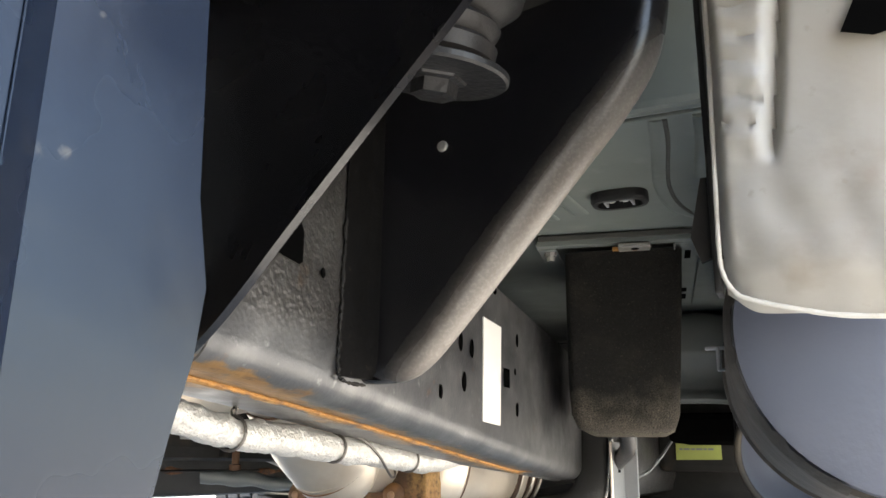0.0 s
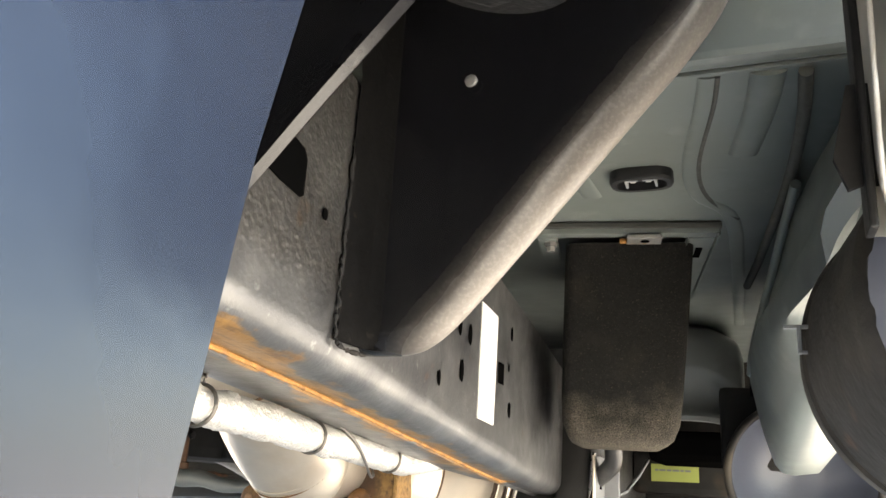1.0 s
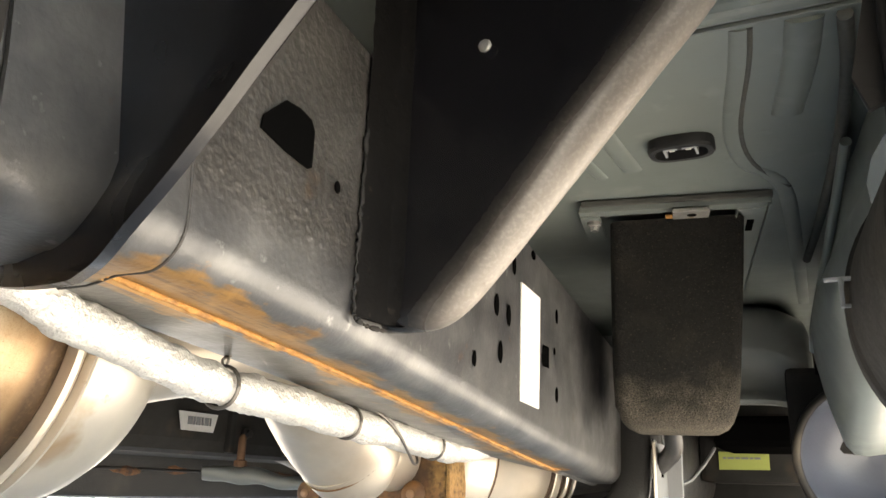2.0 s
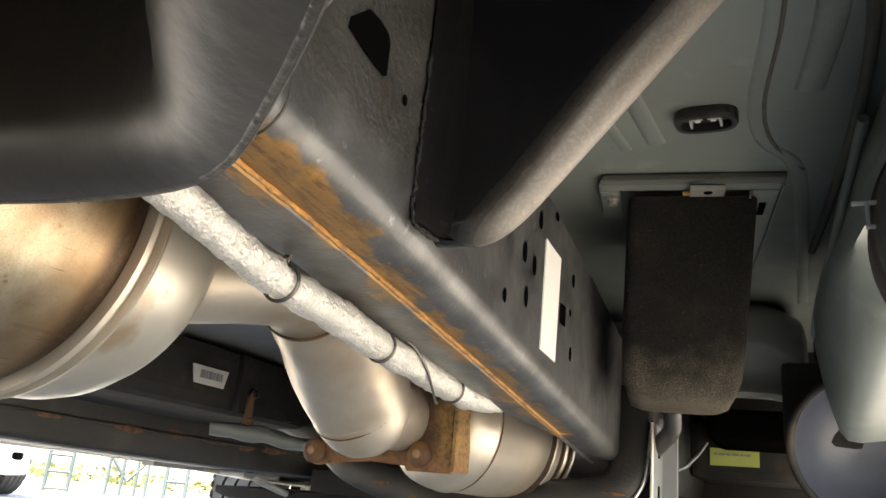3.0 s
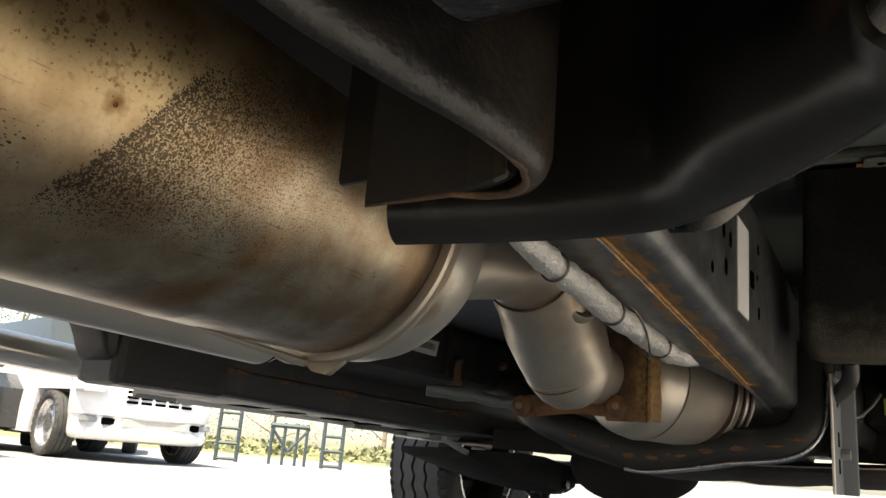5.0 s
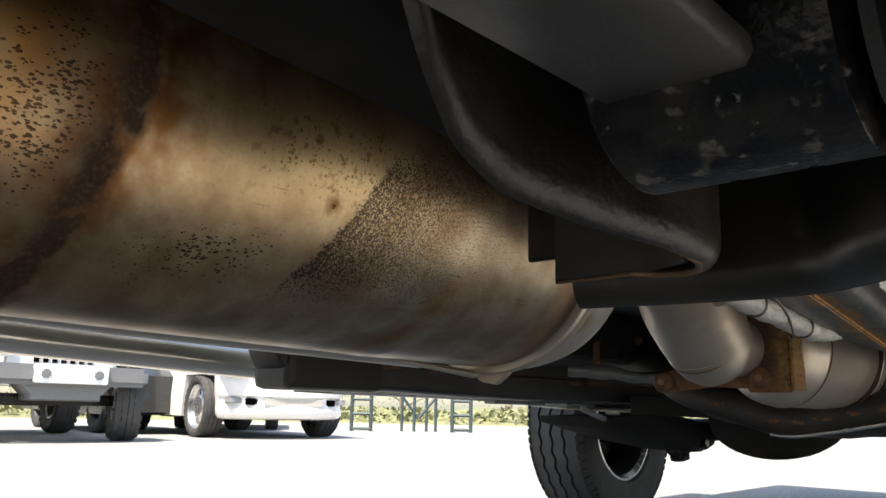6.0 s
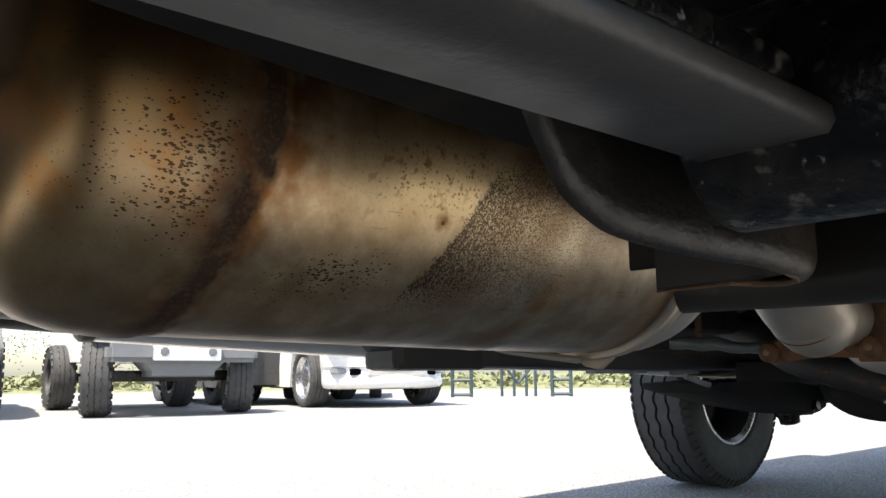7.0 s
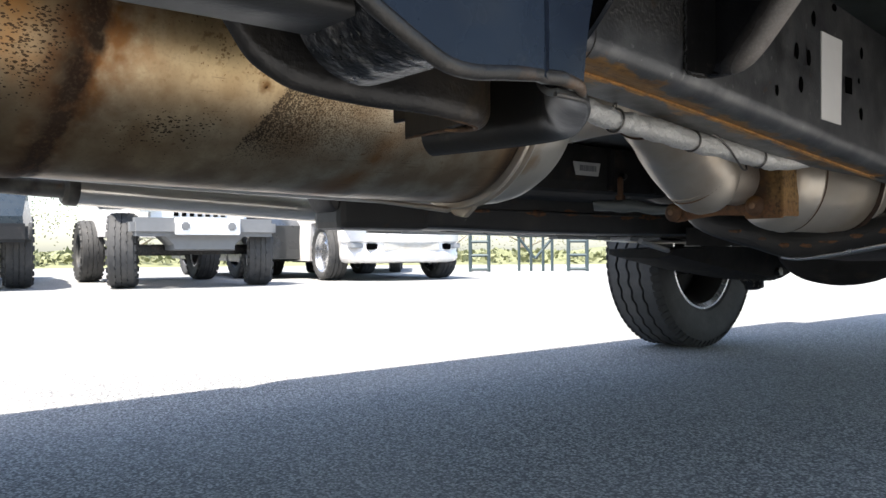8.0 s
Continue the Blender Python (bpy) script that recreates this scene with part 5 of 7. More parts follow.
def thing_frame(x0, x1, y0):
    def bar(a, b):
        return box(a, b, 0.0015)
    T = lambda b: turn_about(b, -0.013, 0.955, 9)
    f = part("mounting_frame", T(merge(bar((x0, y0 - 0.004, 0.7625), (x1, y0 + 0.013, 0.7665)), bar((x1 - 0.028, y0 + 0.015, 0.7625), (x1, y0 + 0.40, 0.7665)), bar((x0, y0 + 0.015, 0.7625), (x0 + 0.022, y0 + 0.10, 0.7665)))), FLOORPAN, truck, "grey pressed mounting frame")
    part("frame_flange", T(merge(bar((x0 + 0.002, y0 - 0.0065, 0.7615), (x1 + 0.002, y0 - 0.0045, 0.7685)), bar((x1 + 0.0005, y0 - 0.004, 0.760), (x1 + 0.003, y0 + 0.40, 0.772)), bar((x1 - 0.0305, y0 + 0.016, 0.757), (x1 - 0.0285, y0 + 0.40, 0.764)))), FLOORPAN, f, "turned edge of the frame")
    # dark strip painted for the shade between frame and floor
    part("gap_seal", T(bar((x0 + 0.004, y0 - 0.009, 0.7670), (x1 + 0.004, y0 + 0.004, 0.7735))), SEALERSHADE, f, "dark seal strip")
    for yy, ll in ((y0 + 0.05, 0.035), (y0 + 0.27, 0.020), (y0 + 0.315, 0.030)):
        part("slot", T(box((x1 - 0.017, yy, 0.7608), (x1 - 0.010, yy + ll, 0.7626), 0.0)), HOLESHADE, f)
    smooth(part("frame_bolt", T(lathe((x0 + 0.014, y0 + 0.030, 0.762), (0, 0, -1), [(0, 0.0075), (0.004, 0.0075), (0.005, 0.005), (0.010, 0.0045)], 8)), ZINC, f, "small bolt"), 30)
    smooth(part("rusty_stud", T(tube([(x1 - 0.100, y0 + 0.010, 0.758), (x1 - 0.072, y0 + 0.008, 0.757)], 0.0028, 8)), RUST, f, "short rusty stud"), 40)
    return f


hanging_cover()


def rocker():
    """Inner sill of the cab: ribbed panel, turned lip, ragged sealer and a bare rounded foot."""
    st = [(0.63, 0.178, 0.66), (0.72, 0.170, 0.64), (0.85, 0.154, 0.60), (0.98, 0.142, 0.565), (1.08, 0.137, 0.545), (1.17, 0.136, 0.533), (1.235, 0.139, 0.529), (1.275, 0.146, 0.537), (1.305, 0.158, 0.565), (1.325, 0.175, 0.62)]
    bm = bmesh.new()
    secs = []
    for p in curve_through([(x, y, z) for y, x, z in st], 5):
        w = 0.0022 * noise.noise(Vector((p.y * 14, 2, 5)))
        x, hip = p.x + w, 0.655
        sec = [(x + 0.075, 0.775), (x + 0.010, 0.770), (x - 0.002, 0.752), (x - 0.004, 0.720), (x - 0.012, 0.690), (x - 0.024, 0.670), (x - 0.028, hip), (x - 0.026, hip - 0.020)]
        sec += [(x - 0.024 + (0.020) * (k / 5) ** 1.6, hip - 0.02 + (p.z + 0.012 - hip + 0.02) * k / 5) for k in range(1, 6)]
        sec += [(x + 0.004, p.z + 0.002), (x + 0.018, p.z), (x + 0.045, p.z + 0.004), (x + 0.075, p.z + 0.04)]
        secs.append([(a, p.y, min(b, 0.775)) for a, b in sec])
    rings(bm, secs)
    r = smooth(part("rocker_panel", bm, FLOORPAN, truck, "grey-green inner rocker panel with a bare rounded foot"), 60)
    for pts, h in (([(0.113, 1.20), (0.115, 1.215)], (0.622, 0.656)), ([(0.146, 1.00), (0.145, 1.02)], (0.700, 0.735))):
        (xa, ya), (xb, yb) = pts
        part("drain_slot", slab([(xa, ya, h[0]), (xb, yb, h[0] + 0.004), (xb + 0.001, yb + 0.002, h[1] - 0.006), (xb, yb - 0.004, h[1]), (xa, ya + 0.002, h[1] - 0.010)], (-0.004, 0, 0)), HOLESHADE, r, "dark drain slot")
    lip = curve_through([(0.150, 0.80, 0.752), (0.141, 0.90, 0.735), (0.132, 0.97, 0.712), (0.120, 1.04, 0.680), (0.1125, 1.09, 0.656), (0.110, 1.13, 0.640)], 6)
    smooth(part("turned_lip", tube(lip, 0.0045, 10), FLOORPAN, r, "turned lip of the panel"), 60)


def sill_front():
    """Dark closing panel and shaded duct ahead of the rocker's foot."""
    part("sill_closing_panel", box((0.066, 1.405, 0.538), (0.17, 1.43, 0.660), 0.008), DULLBLACK, truck, "dull black closing panel ahead of the sill")
    o, d, R = Vector((0.172, 1.335, 0.531)), Vector((-0.10, 1, 0.06)).normalized(), 0.097
    dish = smooth(part("wheel_tub", lathe(o, d, [(0.006, R - 0.004), (0.030, R - 0.010), (0.060, R - 0.030), (0.075, R - 0.060), (0.080, 0.0)], 64, False), BLUEGREY, truck, "smooth blue-grey plastic tub with a rolled rim"), 50)
    loop = [o + (Vector((1, 0.1, 0)).normalized() * math.cos(2 * math.pi * k / 64) + Vector((0, -0.06, 1)).normalized() * math.sin(2 * math.pi * k / 64)) * R for k in range(65)]
    smooth(part("rolled_rim", tube(loop, 0.0055, 10), RIMDUST, dish, "dusty rolled rim"), 60)


rocker()
sill_front()


def side_step():
    """Barrel-shaped end of the side step: dusty rubber wall with a seam, blue-grey face, painted dark strip above for
    shade.
    """
    R = 0.080
    d = Vector((-0.085, 1, -0.040)).normalized()
    o = Vector((0.222, 0.45, 0.573))
    st = smooth(part("side_step", lathe(o, d, [(-0.006, 0.0), (-0.006, R * 0.5), (-0.004, R * 0.8), (-0.001, R - 0.004), (0.004, R - 0.0025)], 72, False), BLUEGREY, truck, "side step with a smooth blue-grey end face"), 40)
    smooth(part("rubber_wall", lathe(o, d, [(0.002, R - 0.003), (0.004, R - 0.0005), (0.012, R), (0.080, R + 0.001), (0.118, R + 0.001), (0.120, R + 0.0028), (0.1235, R + 0.0028), (0.1255, R + 0.0008), (0.145, R), (0.152, R - 0.003), (0.154, R - 0.02)], 72, False), RIMDUST, st, "dusty black rubber barrel with a moulded seam"), 35)
    # torn edge of the liner over the face, uneven teeth down its rim
    s = Vector((1, 0.085, 0)).normalized()
    bm = bmesh.new()
    outer, inner = [], []
    for k in range(40):
        a = radians(150 + 95 * k / 39)
        e = s * math.cos(a) + Vector((0, 0, 1)) * math.sin(a)
        outer.append(o + e * (R + 0.0008) + d * 0.002)
        inner.append(o + e * (R - 0.0025 - 0.003 * max(0.0, noise.noise(Vector((a * 9, 0, 3)))) - (0.004 * (1 - k / 9) if k < 9 else 0)) - d * 0.0065)
    rings(bm, [[a, b, b + d * 0.0012, a + d * 0.0012] for a, b in zip(outer, inner)])
    smooth(part("torn_edge", bm, RIMDUST, st, "ragged torn rubber edge"), 40)
    # ragged dark strip painted for the shade on the face's top
    part("torn_liner", slab([(0.134, 0.405, 0.612), (0.138, 0.405, 0.600), (0.146, 0.405, 0.603), (0.151, 0.405, 0.595), (0.157, 0.405, 0.593), (0.160, 0.405, 0.602), (0.190, 0.405, 0.601), (0.215, 0.405, 0.599), (0.26, 0.405, 0.600), (0.26, 0.405, 0.64), (0.14, 0.405, 0.64)], (0, 0.003, 0)), DULLBLACK, st, "black torn splash liner")
    clip = merge(box((0.121, 0.553, 0.5805), (0.148, 0.556, 0.5825), 0.0006), box((0.128, 0.553, 0.5675), (0.148, 0.556, 0.5692), 0.0006), box((0.1275, 0.552, 0.5675), (0.1295, 0.557, 0.5820), 0.0006))
    part("retaining_clip", clip, GREYSHIELD, st, "thin grey wire clip")


side_step()


def splash_panel():
    """Off-white moulded panel ahead of the wheel, with a rolled edge and soft creases."""
    bm = bmesh.new()
    nx, nz = 44, 72
    x0, x1, z0, z1 = 0.1465, 0.235, 0.571, 0.86
    grid = []
    for j in range(nz + 1):
        row = []
        for i in range(nx + 1):
            u, v = i / nx, j / nz
            x, z = x0 + (x1 - x0) * u, z0 + (z1 - z0) * v
            z += 0.012 * max(0, 1 - u / 0.18) ** 2 * (1 - v) + 0.010 * (1 - u) * (1 - v) * 0.6
            up = min(1, max(0, (z - 0.636) / 0.012))
            c = 0.168 + 0.12 * (z - 0.636)
            dy = 0.007 * math.exp(-((x - c - 0.0035) / 0.0022) ** 2) * up
            side = min(1, max(0, (x - 0.150) / 0.004)) * min(1, max(0, (c - x) / 0.004))
            dy -= 0.0045 * side * up * abs(math.sin(z * 210 + 60 * (x - 0.15) + 1.2 * noise.noise(Vector((x * 60, z * 40, 4))))) ** 0.6
            dy += 0.0035 * noise.noise(Vector((x * 55, z * 45, 7))) * min(1, max(0, (0.64 - z) / 0.03))
            dy += 0.0012 * noise.noise(Vector((x * 30, z * 30, 1)))
            dy += 0.02 * (max(0, 1 - u * 14)) ** 2 + 0.02 * (max(0, 1 - v * 14)) ** 2
            dy += 0.002 * math.exp(-((z - 0.668) / 0.004) ** 2) * (1 if x < 0.17 else 0)
            row.append(bm.verts.new((x, 0.388 + dy, z)))
        grid.append(row)
    for a, b in zip(grid, grid[1:]):
        for i in range(nx):
            bm.faces.new((a[i], a[i + 1], b[i + 1], b[i]))
    bmesh.ops.solidify(bm, geom=bm.faces[:], thickness=0.004)
    p = smooth(part("splash_panel", bm, OFFWHITE, truck, "off-white moulded splash panel with creases"), 50)
    rim = curve_through([(0.1505, 0.3925, 0.86), (0.1495, 0.3925, 0.75), (0.149, 0.3925, 0.70), (0.1478, 0.3925, 0.65), (0.1468, 0.3930, 0.605), (0.1475, 0.3935, 0.592), (0.1515, 0.3935, 0.5835), (0.158, 0.3935, 0.5795), (0.175, 0.3935, 0.5745), (0.195, 0.3935, 0.5705), (0.235, 0.3935, 0.568)], 6)
    smooth(part("rim_bead", tube(rim, [0.0011 + 0.0001 * math.sin(1.9 * k) for k in range(len(rim))], 10), OFFWHITE, p, "rolled rim of the panel"), 60)
    # black strip painted for the dark gap left of the panel
    part("edge_strip", merge(box((0.143, 0.402, 0.585), (0.146, 0.416, 0.86), 0.001)), PLASTIC, p)
    # black patch painted for the shade in the panel's recess
    part("dark_recess", slab([(0.203, 0.3845, 0.690), (0.215, 0.3845, 0.686), (0.24, 0.3845, 0.69), (0.24, 0.3845, 0.73), (0.213, 0.3845, 0.712)], (0, -0.0006, 0)), HOLESHADE, p)


splash_panel()


# ---- crossmember, far rail, driveline ----
def crossmember():
    path = curve_through([(-0.129, 1.33, 0.60), (-0.131, 1.32, 0.52), (-0.138, 1.31, 0.468), (-0.170, 1.305, 0.442), (-0.25, 1.30, 0.429), (-0.33, 1.30, 0.414), (-0.40, 1.30, 0.407), (-0.47, 1.30, 0.426), (-0.58, 1.31, 0.458), (-0.66, 1.33, 0.505), (-0.80, 1.36, 0.545), (-1.02, 1.37, 0.56)], 5)
    bm = bmesh.new()
    secs = []
    n = len(path)
    for i, p in enumerate(path):
        d = (path[min(i + 1, n - 1)] - path[max(i - 1, 0)]).normalized()
        u = Vector((-d.z, 0, d.x)).normalized()
        w = Vector((0, 1, 0))
        a, b, r = 0.036, 0.028, 0.008
        q = [(-a, -b + r), (-a + r, -b), (a - r, -b), (a, -b + r), (a, b - r), (a - r, b), (-a + r, b), (-a, b - r)]
        secs.append([p + w * x + u * y for x, y in q])
    rings(bm, secs)
    x = smooth(part("crossmember", bm, CHASSIS, truck, "dark bent transmission crossmember with rust dabs"), 50)
    rnd = random.Random(5)
    for k in range(9):
        q = path[13 + 3 * k]
        bm = bmesh.new()
        n = 10
        ks = [rnd.uniform(0.6, 1.1) for _ in range(n)]
        L, Hh = rnd.uniform(0.010, 0.022), rnd.uniform(0.003, 0.006)
        rg = lambda f, out: [(q.x + math.cos(2 * math.pi * i / n) * L * ks[i] * f, q.y - 0.036 - out, q.z - 0.004 + math.sin(2 * math.pi * i / n) * Hh * ks[i] * f) for i in range(n)]
        rings(bm, [rg(1.0, -0.001), rg(1.0, 0.0008), rg(0.6, 0.002)])
        part("rust_dab", bm, DABRUST, x)
    # bare bright lower flange edge
    low = []
    for i in range(3, 32):
        d = (path[i + 1] - path[i - 1]).normalized()
        low.append(path[i] + Vector((0, -0.0335, 0)) + Vector((-d.z, 0, d.x)).normalized() * 0.0265)
    smooth(part("bare_edge", tube(low, 0.0034, 8), ALLOY, x, "bare bright lower edge"), 60)
    bk = part("end_bracket", merge(box((-0.100, 1.262, 0.37), (-0.096, 1.352, 0.545), 0.001), box((-0.112, 1.345, 0.37), (-0.075, 1.352, 0.56), 0.002)), GREYTRIM, x, "grey upright bracket with slots")
    smooth(part("bracket_edge", tube([(-0.098, 1.262, 0.37), (-0.098, 1.262, 0.545)], 0.0024, 8), PIPE, bk, "bare bright edge"), 60)
    for z in (0.40, 0.44, 0.50):
        part("slot", box((-0.0962, 1.30, z), (-0.0955, 1.315, z + 0.022), 0.0), HOLESHADE, bk)
    part("bracket_bolt", lathe((-0.095, 1.33, 0.43), (1, 0, 0), [(0, 0.010), (0.012, 0.009)], 6), ZINC, bk)
    # stamped guard that hangs below the gearbox, with a bare rear edge
    bm = bmesh.new()
    secs = []
    for k in range(21):
        gx = -0.60 + 0.036 * k
        sag = 0.372 + 0.020 * max(0.0, (gx + 0.40) / 0.52) ** 1.4 + 0.030 * max(0.0, (-0.50 - gx) / 0.10)
        rib = 0.004 if k % 5 in (2, 3) else 0.0
        secs.append([(gx, 1.375, sag + 0.030), (gx, 1.380, sag + 0.022), (gx, 1.42, sag + 0.010 + rib), (gx, 1.60, sag + rib), (gx, 2.1, sag + 0.012 + rib), (gx, 2.2, sag + 0.06), (gx, 2.2, sag + 0.066), (gx, 2.1, sag + 0.02), (gx, 1.60, sag + 0.010 + rib), (gx, 1.42, sag + 0.018 + rib), (gx, 1.385, sag + 0.030)])
    rings(bm, secs)
    guard = smooth(part("gearbox_guard", bm, GUARDBROWN, x, "dark brown stamped guard under the gearbox"), 40)
    smooth(part("guard_edge", tube([Vector(s[0]) for s in secs[4:]], 0.0016, 6), PIPE, guard, "bare rear edge"), 60)
    return x


xm = crossmember()


def dab(parent, c, lx, ly, lz, rnd):
    """A raised scab of rust on an upright face."""
    bm = bmesh.new()
    n = 12
    ks = [rnd.uniform(0.6, 1.1) for _ in range(n)]
    ring = lambda f, out: [(c[0] + out, c[1] + math.cos(2 * math.pi * i / n) * ly * ks[i] * f, c[2] + math.sin(2 * math.pi * i / n) * lz * ks[i] * f) for i in range(n)]
    rings(bm, [ring(1.0, -0.002), ring(1.0, 0.0), ring(0.6, 0.0016)])
    part("rust_dab", bm, DABRUST, parent)


def far_rail():
    line = curve_through([(-0.93, -0.9, 0.74), (-0.95, -0.2, 0.70), (-0.955, 0.45, 0.63), (-0.96, 0.60, 0.535), (-0.965, 0.68, 0.458), (-0.98, 1.0, 0.443), (-1.0, 1.6, 0.438), (-1.02, 2.4, 0.45), (-1.02, 3.6, 0.50)], 6)
    bm = bmesh.new()
    secs = []
    for p in line:
        h, w, r = 0.16, 0.08, 0.012
        x, z = p.x, p.z
        secs.append([(x, p.y, z + r), (x - r * 0.3, p.y, z + r * 0.3), (x - r, p.y, z), (x - w, p.y, z), (x - w, p.y, z + h), (x, p.y, z + h)])
    rings(bm, secs)
    fr = smooth(part("frame_rail", bm, CHASSIS, truck, "dark far frame rail with a row of rust dabs"), 40)
    rnd = random.Random(2)
    for y, ly, lz in ((0.89, 0.035, 0.006), (1.02, 0.03, 0.005), (1.205, 0.036, 0.0095), (1.325, 0.036, 0.0090), (1.445, 0.045, 0.006), (1.555, 0.035, 0.0085), (1.655, 0.055, 0.0085), (1.82, 0.05, 0.007), (1.98, 0.05, 0.006)):
        q = min(line, key=lambda p: abs(p.y - y))
        dab(fr, (q.x + 0.0016, y, 0.4865 + rnd.uniform(-0.003, 0.003)), 0.0, ly, lz, rnd)
    seam = [(p.x + 0.001, p.y, 0.489) for p in line if 0.70 < p.y < 2.3]
    smooth(part("lap_seam", tube(seam, 0.003, 6), CHASSIS, fr), 60)
    # bracket on the far rail
    part("rail_bracket", box((-1.055, 0.645, 0.440), (-0.955, 0.86, 0.53), 0.014), CHASSIS, fr, "black box bracket")
    return fr


far_rail()


def driveline():
    sh = smooth(part("drive_shaft", tube([(-0.62, -0.6, 0.545), (-0.63, 0.2, 0.518), (-0.642, 0.62, 0.510)], 0.044, 40), LEAFSILVER, truck, "dull silver tubular drive shaft"), 40)
    smooth(part("shaft_yoke", lathe((-0.642, 0.62, 0.510), (-0.02, 1, 0.10), [(0, 0.044), (0.03, 0.034), (0.06, 0.042), (0.11, 0.042), (0.13, 0.03)], 20), CHASSIS, sh), 35)
    # gearbox shield: dark moulded cover with a barcode label
    cover = part("gearbox_cover", box((-0.93, 0.80, 0.510), (-0.69, 1.75, 0.605), 0.02), DULLBLACK, truck, "dark plastic gearbox cover")
    for y in (1.10, 1.24, 1.40):
        part("cover_rib", box((-0.692, y, 0.515), (-0.680, y + 0.012, 0.60), 0.003), DULLBLACK, cover)
    lb = part("barcode_label", slab([(-0.682, 0.997, 0.541), (-0.680, 1.058, 0.5405), (-0.680, 1.065, 0.566), (-0.682, 0.989, 0.566)], (0.002, 0, 0)), GREYLABEL, cover, "white label with bars")
    for k in range(9):
        y = 1.006 + 0.0054 * k
        part("bar", slab([(-0.6795, y, 0.549), (-0.6795, y + (0.0015 if k % 3 else 0.0028), 0.549), (-0.6795, y + (0.0015 if k % 3 else 0.0028), 0.560), (-0.6795, y, 0.560)], (0.0030, 0, 0)), GREYTRIM, lb)
    # grey heat shield above
    smooth(part("heat_shield", box((-0.95, 0.35, 0.615), (-0.30, 2.3, 0.64), 0.008), GREYSHIELD, truck, "plain grey heat shield under the tunnel"), 30)
    # small fittings
    lump = tube(curve_through([(-0.70, 1.07, 0.486), (-0.66, 1.10, 0.484), (-0.61, 1.13, 0.479), (-0.57, 1.16, 0.476), (-0.52, 1.20, 0.480), (-0.47, 1.24, 0.49)], 8), 0.015, 18, True, 0.75)
    for v in lump.verts:
        v.co += Vector((0, 0, 1)) * 0.005 * noise.noise(v.co * 34) + Vector((0, 1, 0)) * 0.004 * noise.noise(v.co * 51)
    smooth(part("cast_bracket", lump, HOUSINGSHADE, truck, "lumpy grey cast bracket on the gearbox"), 60)
    smooth(part("stud", lathe((-0.662, 1.105, 0.492), (0, 0, 1), [(0, 0.006), (0.004, 0.010), (0.012, 0.010), (0.014, 0.006), (0.045, 0.006), (0.05, 0.002)], 10), DARKRUST, truck, "rusty stud"), 40)
    for k in range(3):
        part("bolt", lathe((-0.688, 1.14 + 0.16 * k, 0.545 + 0.012 * k), (1, 0, 0), [(0, 0.009), (0.006, 0.009), (0.0065, 0.006), (0.012, 0.006)], 6), BOLTRUST if k == 1 else DARKZINC, cover)
    # layered splash plates ahead of the crossmember; dark block added to close the gap
    tray = part("splash_tray", slab([(-0.62, 1.78, 0.404), (-0.98, 1.80, 0.410), (-1.10, 2.30, 0.424), (-0.66, 2.30, 0.416)], (0, 0, 0.05)), DULLBLACK, truck, "dark tray with layered grey splash plates")
    for k, (x0, y0, z0, x1, wd, mt) in enumerate(((-0.88, 1.938, 0.4075, -1.52, 0.070, SILLPALE), (-0.96, 2.02, 0.4140, -1.60, 0.110, GREYSHIELD), (-0.93, 2.15, 0.4190, -1.50, 0.080, SILLPALE))):
        rise = 0.022 + 0.004 * k
        bm = bmesh.new()
        secs = []
        for j in range(9):
            f = j / 8
            x, y, z = x0 + (x1 - x0) * f, y0 + 0.16 * f, z0 + rise * f + 0.002 * math.sin(7 * f + k)
            w = wd * (0.25 + 0.75 * math.sin(math.pi * min(1.0, 0.1 + f)) ** 0.6)
            secs.append([(x, y, z), (x, y + w, z + 0.002), (x, y + w, z + 0.006), (x, y, z + 0.005)])
        rings(bm, secs)
        part("splash_plate", bm, mt, tray, "thin grey splash plate")
    # front axle and lower arm
    ax = smooth(part("front_axle", tube([(-1.62, 2.74, 0.37), (-1.2, 2.72, 0.36), (-0.80, 2.69, 0.385)], 0.040, 28), CHASSIS, truck, "dark front axle with differential housing"), 40)
    df = lathe((-0.86, 2.30, 0.390), (0, 1, 0), [(-0.02, 0.02), (0.0, 0.09), (0.05, 0.125), (0.14, 0.138), (0.24, 0.12), (0.30, 0.06)], 36)
    for v in df.verts:
        v.co.x = -0.84 + (v.co.x + 0.86) * (1.35 if v.co.x < -0.86 else 1.55)
        v.co.z = 0.395 + (v.co.z - 0.390) * 0.82 + 0.010 * noise.noise(v.co * 9)
    smooth(part("differential", df, DULLBLACK, ax), 40)
    bm = bmesh.new()
    secs = []
    for y, lo in ((1.98, 0.372), (2.06, 0.358), (2.24, 0.328), (2.42, 0.306), (2.56, 0.290), (2.66, 0.282), (2.72, 0.300)):
        hi = lo + 0.030 + 0.070 * min(1.0, (y - 1.98) / 0.35)
        w = 0.006 * math.sin(9 * y)
        secs.append([(-1.13 + w, y, hi), (-1.15 + w, y, lo + 0.012), (-1.20, y, lo), (-1.36, y, lo + 0.002), (-1.40, y, lo + 0.012), (-1.40, y, hi)])
    rings(bm, secs)
    arm = smooth(part("control_arm", bm, DULLBLACK, truck, "dark flat lower suspension arm"), 35)
    smooth(part("ball_joint", lathe((-1.25, 2.62, 0.328), (0.1, 0.1, -1), [(0, 0.05), (0.04, 0.048), (0.055, 0.036), (0.075, 0.034), (0.08, 0.018)], 20), GREASY, arm), 35)
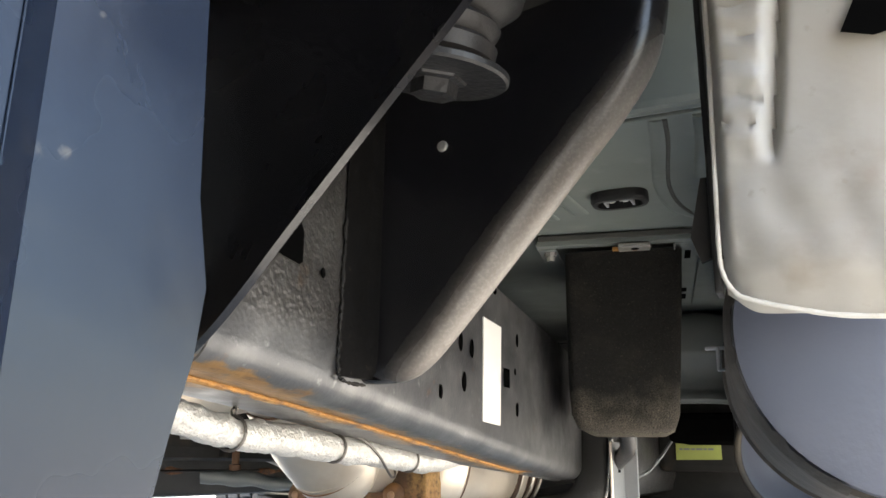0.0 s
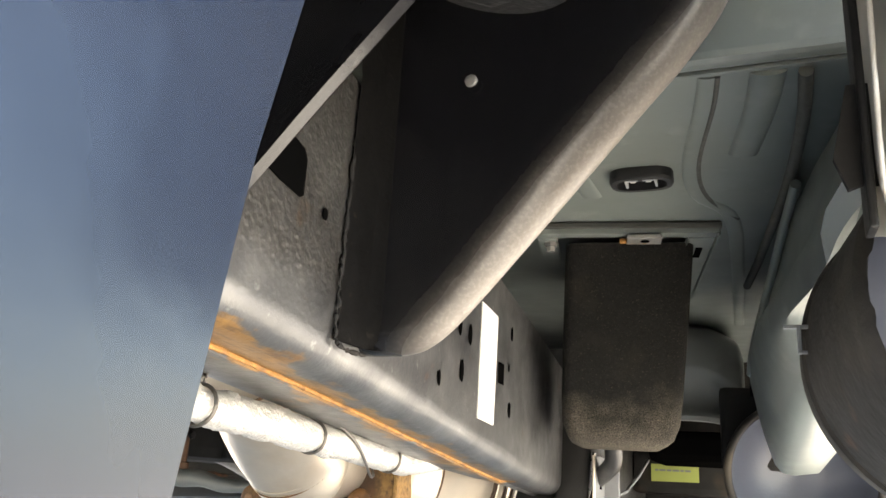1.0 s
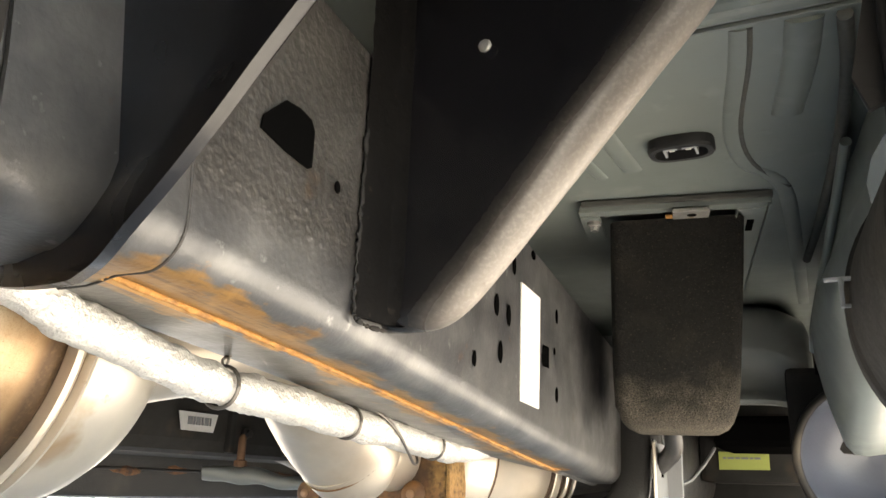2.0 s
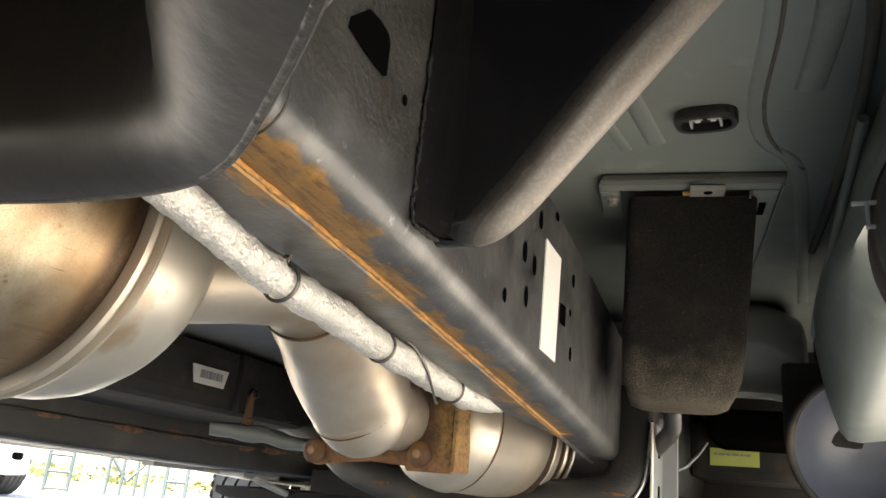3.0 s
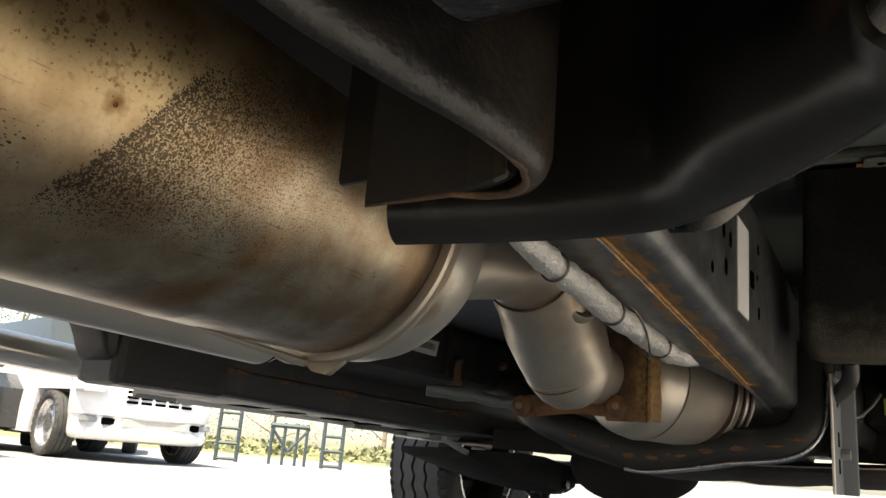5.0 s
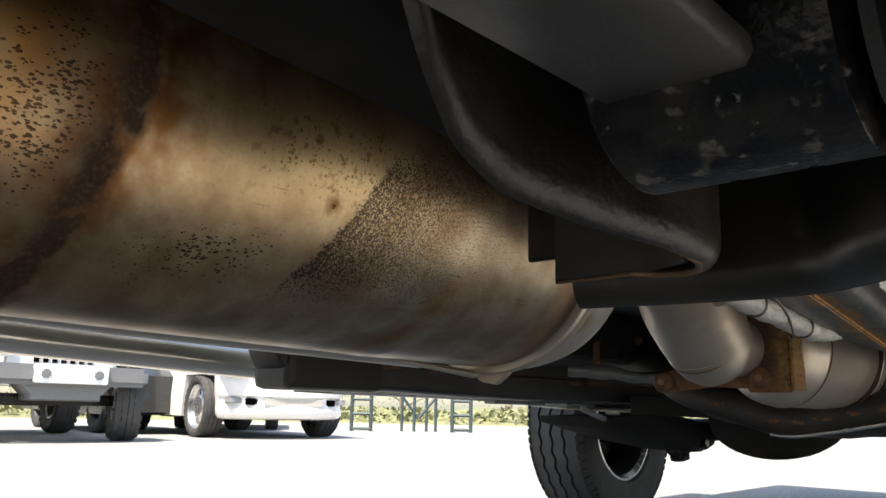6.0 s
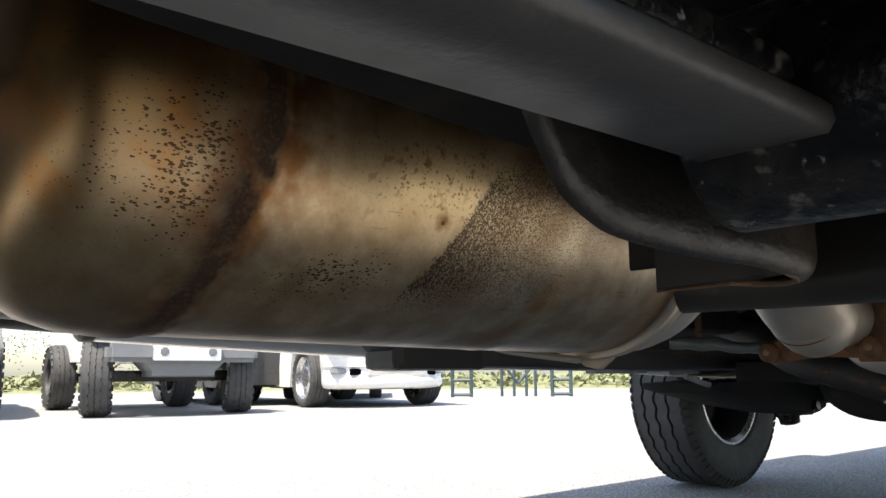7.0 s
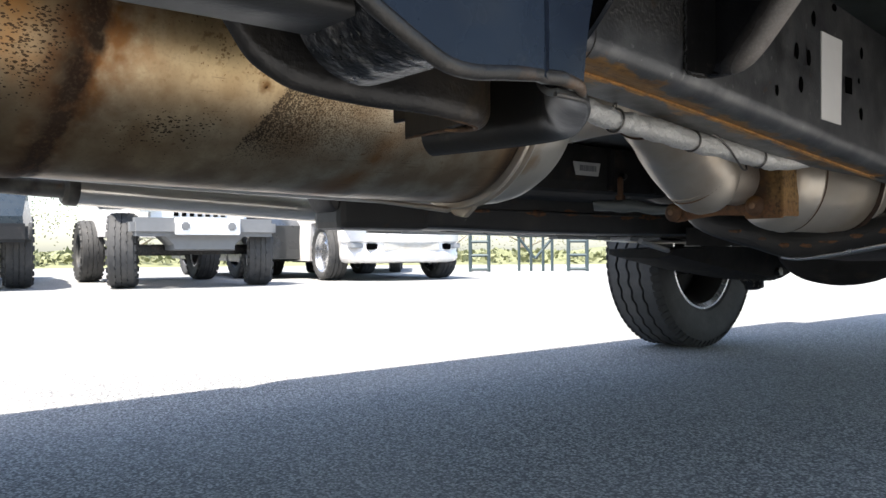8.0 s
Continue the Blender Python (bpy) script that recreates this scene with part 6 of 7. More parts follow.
    smooth(part("arm_bolt", lathe((-1.21, 2.62, 0.312), (1, 0, 0.1), [(-0.02, 0.03), (0.05, 0.03), (0.055, 0.018), (0.075, 0.016)], 8), GREASY, arm), 30)
    smooth(part("brake_hose", tube(curve_through([(-1.10, 1.75, 0.424), (-1.16, 1.95, 0.400), (-1.20, 2.15, 0.378), (-1.22, 2.3, 0.36)], 5), 0.008, 10), GREYSHIELD, arm), 40)


driveline()


def far_side():
    """Sill, chrome step and lower body on the far side."""
    bm = bmesh.new()
    secs = []
    for y, dz in ((0.98, 0.03), (1.05, 0.0), (1.8, -0.004), (2.25, 0.0)):
        secs.append([(-1.34, y, 0.54 + dz), (-1.365, y, 0.48 + dz), (-1.40, y, 0.470 + dz), (-1.44, y, 0.49 + dz), (-1.48, y, 0.60), (-1.48, y, 1.1), (-1.34, y, 1.1)])
    rings(bm, secs)
    r = smooth(part("rocker_panel", bm, FLOORPAN, truck, "pale far sill with pinch flange"), 40)
    part("pinch_flange", box((-1.382, 1.10, 0.443), (-1.377, 1.86, 0.475), 0.001), WHITEPAINT, r, "white pinch flange")
    # pale underside of the sill: a shallow pressed sheet with dark slots and turned edges
    under = bmesh.new()
    rows = []
    for k in range(27):
        y = 1.00 + 0.05 * k
        z = 0.455 - 0.012 * (y - 1.0) + 0.0015 * math.sin(5 * y)
        rows.append([(-1.12, y, z + 0.006), (-1.20, y, z + 0.003), (-1.22, y, z - 0.002), (-1.30, y, z - 0.003), (-1.32, y, z + 0.002), (-1.385, y, z), (-1.395, y, z - 0.008), (-1.40, y, z - 0.008), (-1.40, y, z + 0.010), (-1.12, y, z + 0.014)])
    rings(under, rows)
    us = smooth(part("sill_strip", under, SILLPALE, r, "grubby pale underside of the sill"), 30)
    for k, y in enumerate((1.16, 1.31, 1.47, 1.60, 1.78, 1.95)):
        z = 0.455 - 0.012 * (y - 1.0) - 0.0045
        part("slot", box((-1.29, y, z), (-1.235, y + (0.05 if k % 2 else 0.085), z + 0.003), 0.0), HOLESHADE, us)
    part("sill_bracket", merge(box((-1.34, 1.62, 0.432), (-1.30, 1.80, 0.444), 0.004), box((-1.30, 1.86, 0.428), (-1.22, 2.02, 0.440), 0.004)), GREYSHIELD, r)
    for k, (x0, z0, y0, y1) in enumerate(((-1.30, 0.446, 1.72, 2.30), (-1.36, 0.434, 1.85, 2.50), (-1.24, 0.436, 1.9, 2.35))):
        smooth(part("brake_line", tube(curve_through([(x0, y0, z0 + 0.004), (x0 - 0.02, (y0 + y1) / 2, z0), (x0 - 0.03, y1, z0 - 0.012)], 5), 0.008 - 0.001 * k, 10), (GREYTRIM, OFFWHITE, CHASSIS)[k], r), 50)
    st = smooth(part("side_step", tube(curve_through([(-1.529, 0.31, 0.537), (-1.53, 0.40, 0.533), (-1.535, 0.70, 0.521), (-1.54, 0.95, 0.511), (-1.54, 1.22, 0.503), (-1.53, 1.30, 0.52)], 5), 0.034, 40), CHROME, truck, "polished chrome tubular side step"), 50)
    smooth(part("step_end", lathe((-1.529, 0.318, 0.537), (0, -1, 0.04), [(-0.012, 0.033), (-0.010, 0.037), (0.012, 0.037), (0.02, 0.030)], 28), YOKEGREY, st), 40)
    smooth(part("step_bracket", tube(curve_through([(-1.529, 0.318, 0.537), (-1.527, 0.27, 0.538), (-1.52, 0.20, 0.541), (-1.51, 0.10, 0.546), (-1.49, 0.0, 0.552), (-1.44, -0.1, 0.62)], 5), 0.028, 16, True, 0.75), YOKEGREY, st, "grubby grey step bracket"), 40)


far_side()


def wheel(name, centre, axis, R, W, rim_r, rim_mat, parent, blocks=64, label="", lug=0.004):
    """Tyre with grooved tread, shoulder blocks, and a dished rim. axis points outwards."""
    c, a = Vector(centre), Vector(axis).normalized()
    w = W / 2
    hub = part(name, lathe(c, a, [(-0.05, 0.03), (-0.05, 0.07), (-0.02, 0.08), (0.04, 0.08), (0.05, 0.05), (0.06, 0.03)], 24), GREASY, parent, label)
    smooth(hub, 40)
    prof = [(-w * 0.72, rim_r), (-w * 0.90, rim_r + 0.02), (-w * 1.0, (R + rim_r) / 2), (-w * 0.97, R - 0.035), (-w * 0.86, R - 0.010)]
    gw = 0.0052
    for g in (-0.42, 0.0, 0.42):
        prof += [(w * g - gw, R - 0.002 if abs(g) < 0.4 else R - 0.004), (w * g - gw * 0.7, R - 0.016), (w * g + gw * 0.7, R - 0.016), (w * g + gw, R - 0.002 if abs(g) < 0.4 else R - 0.004)]
    prof += [(w * 0.86, R - 0.010), (w * 0.97, R - 0.035), (w * 1.0, (R + rim_r) / 2), (w * 0.90, rim_r + 0.02), (w * 0.72, rim_r)]
    tb = lathe(c, a, prof, 144, False)
    tb.verts.ensure_lookup_table()
    for i, v in enumerate(tb.verts):
        along = (v.co - c).dot(a)
        if abs(along) < w * 0.62 and (v.co - c - a * along).length > R - 0.0165:
            v.co += a * (0.0036 if (i % 144) // 2 % 2 else -0.0036)
    ty = smooth(part("tyre", tb, RUBBER, hub, "black road tyre with zig-zag grooves"), 35)
    # shoulder blocks
    bm = bmesh.new()
    s = a.cross(Vector((0, 0, 1))).normalized()
    u = s.cross(a)
    for side in (-1, 1):
        for k in range(blocks):
            t = 2 * math.pi * (k + 0.25 * side) / blocks
            dt = 2 * math.pi / blocks * 0.32
            q = []
            for tt in (t - dt, t + dt):
                e = s * math.cos(tt) + u * math.sin(tt)
                for off, rr in ((0.80 if lug < 0.01 else 0.30, R - 0.0055 if lug < 0.01 else R - lug + 0.003), (0.985, R - 0.032 - 1.6 * (lug - 0.004))):
                    for lift in (0.0, lug):
                        q.append(bm.verts.new(c + a * side * w * off + e * (rr + lift) + a * side * lift))
            for f in ((1, 3, 7, 5), (0, 1, 5, 4), (2, 6, 7, 3), (0, 2, 3, 1), (4, 5, 7, 6)):
                bm.faces.new([q[i] for i in f])
    tagged(part("tread", bm, RUBBER, ty), kind="stuff")
    rm = smooth(part("rim", lathe(c, a, [(-w * 0.80, rim_r + 0.010), (-w * 0.84, rim_r + 0.002), (-w * 0.70, rim_r - 0.012), (-w * 0.2, rim_r - 0.035), (w * 0.35, rim_r - 0.035), (w * 0.45, rim_r * 0.55), (w * 0.6, rim_r * 0.45), (w * 0.62, 0.0)], 64, False), rim_mat, hub, "wheel rim"), 35)
    smooth(part("rim_lip", lathe(c, a, [(w * 0.70, rim_r - 0.012), (w * 0.86, rim_r + 0.004), (w * 0.80, rim_r + 0.012), (w * 0.35, rim_r - 0.034)], 64, False), rim_mat, hub), 35)
    smooth(part("rim_lip", lathe(c, a, [(-w * 0.80, rim_r + 0.012), (-w * 0.845, rim_r + 0.010), (-w * 0.85, rim_r + 0.001), (-w * 0.72, rim_r - 0.012)], 64, False), ALLOY, hub), 35)
    return hub


wheel("front_wheel", (-1.625, 2.730, 0.377), (-1, -0.02, 0.0), 0.378, 0.24, 0.21, CHASSIS, truck, 72, "front wheel with a grooved road tyre")


# three unseen wheels, added to complete the truck and block light
for wx, wy, wa in ((0.42, 2.745, 1), (-1.58, -0.95, -1), (0.40, -0.95, 1)):
    wheel("wheel", (wx, wy, 0.377), (wa, 0, 0), 0.378, 0.24, 0.21, RIMGREY, truck, 48, "wheel with a grooved road tyre")


def underbody_close():
    """Plain, mostly unseen panels that close the body above and ahead and block light."""
    body = part("body_shell", merge(box((-1.60, 3.3, 0.62), (0.42, 4.6, 1.10), 0.05), box((-1.60, 0.16, 0.92), (0.30, 3.3, 1.75), 0.05), box((-1.60, -2.2, 0.88), (0.30, 0.10, 1.64), 0.03)), WHITEPAINT, truck, "pale painted truck body")
    # unseen dark panels, added against light from above and behind
    part("underside_panel", box((-1.5, -2.1, 0.86), (0.24, 0.355, 0.875), 0.002), DULLBLACK, truck, "plain dark underside between bed and cab")
    part("rear_panel", box((-1.5, -1.95, 0.40), (0.35, -1.90, 0.80), 0.01), DULLBLACK, truck, "plain dark panel closing the rear")
    # bed floor set low to keep light off the muffler's top
    part("bed_floor", box((-1.5, -2.1, 0.712), (-0.20, 0.20, 0.74), 0.002), CHASSIS, truck, "dark underside of the load bed")
    # bed sides, cab skin and sill boxes out of view, added to block light
    part("bed_side", box((-1.60, -2.2, 0.70), (-1.555, 0.10, 1.15), 0.01), WHITEPAINT, body)
    part("bed_side", box((0.385, -2.2, 0.62), (0.43, -0.20, 1.15), 0.01), WHITEPAINT, body)
    part("cab_side", box((0.405, 0.37, 0.765), (0.43, 3.3, 1.15), 0.01), WHITEPAINT, body)
    part("outer_sill", merge(box((0.262, 0.43, 0.585), (0.402, 3.2, 0.763), 0.02), box((0.205, 0.66, 0.625), (0.260, 3.2, 0.770), 0.008)), DULLBLACK, body, "dull black outer sill of the cab")
    # unseen dark sheets that darken reflections in the hanger's outer plate
    part("cab_side_liner", box((0.396, 0.37, 0.765), (0.403, 3.3, 1.15), 0.002), PLASTIC, body, "dark inner side of the cab skin")
    part("bed_liner", box((0.375, -2.2, 0.61), (0.383, 0.10, 1.15), 0.002), PLASTIC, body, "dark liner of the bed side")
    # plain dark masses added to fill the dark space ahead
    smooth(part("transmission", merge(box((-0.76, 1.48, 0.452), (-0.10, 2.35, 0.74), 0.04), box((-0.62, 1.60, 0.43), (-0.25, 2.1, 0.50), 0.02)), CHASSIS, truck, "dark transmission housing"), 30)
    # engine bay mass and duct ahead of the floor
    bm = bmesh.new()
    secs = []
    for p in curve_through([(-0.045, 0.0, 0), (0.015, 0.0, 0), (0.048, -0.005, 0), (0.078, -0.020, 0), (0.096, -0.034, 0), (0.104, -0.060, 0)], 5):
        d, low = p.y, 0.30 * p.y
        prof = [(1.62, 0.790 + d), (1.50, 0.776 + d), (1.462, 0.762 + d), (1.447, 0.735 + d), (1.440, 0.700 + d), (1.441, 0.693 + d), (1.449, 0.686 + d), (1.455, 0.665 + 0.6 * d), (1.457, 0.640 + low), (1.452, 0.632 + low), (1.444, 0.627 + low), (1.442, 0.619 + low), (1.447, 0.613 + low), (1.470, 0.613 + low), (1.62, 0.640 + low)]
        secs.append([(p.x, y, z) for y, z in prof])
    rings(bm, secs)
    wh = smooth(part("wheel_housing", bm, HOUSINGSHADE, truck, "grey stepped wheel housing panel"), 50)
    # black block added for the shade under the housing
    part("dark_opening", box((-0.05, 1.50, 0.55), (0.105, 1.70, 0.60), 0.012), HOLESHADE, wh, "dark opening under the panel")
    part("dark_liner", merge(box((-0.20, 1.9, 0.44), (0.35, 2.0, 0.80), 0.02), box((-0.10, 1.688, 0.500), (0.11, 1.90, 0.60), 0.012)), DULLBLACK, truck, "black liner behind the wheel")
    yl = part("yellow_label", slab([(-0.065, 1.686, 0.553), (0.019, 1.686, 0.551), (0.019, 1.686, 0.523), (-0.065, 1.686, 0.522)], (0, -0.002, 0)), YELLOW, truck, "yellow label with dark bars")
    for k, (x, wd) in enumerate(((-0.058, 0.006), (-0.050, 0.011), (-0.037, 0.008), (-0.027, 0.012), (-0.013, 0.006), (-0.005, 0.010))):
        part("bar", slab([(x, 1.685, 0.5440), (x + wd, 1.685, 0.5440), (x + wd, 1.685, 0.5405), (x, 1.685, 0.5405)], (0, -0.0030, 0)), GREYTRIM, yl)
    smooth(part("support_strut", tube(curve_through([(-0.065, 1.22, 0.56), (-0.07, 1.25, 0.535), (-0.09, 1.29, 0.52), (-0.11, 1.33, 0.51)], 5), 0.012, 12), LEAF, truck, "dark steel strut"), 50)
    smooth(part("thin_cable", tube([(-0.115, 1.36, 0.475), (-0.08, 1.46, 0.50), (-0.072, 1.56, 0.528), (-0.066, 1.64, 0.556)], 0.003, 8), GREYTRIM, truck), 50)


underbody_close()


# ---- the car park beyond ----


def far_car(name, label, front_mid, facing, spec):
    """A car that faces us. Built along its own axes: f ahead, s to its left; z up."""
    f = Vector((facing[0], facing[1], 0)).normalized()
    s = Vector((-f.y, f.x, 0))
    o = Vector((front_mid[0], front_mid[1], 0))
    car = thing(name, o, label, "car")

    def P(a, b, z):
        return o + f * a + s * b + Vector((0, 0, z))

    def skin(rows, material, pname, plabel=""):
        """rows: (ahead, half width low, half width high, z low, z high)"""
        bm = bmesh.new()
        rings(bm, [[P(a, -w0, z0), P(a, -w0 * 1.01, (z0 * 2 + z1) / 3), P(a, -w1, z1), P(a, w1, z1), P(a, w0 * 1.01, (z0 * 2 + z1) / 3), P(a, w0, z0)] for a, w0, w1, z0, z1 in rows])
        return smooth(part(pname, bm, material, car, plabel), 35)

    def bit(a0, a1, b0, b1, z0, z1, material, pname, bev=0.01, plabel="", parent=None):
        bm = box((0, 0, 0), (1, 1, 1), 0)
        for v in bm.verts:
            v.co = P(a0 + (a1 - a0) * v.co.x, b0 + (b1 - b0) * v.co.y, z0 + (z1 - z0) * v.co.z)
        if bev:
            bmesh.ops.bevel(bm, geom=bm.edges[:], offset=bev, segments=2, affect="EDGES")
        return part(pname, bm, material, parent or car, plabel)

    track, base, R, W, rim = spec["track"], spec["base"], spec["R"], spec["W"], spec["rim"]
    for a in (0, -base):
        for sd in (-1, 1):
            c = P(a, sd * track / 2, R)
            fw = Vector((*spec.get("steer", facing), 0)).normalized() if a == 0 else f
            wheel("wheel", c, Vector((-fw.y, fw.x, 0)) * sd, R, W, rim, spec["rim_mat"], car, 24, "wheel with a coarse mud tyre" if "lug" in spec else "wheel", spec.get("lug", 0.004))
    return car, skin, bit, P


def off_roader():
    car, skin, bit, P = far_car("off_roader", "white off-road vehicle with grey steel bumper and big mud tyres", (-8.93, 3.56), (0.994, -0.117), dict(lug=0.016, steer=(0.935, -0.355), track=1.58, base=2.42, R=0.43, W=0.29, rim=0.22, rim_mat=RIMGREY))
    skin([(0.30, 0.55, 0.55, 0.80, 1.15), (0.0, 0.56, 0.58, 0.75, 1.20), (-0.9, 0.70, 0.70, 0.62, 1.22), (-3.2, 0.76, 0.74, 0.62, 1.25), (-3.6, 0.74, 0.72, 0.65, 1.25)], WHITEPAINT, "body", "white body")
    skin([(-0.95, 0.70, 0.62, 1.20, 1.25), (-1.3, 0.72, 0.62, 1.2, 1.85), (-3.5, 0.72, 0.66, 1.2, 1.88)], GLASSDARK, "cabin")
    b = bit(0.38, 0.60, -0.82, 0.82, 0.585, 0.79, GREYTRIM, "bumper", 0.05, "grey bumper")
    bit(0.55, 0.66, -0.36, 0.36, 0.60, 0.79, WHITEPAINT, "plate_panel", 0.01, "white centre panel", b)
    for sd in (-1, 1):
        bit(0.652, 0.672, sd * 0.26 - 0.045, sd * 0.26 + 0.045, 0.65, 0.74, GREYTRIM, "fog_lamp", 0.018, "", b)
        bit(0.24, 0.34, sd * 0.58 - 0.10, sd * 0.58 + 0.10, 0.86, 1.06, LENS, "headlamp", 0.02)
        bit(-0.55, 0.35, sd * 0.84 - 0.14, sd * 0.84 + 0.14, 0.92, 0.98, GREYTRIM, "fender", 0.02, "black flared fender")
    for k in range(7):
        bit(0.30, 0.315, -0.30 + k * 0.09, -0.25 + k * 0.09, 0.82, 1.08, HOLESHADE, "grille_slot", 0.0)
    skin([(0.50, 0.34, 0.46, 0.44, 0.60), (0.44, 0.36, 0.48, 0.425, 0.60), (0.05, 0.34, 0.46, 0.43, 0.60)], GREYTRIM, "skid_plate", "dirty grey skid plate")
    bit(-0.06, 0.06, -0.70, 0.70, 0.38, 0.50, GREASY, "axle", 0.03)
    bit(-1.6, -1.5, -0.25, 0.0, 0.40, 0.46, REDPLASTIC, "red_shock", 0.01)
    bit(-2.96, -2.84, -0.70, 0.70, 0.36, 0.48, GREASY, "axle", 0.03)


def suv():
    car, skin, bit, P = far_car("suv", "pearl white sport utility vehicle with chrome wheels", (-9.32, 6.63), (0.98, -0.19), dict(track=1.73, base=2.95, R=0.40, W=0.285, rim=0.28, rim_mat=ALLOY))
    bm = bmesh.new()
    levels = [(0.245, 0.80, 0.80), (0.265, 0.86, 0.90), (0.31, 0.885, 0.935), (0.37, 0.89, 0.935), (0.40, 0.89, 0.905), (0.52, 0.90, 0.895), (0.545, 0.91, 0.925), (0.68, 0.92, 0.93), (0.86, 0.93, 0.88), (1.0, 0.94, 0.74), (1.08, 0.92, 0.55)]
    rings(bm, [[P(af - 0.36 * abs(k / 10) ** 3.2, w * k / 10, z) for k in range(-10, 11)] + [P(0.44, w, z), P(0.44, -w, z)] for z, w, af in levels])
    smooth(part("front_bumper", bm, PEARL, car, "pearl white rounded bumper"), 40)
    skin([(0.42, 0.90, 0.90, 0.82, 1.12), (-0.42, 1.0, 0.96, 0.82, 1.15), (-0.5, 1.0, 0.98, 0.27, 1.2), (-3.3, 1.0, 0.98, 0.28, 1.2), (-3.9, 0.95, 0.95, 0.5, 1.2)], PEARL, "body", "pearl white body")
    skin([(-0.5, 0.9, 0.8, 1.15, 1.2), (-1.2, 0.92, 0.74, 1.15, 1.85), (-3.8, 0.92, 0.76, 1.15, 1.85)], GLASSDARK, "cabin")
    for sd in (-1, 1):
        bit(0.70, 0.845, sd * 0.56 - 0.075, sd * 0.56 + 0.075, 0.43, 0.515, HOLESHADE, "air_duct", 0.01)
        bit(0.55, 0.755, sd * 0.75 - 0.09, sd * 0.75 + 0.09, 0.45, 0.52, GREYSHIELD, "fog_lamp", 0.01)
        bit(0.55, 0.86, sd * 0.80 - 0.14, sd * 0.80 + 0.14, 0.80, 0.98, LENS, "headlamp", 0.02)
    bit(0.86, 0.902, -0.42, 0.42, 0.42, 0.515, OFFWHITE, "lower_grille", 0.005)
    for r in range(3):
        for k in range(5):
            bit(0.90, 0.925, -0.42 + 0.18 * k, -0.28 + 0.18 * k, 0.70 + 0.06 * r, 0.735 + 0.06 * r, HOLESHADE, "grille_opening", 0.0)
    bit(-2.0, 0.2, -0.8, 0.8, 0.24, 0.27, PLASTIC, "underside", 0.01)


def simple_cars():
    car, skin, bit, P = far_car("pickup", "dark teal pickup with black tyres", (-10.1, 1.02), (0.985, -0.17), dict(lug=0.016, track=1.75, base=3.6, R=0.43, W=0.29, rim=0.22, rim_mat=RIMGREY))
    skin([(0.85, 0.9, 0.9, 0.60, 0.80), (0.5, 1.0, 0.95, 0.55, 1.1), (-0.6, 1.0, 0.98, 0.62, 1.2), (-4.6, 1.0, 0.98, 0.62, 1.2)], TEALPAINT, "body", "dark teal body")
    skin([(-0.6, 0.9, 0.8, 1.15, 1.2), (-1.3, 0.9, 0.75, 1.15, 1.85), (-2.9, 0.9, 0.75, 1.15, 1.85)], GLASSDARK, "cabin")
    bit(0.82, 0.95, -0.95, 0.95, 0.52, 0.72, PLASTIC, "bumper", 0.03, "dark bumper")
    car, skin, bit, P = far_car("grey_car", "grey car parked behind the off-road vehicle", (-11.2, 6.05), (0.99, -0.10), dict(track=1.55, base=2.7, R=0.38, W=0.26, rim=0.2, rim_mat=RIMGREY))
    skin([(0.8, 0.80, 0.80, 0.30, 0.8), (0.4, 0.90, 0.88, 0.26, 1.0), (-3.6, 0.90, 0.88, 0.30, 1.1)], GREYPAINT, "body", "grey body")
    skin([(-0.6, 0.84, 0.72, 1.0, 1.05), (-1.3, 0.84, 0.64, 1.0, 1.6), (-3.4, 0.84, 0.66, 1.0, 1.6)], GLASSDARK, "cabin")
    car, skin, bit, P = far_car("sedan", "silver blue car parked behind", (-12.9, 8.4), (0.80, -0.60), dict(track=1.6, base=2.8, R=0.34, W=0.23, rim=0.2, rim_mat=ALLOY))
    skin([(0.85, 0.8, 0.8, 0.3, 0.62), (0.4, 0.92, 0.9, 0.22, 0.85), (-3.5, 0.92, 0.9, 0.25, 0.95)], SILVERPAINT, "body", "silver blue body")
    skin([(-0.5, 0.8, 0.7, 0.9, 0.95), (-1.2, 0.82, 0.62, 0.9, 1.42), (-3.0, 0.82, 0.62, 0.9, 1.42)], GLASSDARK, "cabin")


off_roader()
suv()
simple_cars()


def bar_between(a, b, w=0.03):
    return tube([a, b], w / 2 * 1.5, 6)


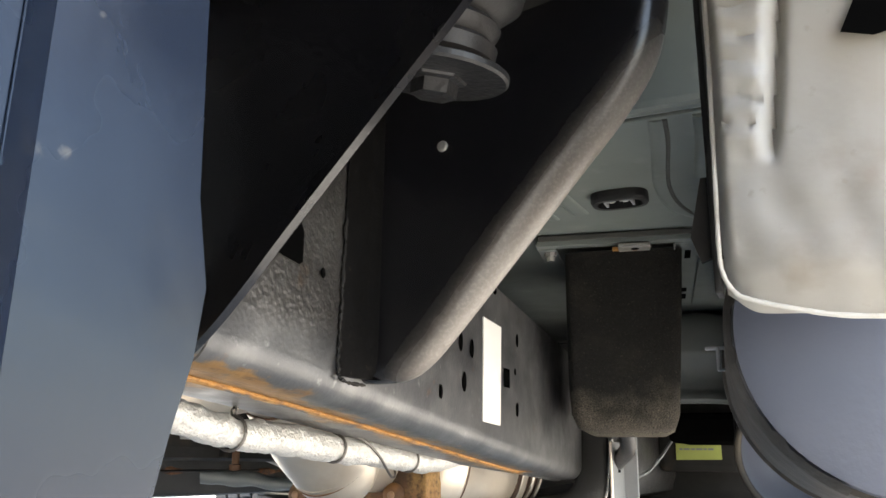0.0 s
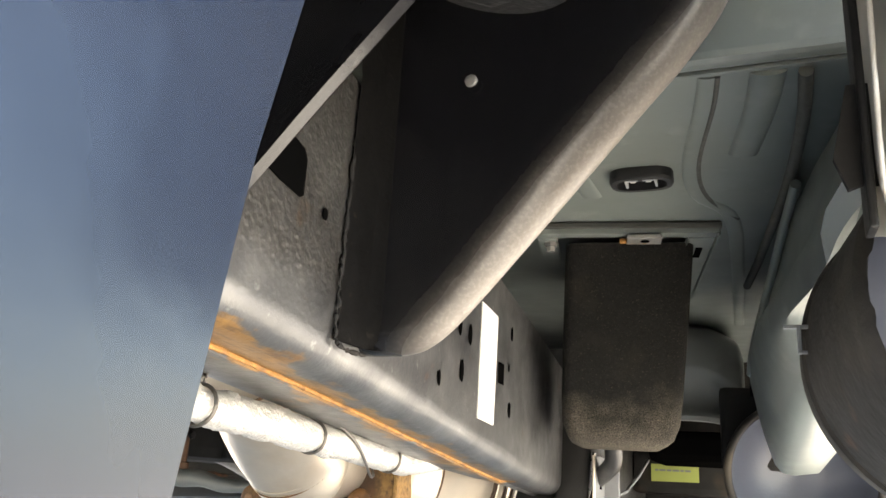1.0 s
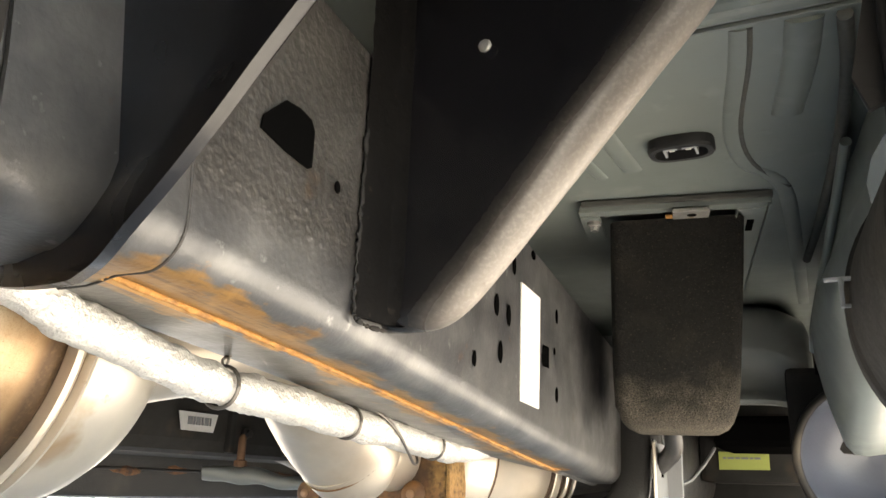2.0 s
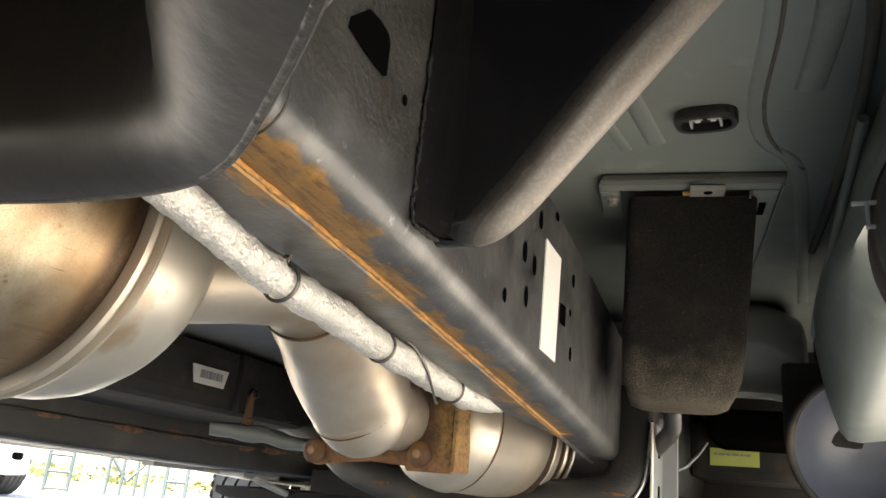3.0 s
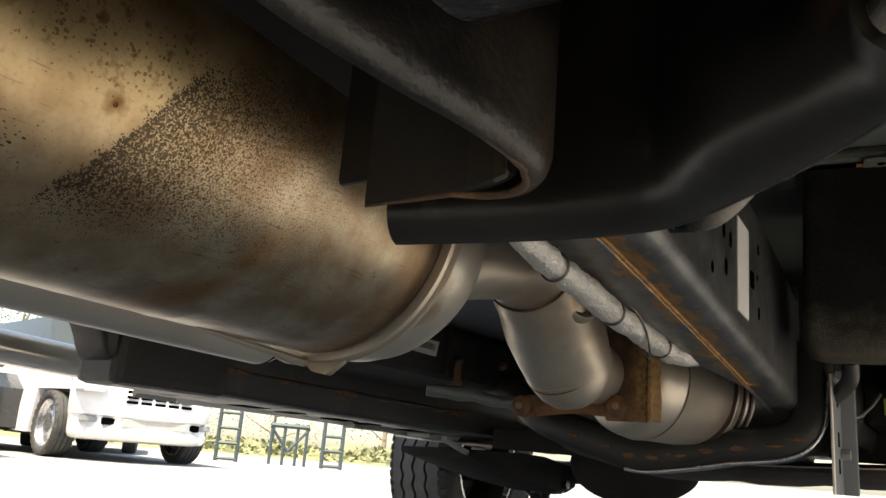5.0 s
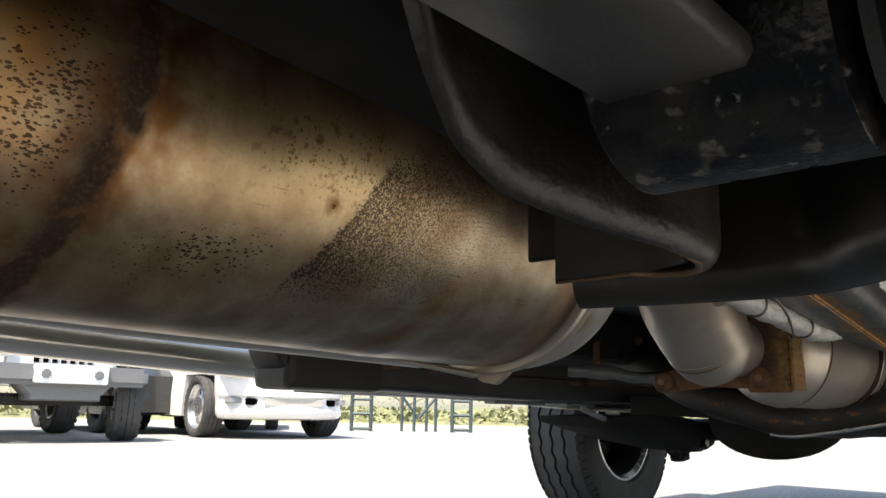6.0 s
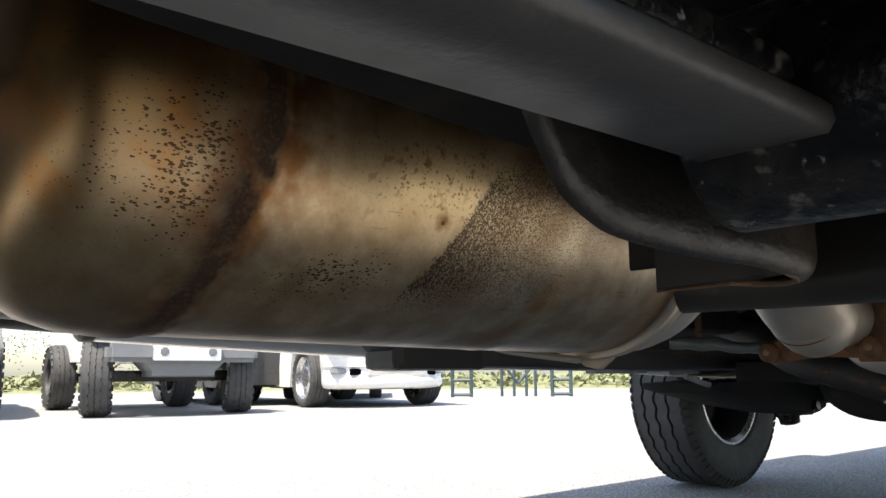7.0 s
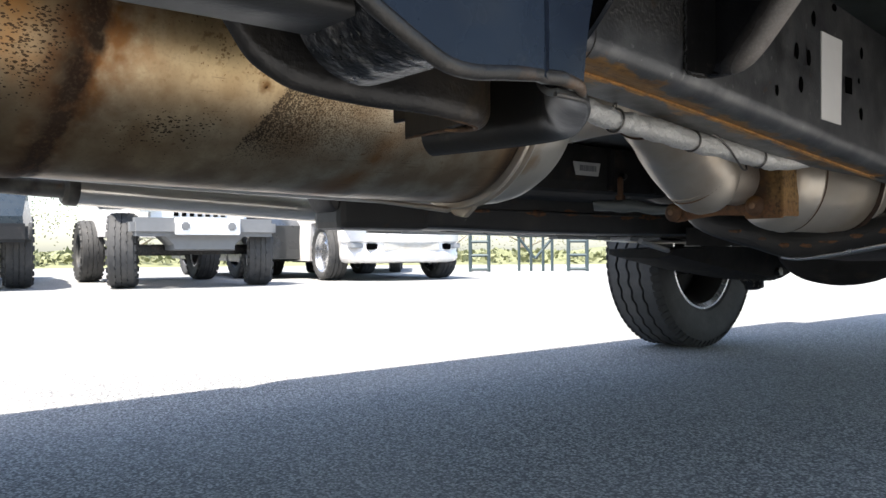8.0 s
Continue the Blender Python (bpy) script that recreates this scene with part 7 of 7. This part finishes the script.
def racks():
    """Steel trestles with ladder ends and a braced bench."""
    o = Vector((-11.45, 10.15, 0))
    s = Vector((0.63, 0.77, 0)).normalized()
    b = Vector((-0.77, 0.63, 0))

    def ladder(off, h, label):
        t = thing("steel_ladder", o + s * off, label, "ladder", "ladders of the rack")
        for k in (0, 0.36):
            part("stile", bar_between(o + s * (off + k), o + s * (off + k) + Vector((0, 0, h)), 0.05), RACKPAINT, t)
        z = 0.05
        while z < h:
            part("rung", bar_between(o + s * off + Vector((0, 0, z)), o + s * (off + 0.36) + Vector((0, 0, z)), 0.045), RACKPAINT, t)
            z += 0.27
    ladder(0.0, 1.1, "grey steel ladder standing on asphalt")
    ladder(1.92, 1.1, "grey steel ladder standing at the bench end")
    t = thing("steel_bench", o + s * 1.1 + b * 0.3, "grey steel bench frame with V braces", "bench")
    for k in (0.98, 1.22, 1.46, 1.64):
        q = o + s * k + b * 0.3
        part("leg", bar_between(q, q + Vector((0, 0, 0.78)), 0.04), RACKPAINT, t)
    q0, q1, qm = o + s * 0.95 + b * 0.3, o + s * 1.68 + b * 0.3, o + s * 1.30 + b * 0.3
    part("top_rail", bar_between(q0 + Vector((0, 0, 0.72)), q1 + Vector((0, 0, 0.72)), 0.07), RACKPAINT, t)
    part("brace", bar_between(q0 + Vector((0, 0, 0.70)), qm + Vector((0, 0, 0.25)), 0.04), RACKPAINT, t)
    part("brace", bar_between(q1 + Vector((0, 0, 0.70)), qm + Vector((0, 0, 0.25)), 0.04), RACKPAINT, t)


racks()


def trees():
    rnd = random.Random(11)

    def tree(h, spread, seed):
        r = random.Random(seed)
        t = thing("tree", (0, 0, 0), "young tree with thin yellow-green spring leaves", "tree", "trees beyond the car park")
        bms = [tube([(0, 0, 0), (0.05, 0.02, h * 0.4), (0.0, 0.06, h * 0.9)], [0.12, 0.08, 0.02], 8)]
        tips = []
        for k in range(9):
            a, z = r.uniform(0, 6.28), h * r.uniform(0.15, 0.75)
            e = Vector((math.cos(a) * spread * r.uniform(0.5, 1), math.sin(a) * spread * r.uniform(0.5, 1), z + h * r.uniform(0.1, 0.25)))
            bms.append(tube([(0.03, 0.02, z), tuple(e * 0.5 + Vector((0, 0, z * 0.5))), tuple(e)], [0.05, 0.03, 0.01], 6))
            tips.append(e)
        part("trunk", merge(*bms), BARK, t)
        bm = bmesh.new()
        for e in tips:
            for k in range(170):
                c = e + Vector((r.gauss(0, spread * 0.32), r.gauss(0, spread * 0.32), r.gauss(0, h * 0.13)))
                if c.z < 0.2:
                    continue
                d1 = Vector((r.uniform(-1, 1), r.uniform(-1, 1), r.uniform(-1, 1))).normalized() * 0.055
                d2 = d1.cross(Vector((r.uniform(-1, 1), r.uniform(-1, 1), r.uniform(-1, 1)))).normalized() * 0.03
                bm.faces.new([bm.verts.new(c + d1), bm.verts.new(c + d2), bm.verts.new(c - d1), bm.verts.new(c - d2)])
        part("crown", bm, FOLIAGE, t)
        return t
    a, b = tree(5.0, 1.8, 1), tree(3.6, 2.0, 2)
    a.location, b.location = (-26, 14, 0), (-24, 17, 0)
    for k in range(9):
        ang = radians(30 + 7.2 * k + rnd.uniform(-2, 2))
        D = rnd.uniform(26, 36)
        copy_thing(a if k % 2 else b, pose(-D * math.sin(ang), D * math.cos(ang), 0, 0, 0, rnd.uniform(0, 360)) @ Matrix.Scale(rnd.uniform(0.7, 1.2), 4))
    # rough verge: small leaves in uneven clumps
    bm = bmesh.new()
    bank = []
    for k in range(165):
        ang = radians(18 + 0.5 * k)
        row = []
        for D, h in ((23.5, 0.0), (24.5, 0.10), (26, 0.22), (29, 0.34), (34, 0.45)):
            hh = h * (1.0 + 0.5 * noise.noise(Vector((ang * 14, D * 0.5, 0))))
            row.append(Vector((-D * math.sin(ang), D * math.cos(ang), hh)))
        bank.append(row)
    rings(bm, bank, False)
    for k in range(900):
        ang = radians(rnd.uniform(18, 100))
        D = rnd.uniform(24, 31)
        p = Vector((-D * math.sin(ang), D * math.cos(ang), 0))
        h = rnd.uniform(0.2, 0.75) * (0.7 + 0.5 * noise.noise(Vector((ang * 9, 0, 2))))
        for _ in range(16):
            c = p + Vector((rnd.gauss(0, 0.28), rnd.gauss(0, 0.28), h * rnd.random() ** 0.8))
            d1 = Vector((rnd.uniform(-1, 1), rnd.uniform(-1, 1), rnd.uniform(-0.4, 1.2))).normalized() * rnd.uniform(0.08, 0.18)
            d2 = d1.cross(Vector((rnd.uniform(-1, 1), rnd.uniform(-1, 1), rnd.uniform(-1, 1)))).normalized() * 0.07
            bm.faces.new([bm.verts.new(c + d1), bm.verts.new(c + d2), bm.verts.new(c - d1), bm.verts.new(c - d2)])
    v = part("verge_grass", bm, GRASSMAT, None)
    tagged(v, "pale yellow-green scrub along the car park", "scrub", kind="stuff")


trees()
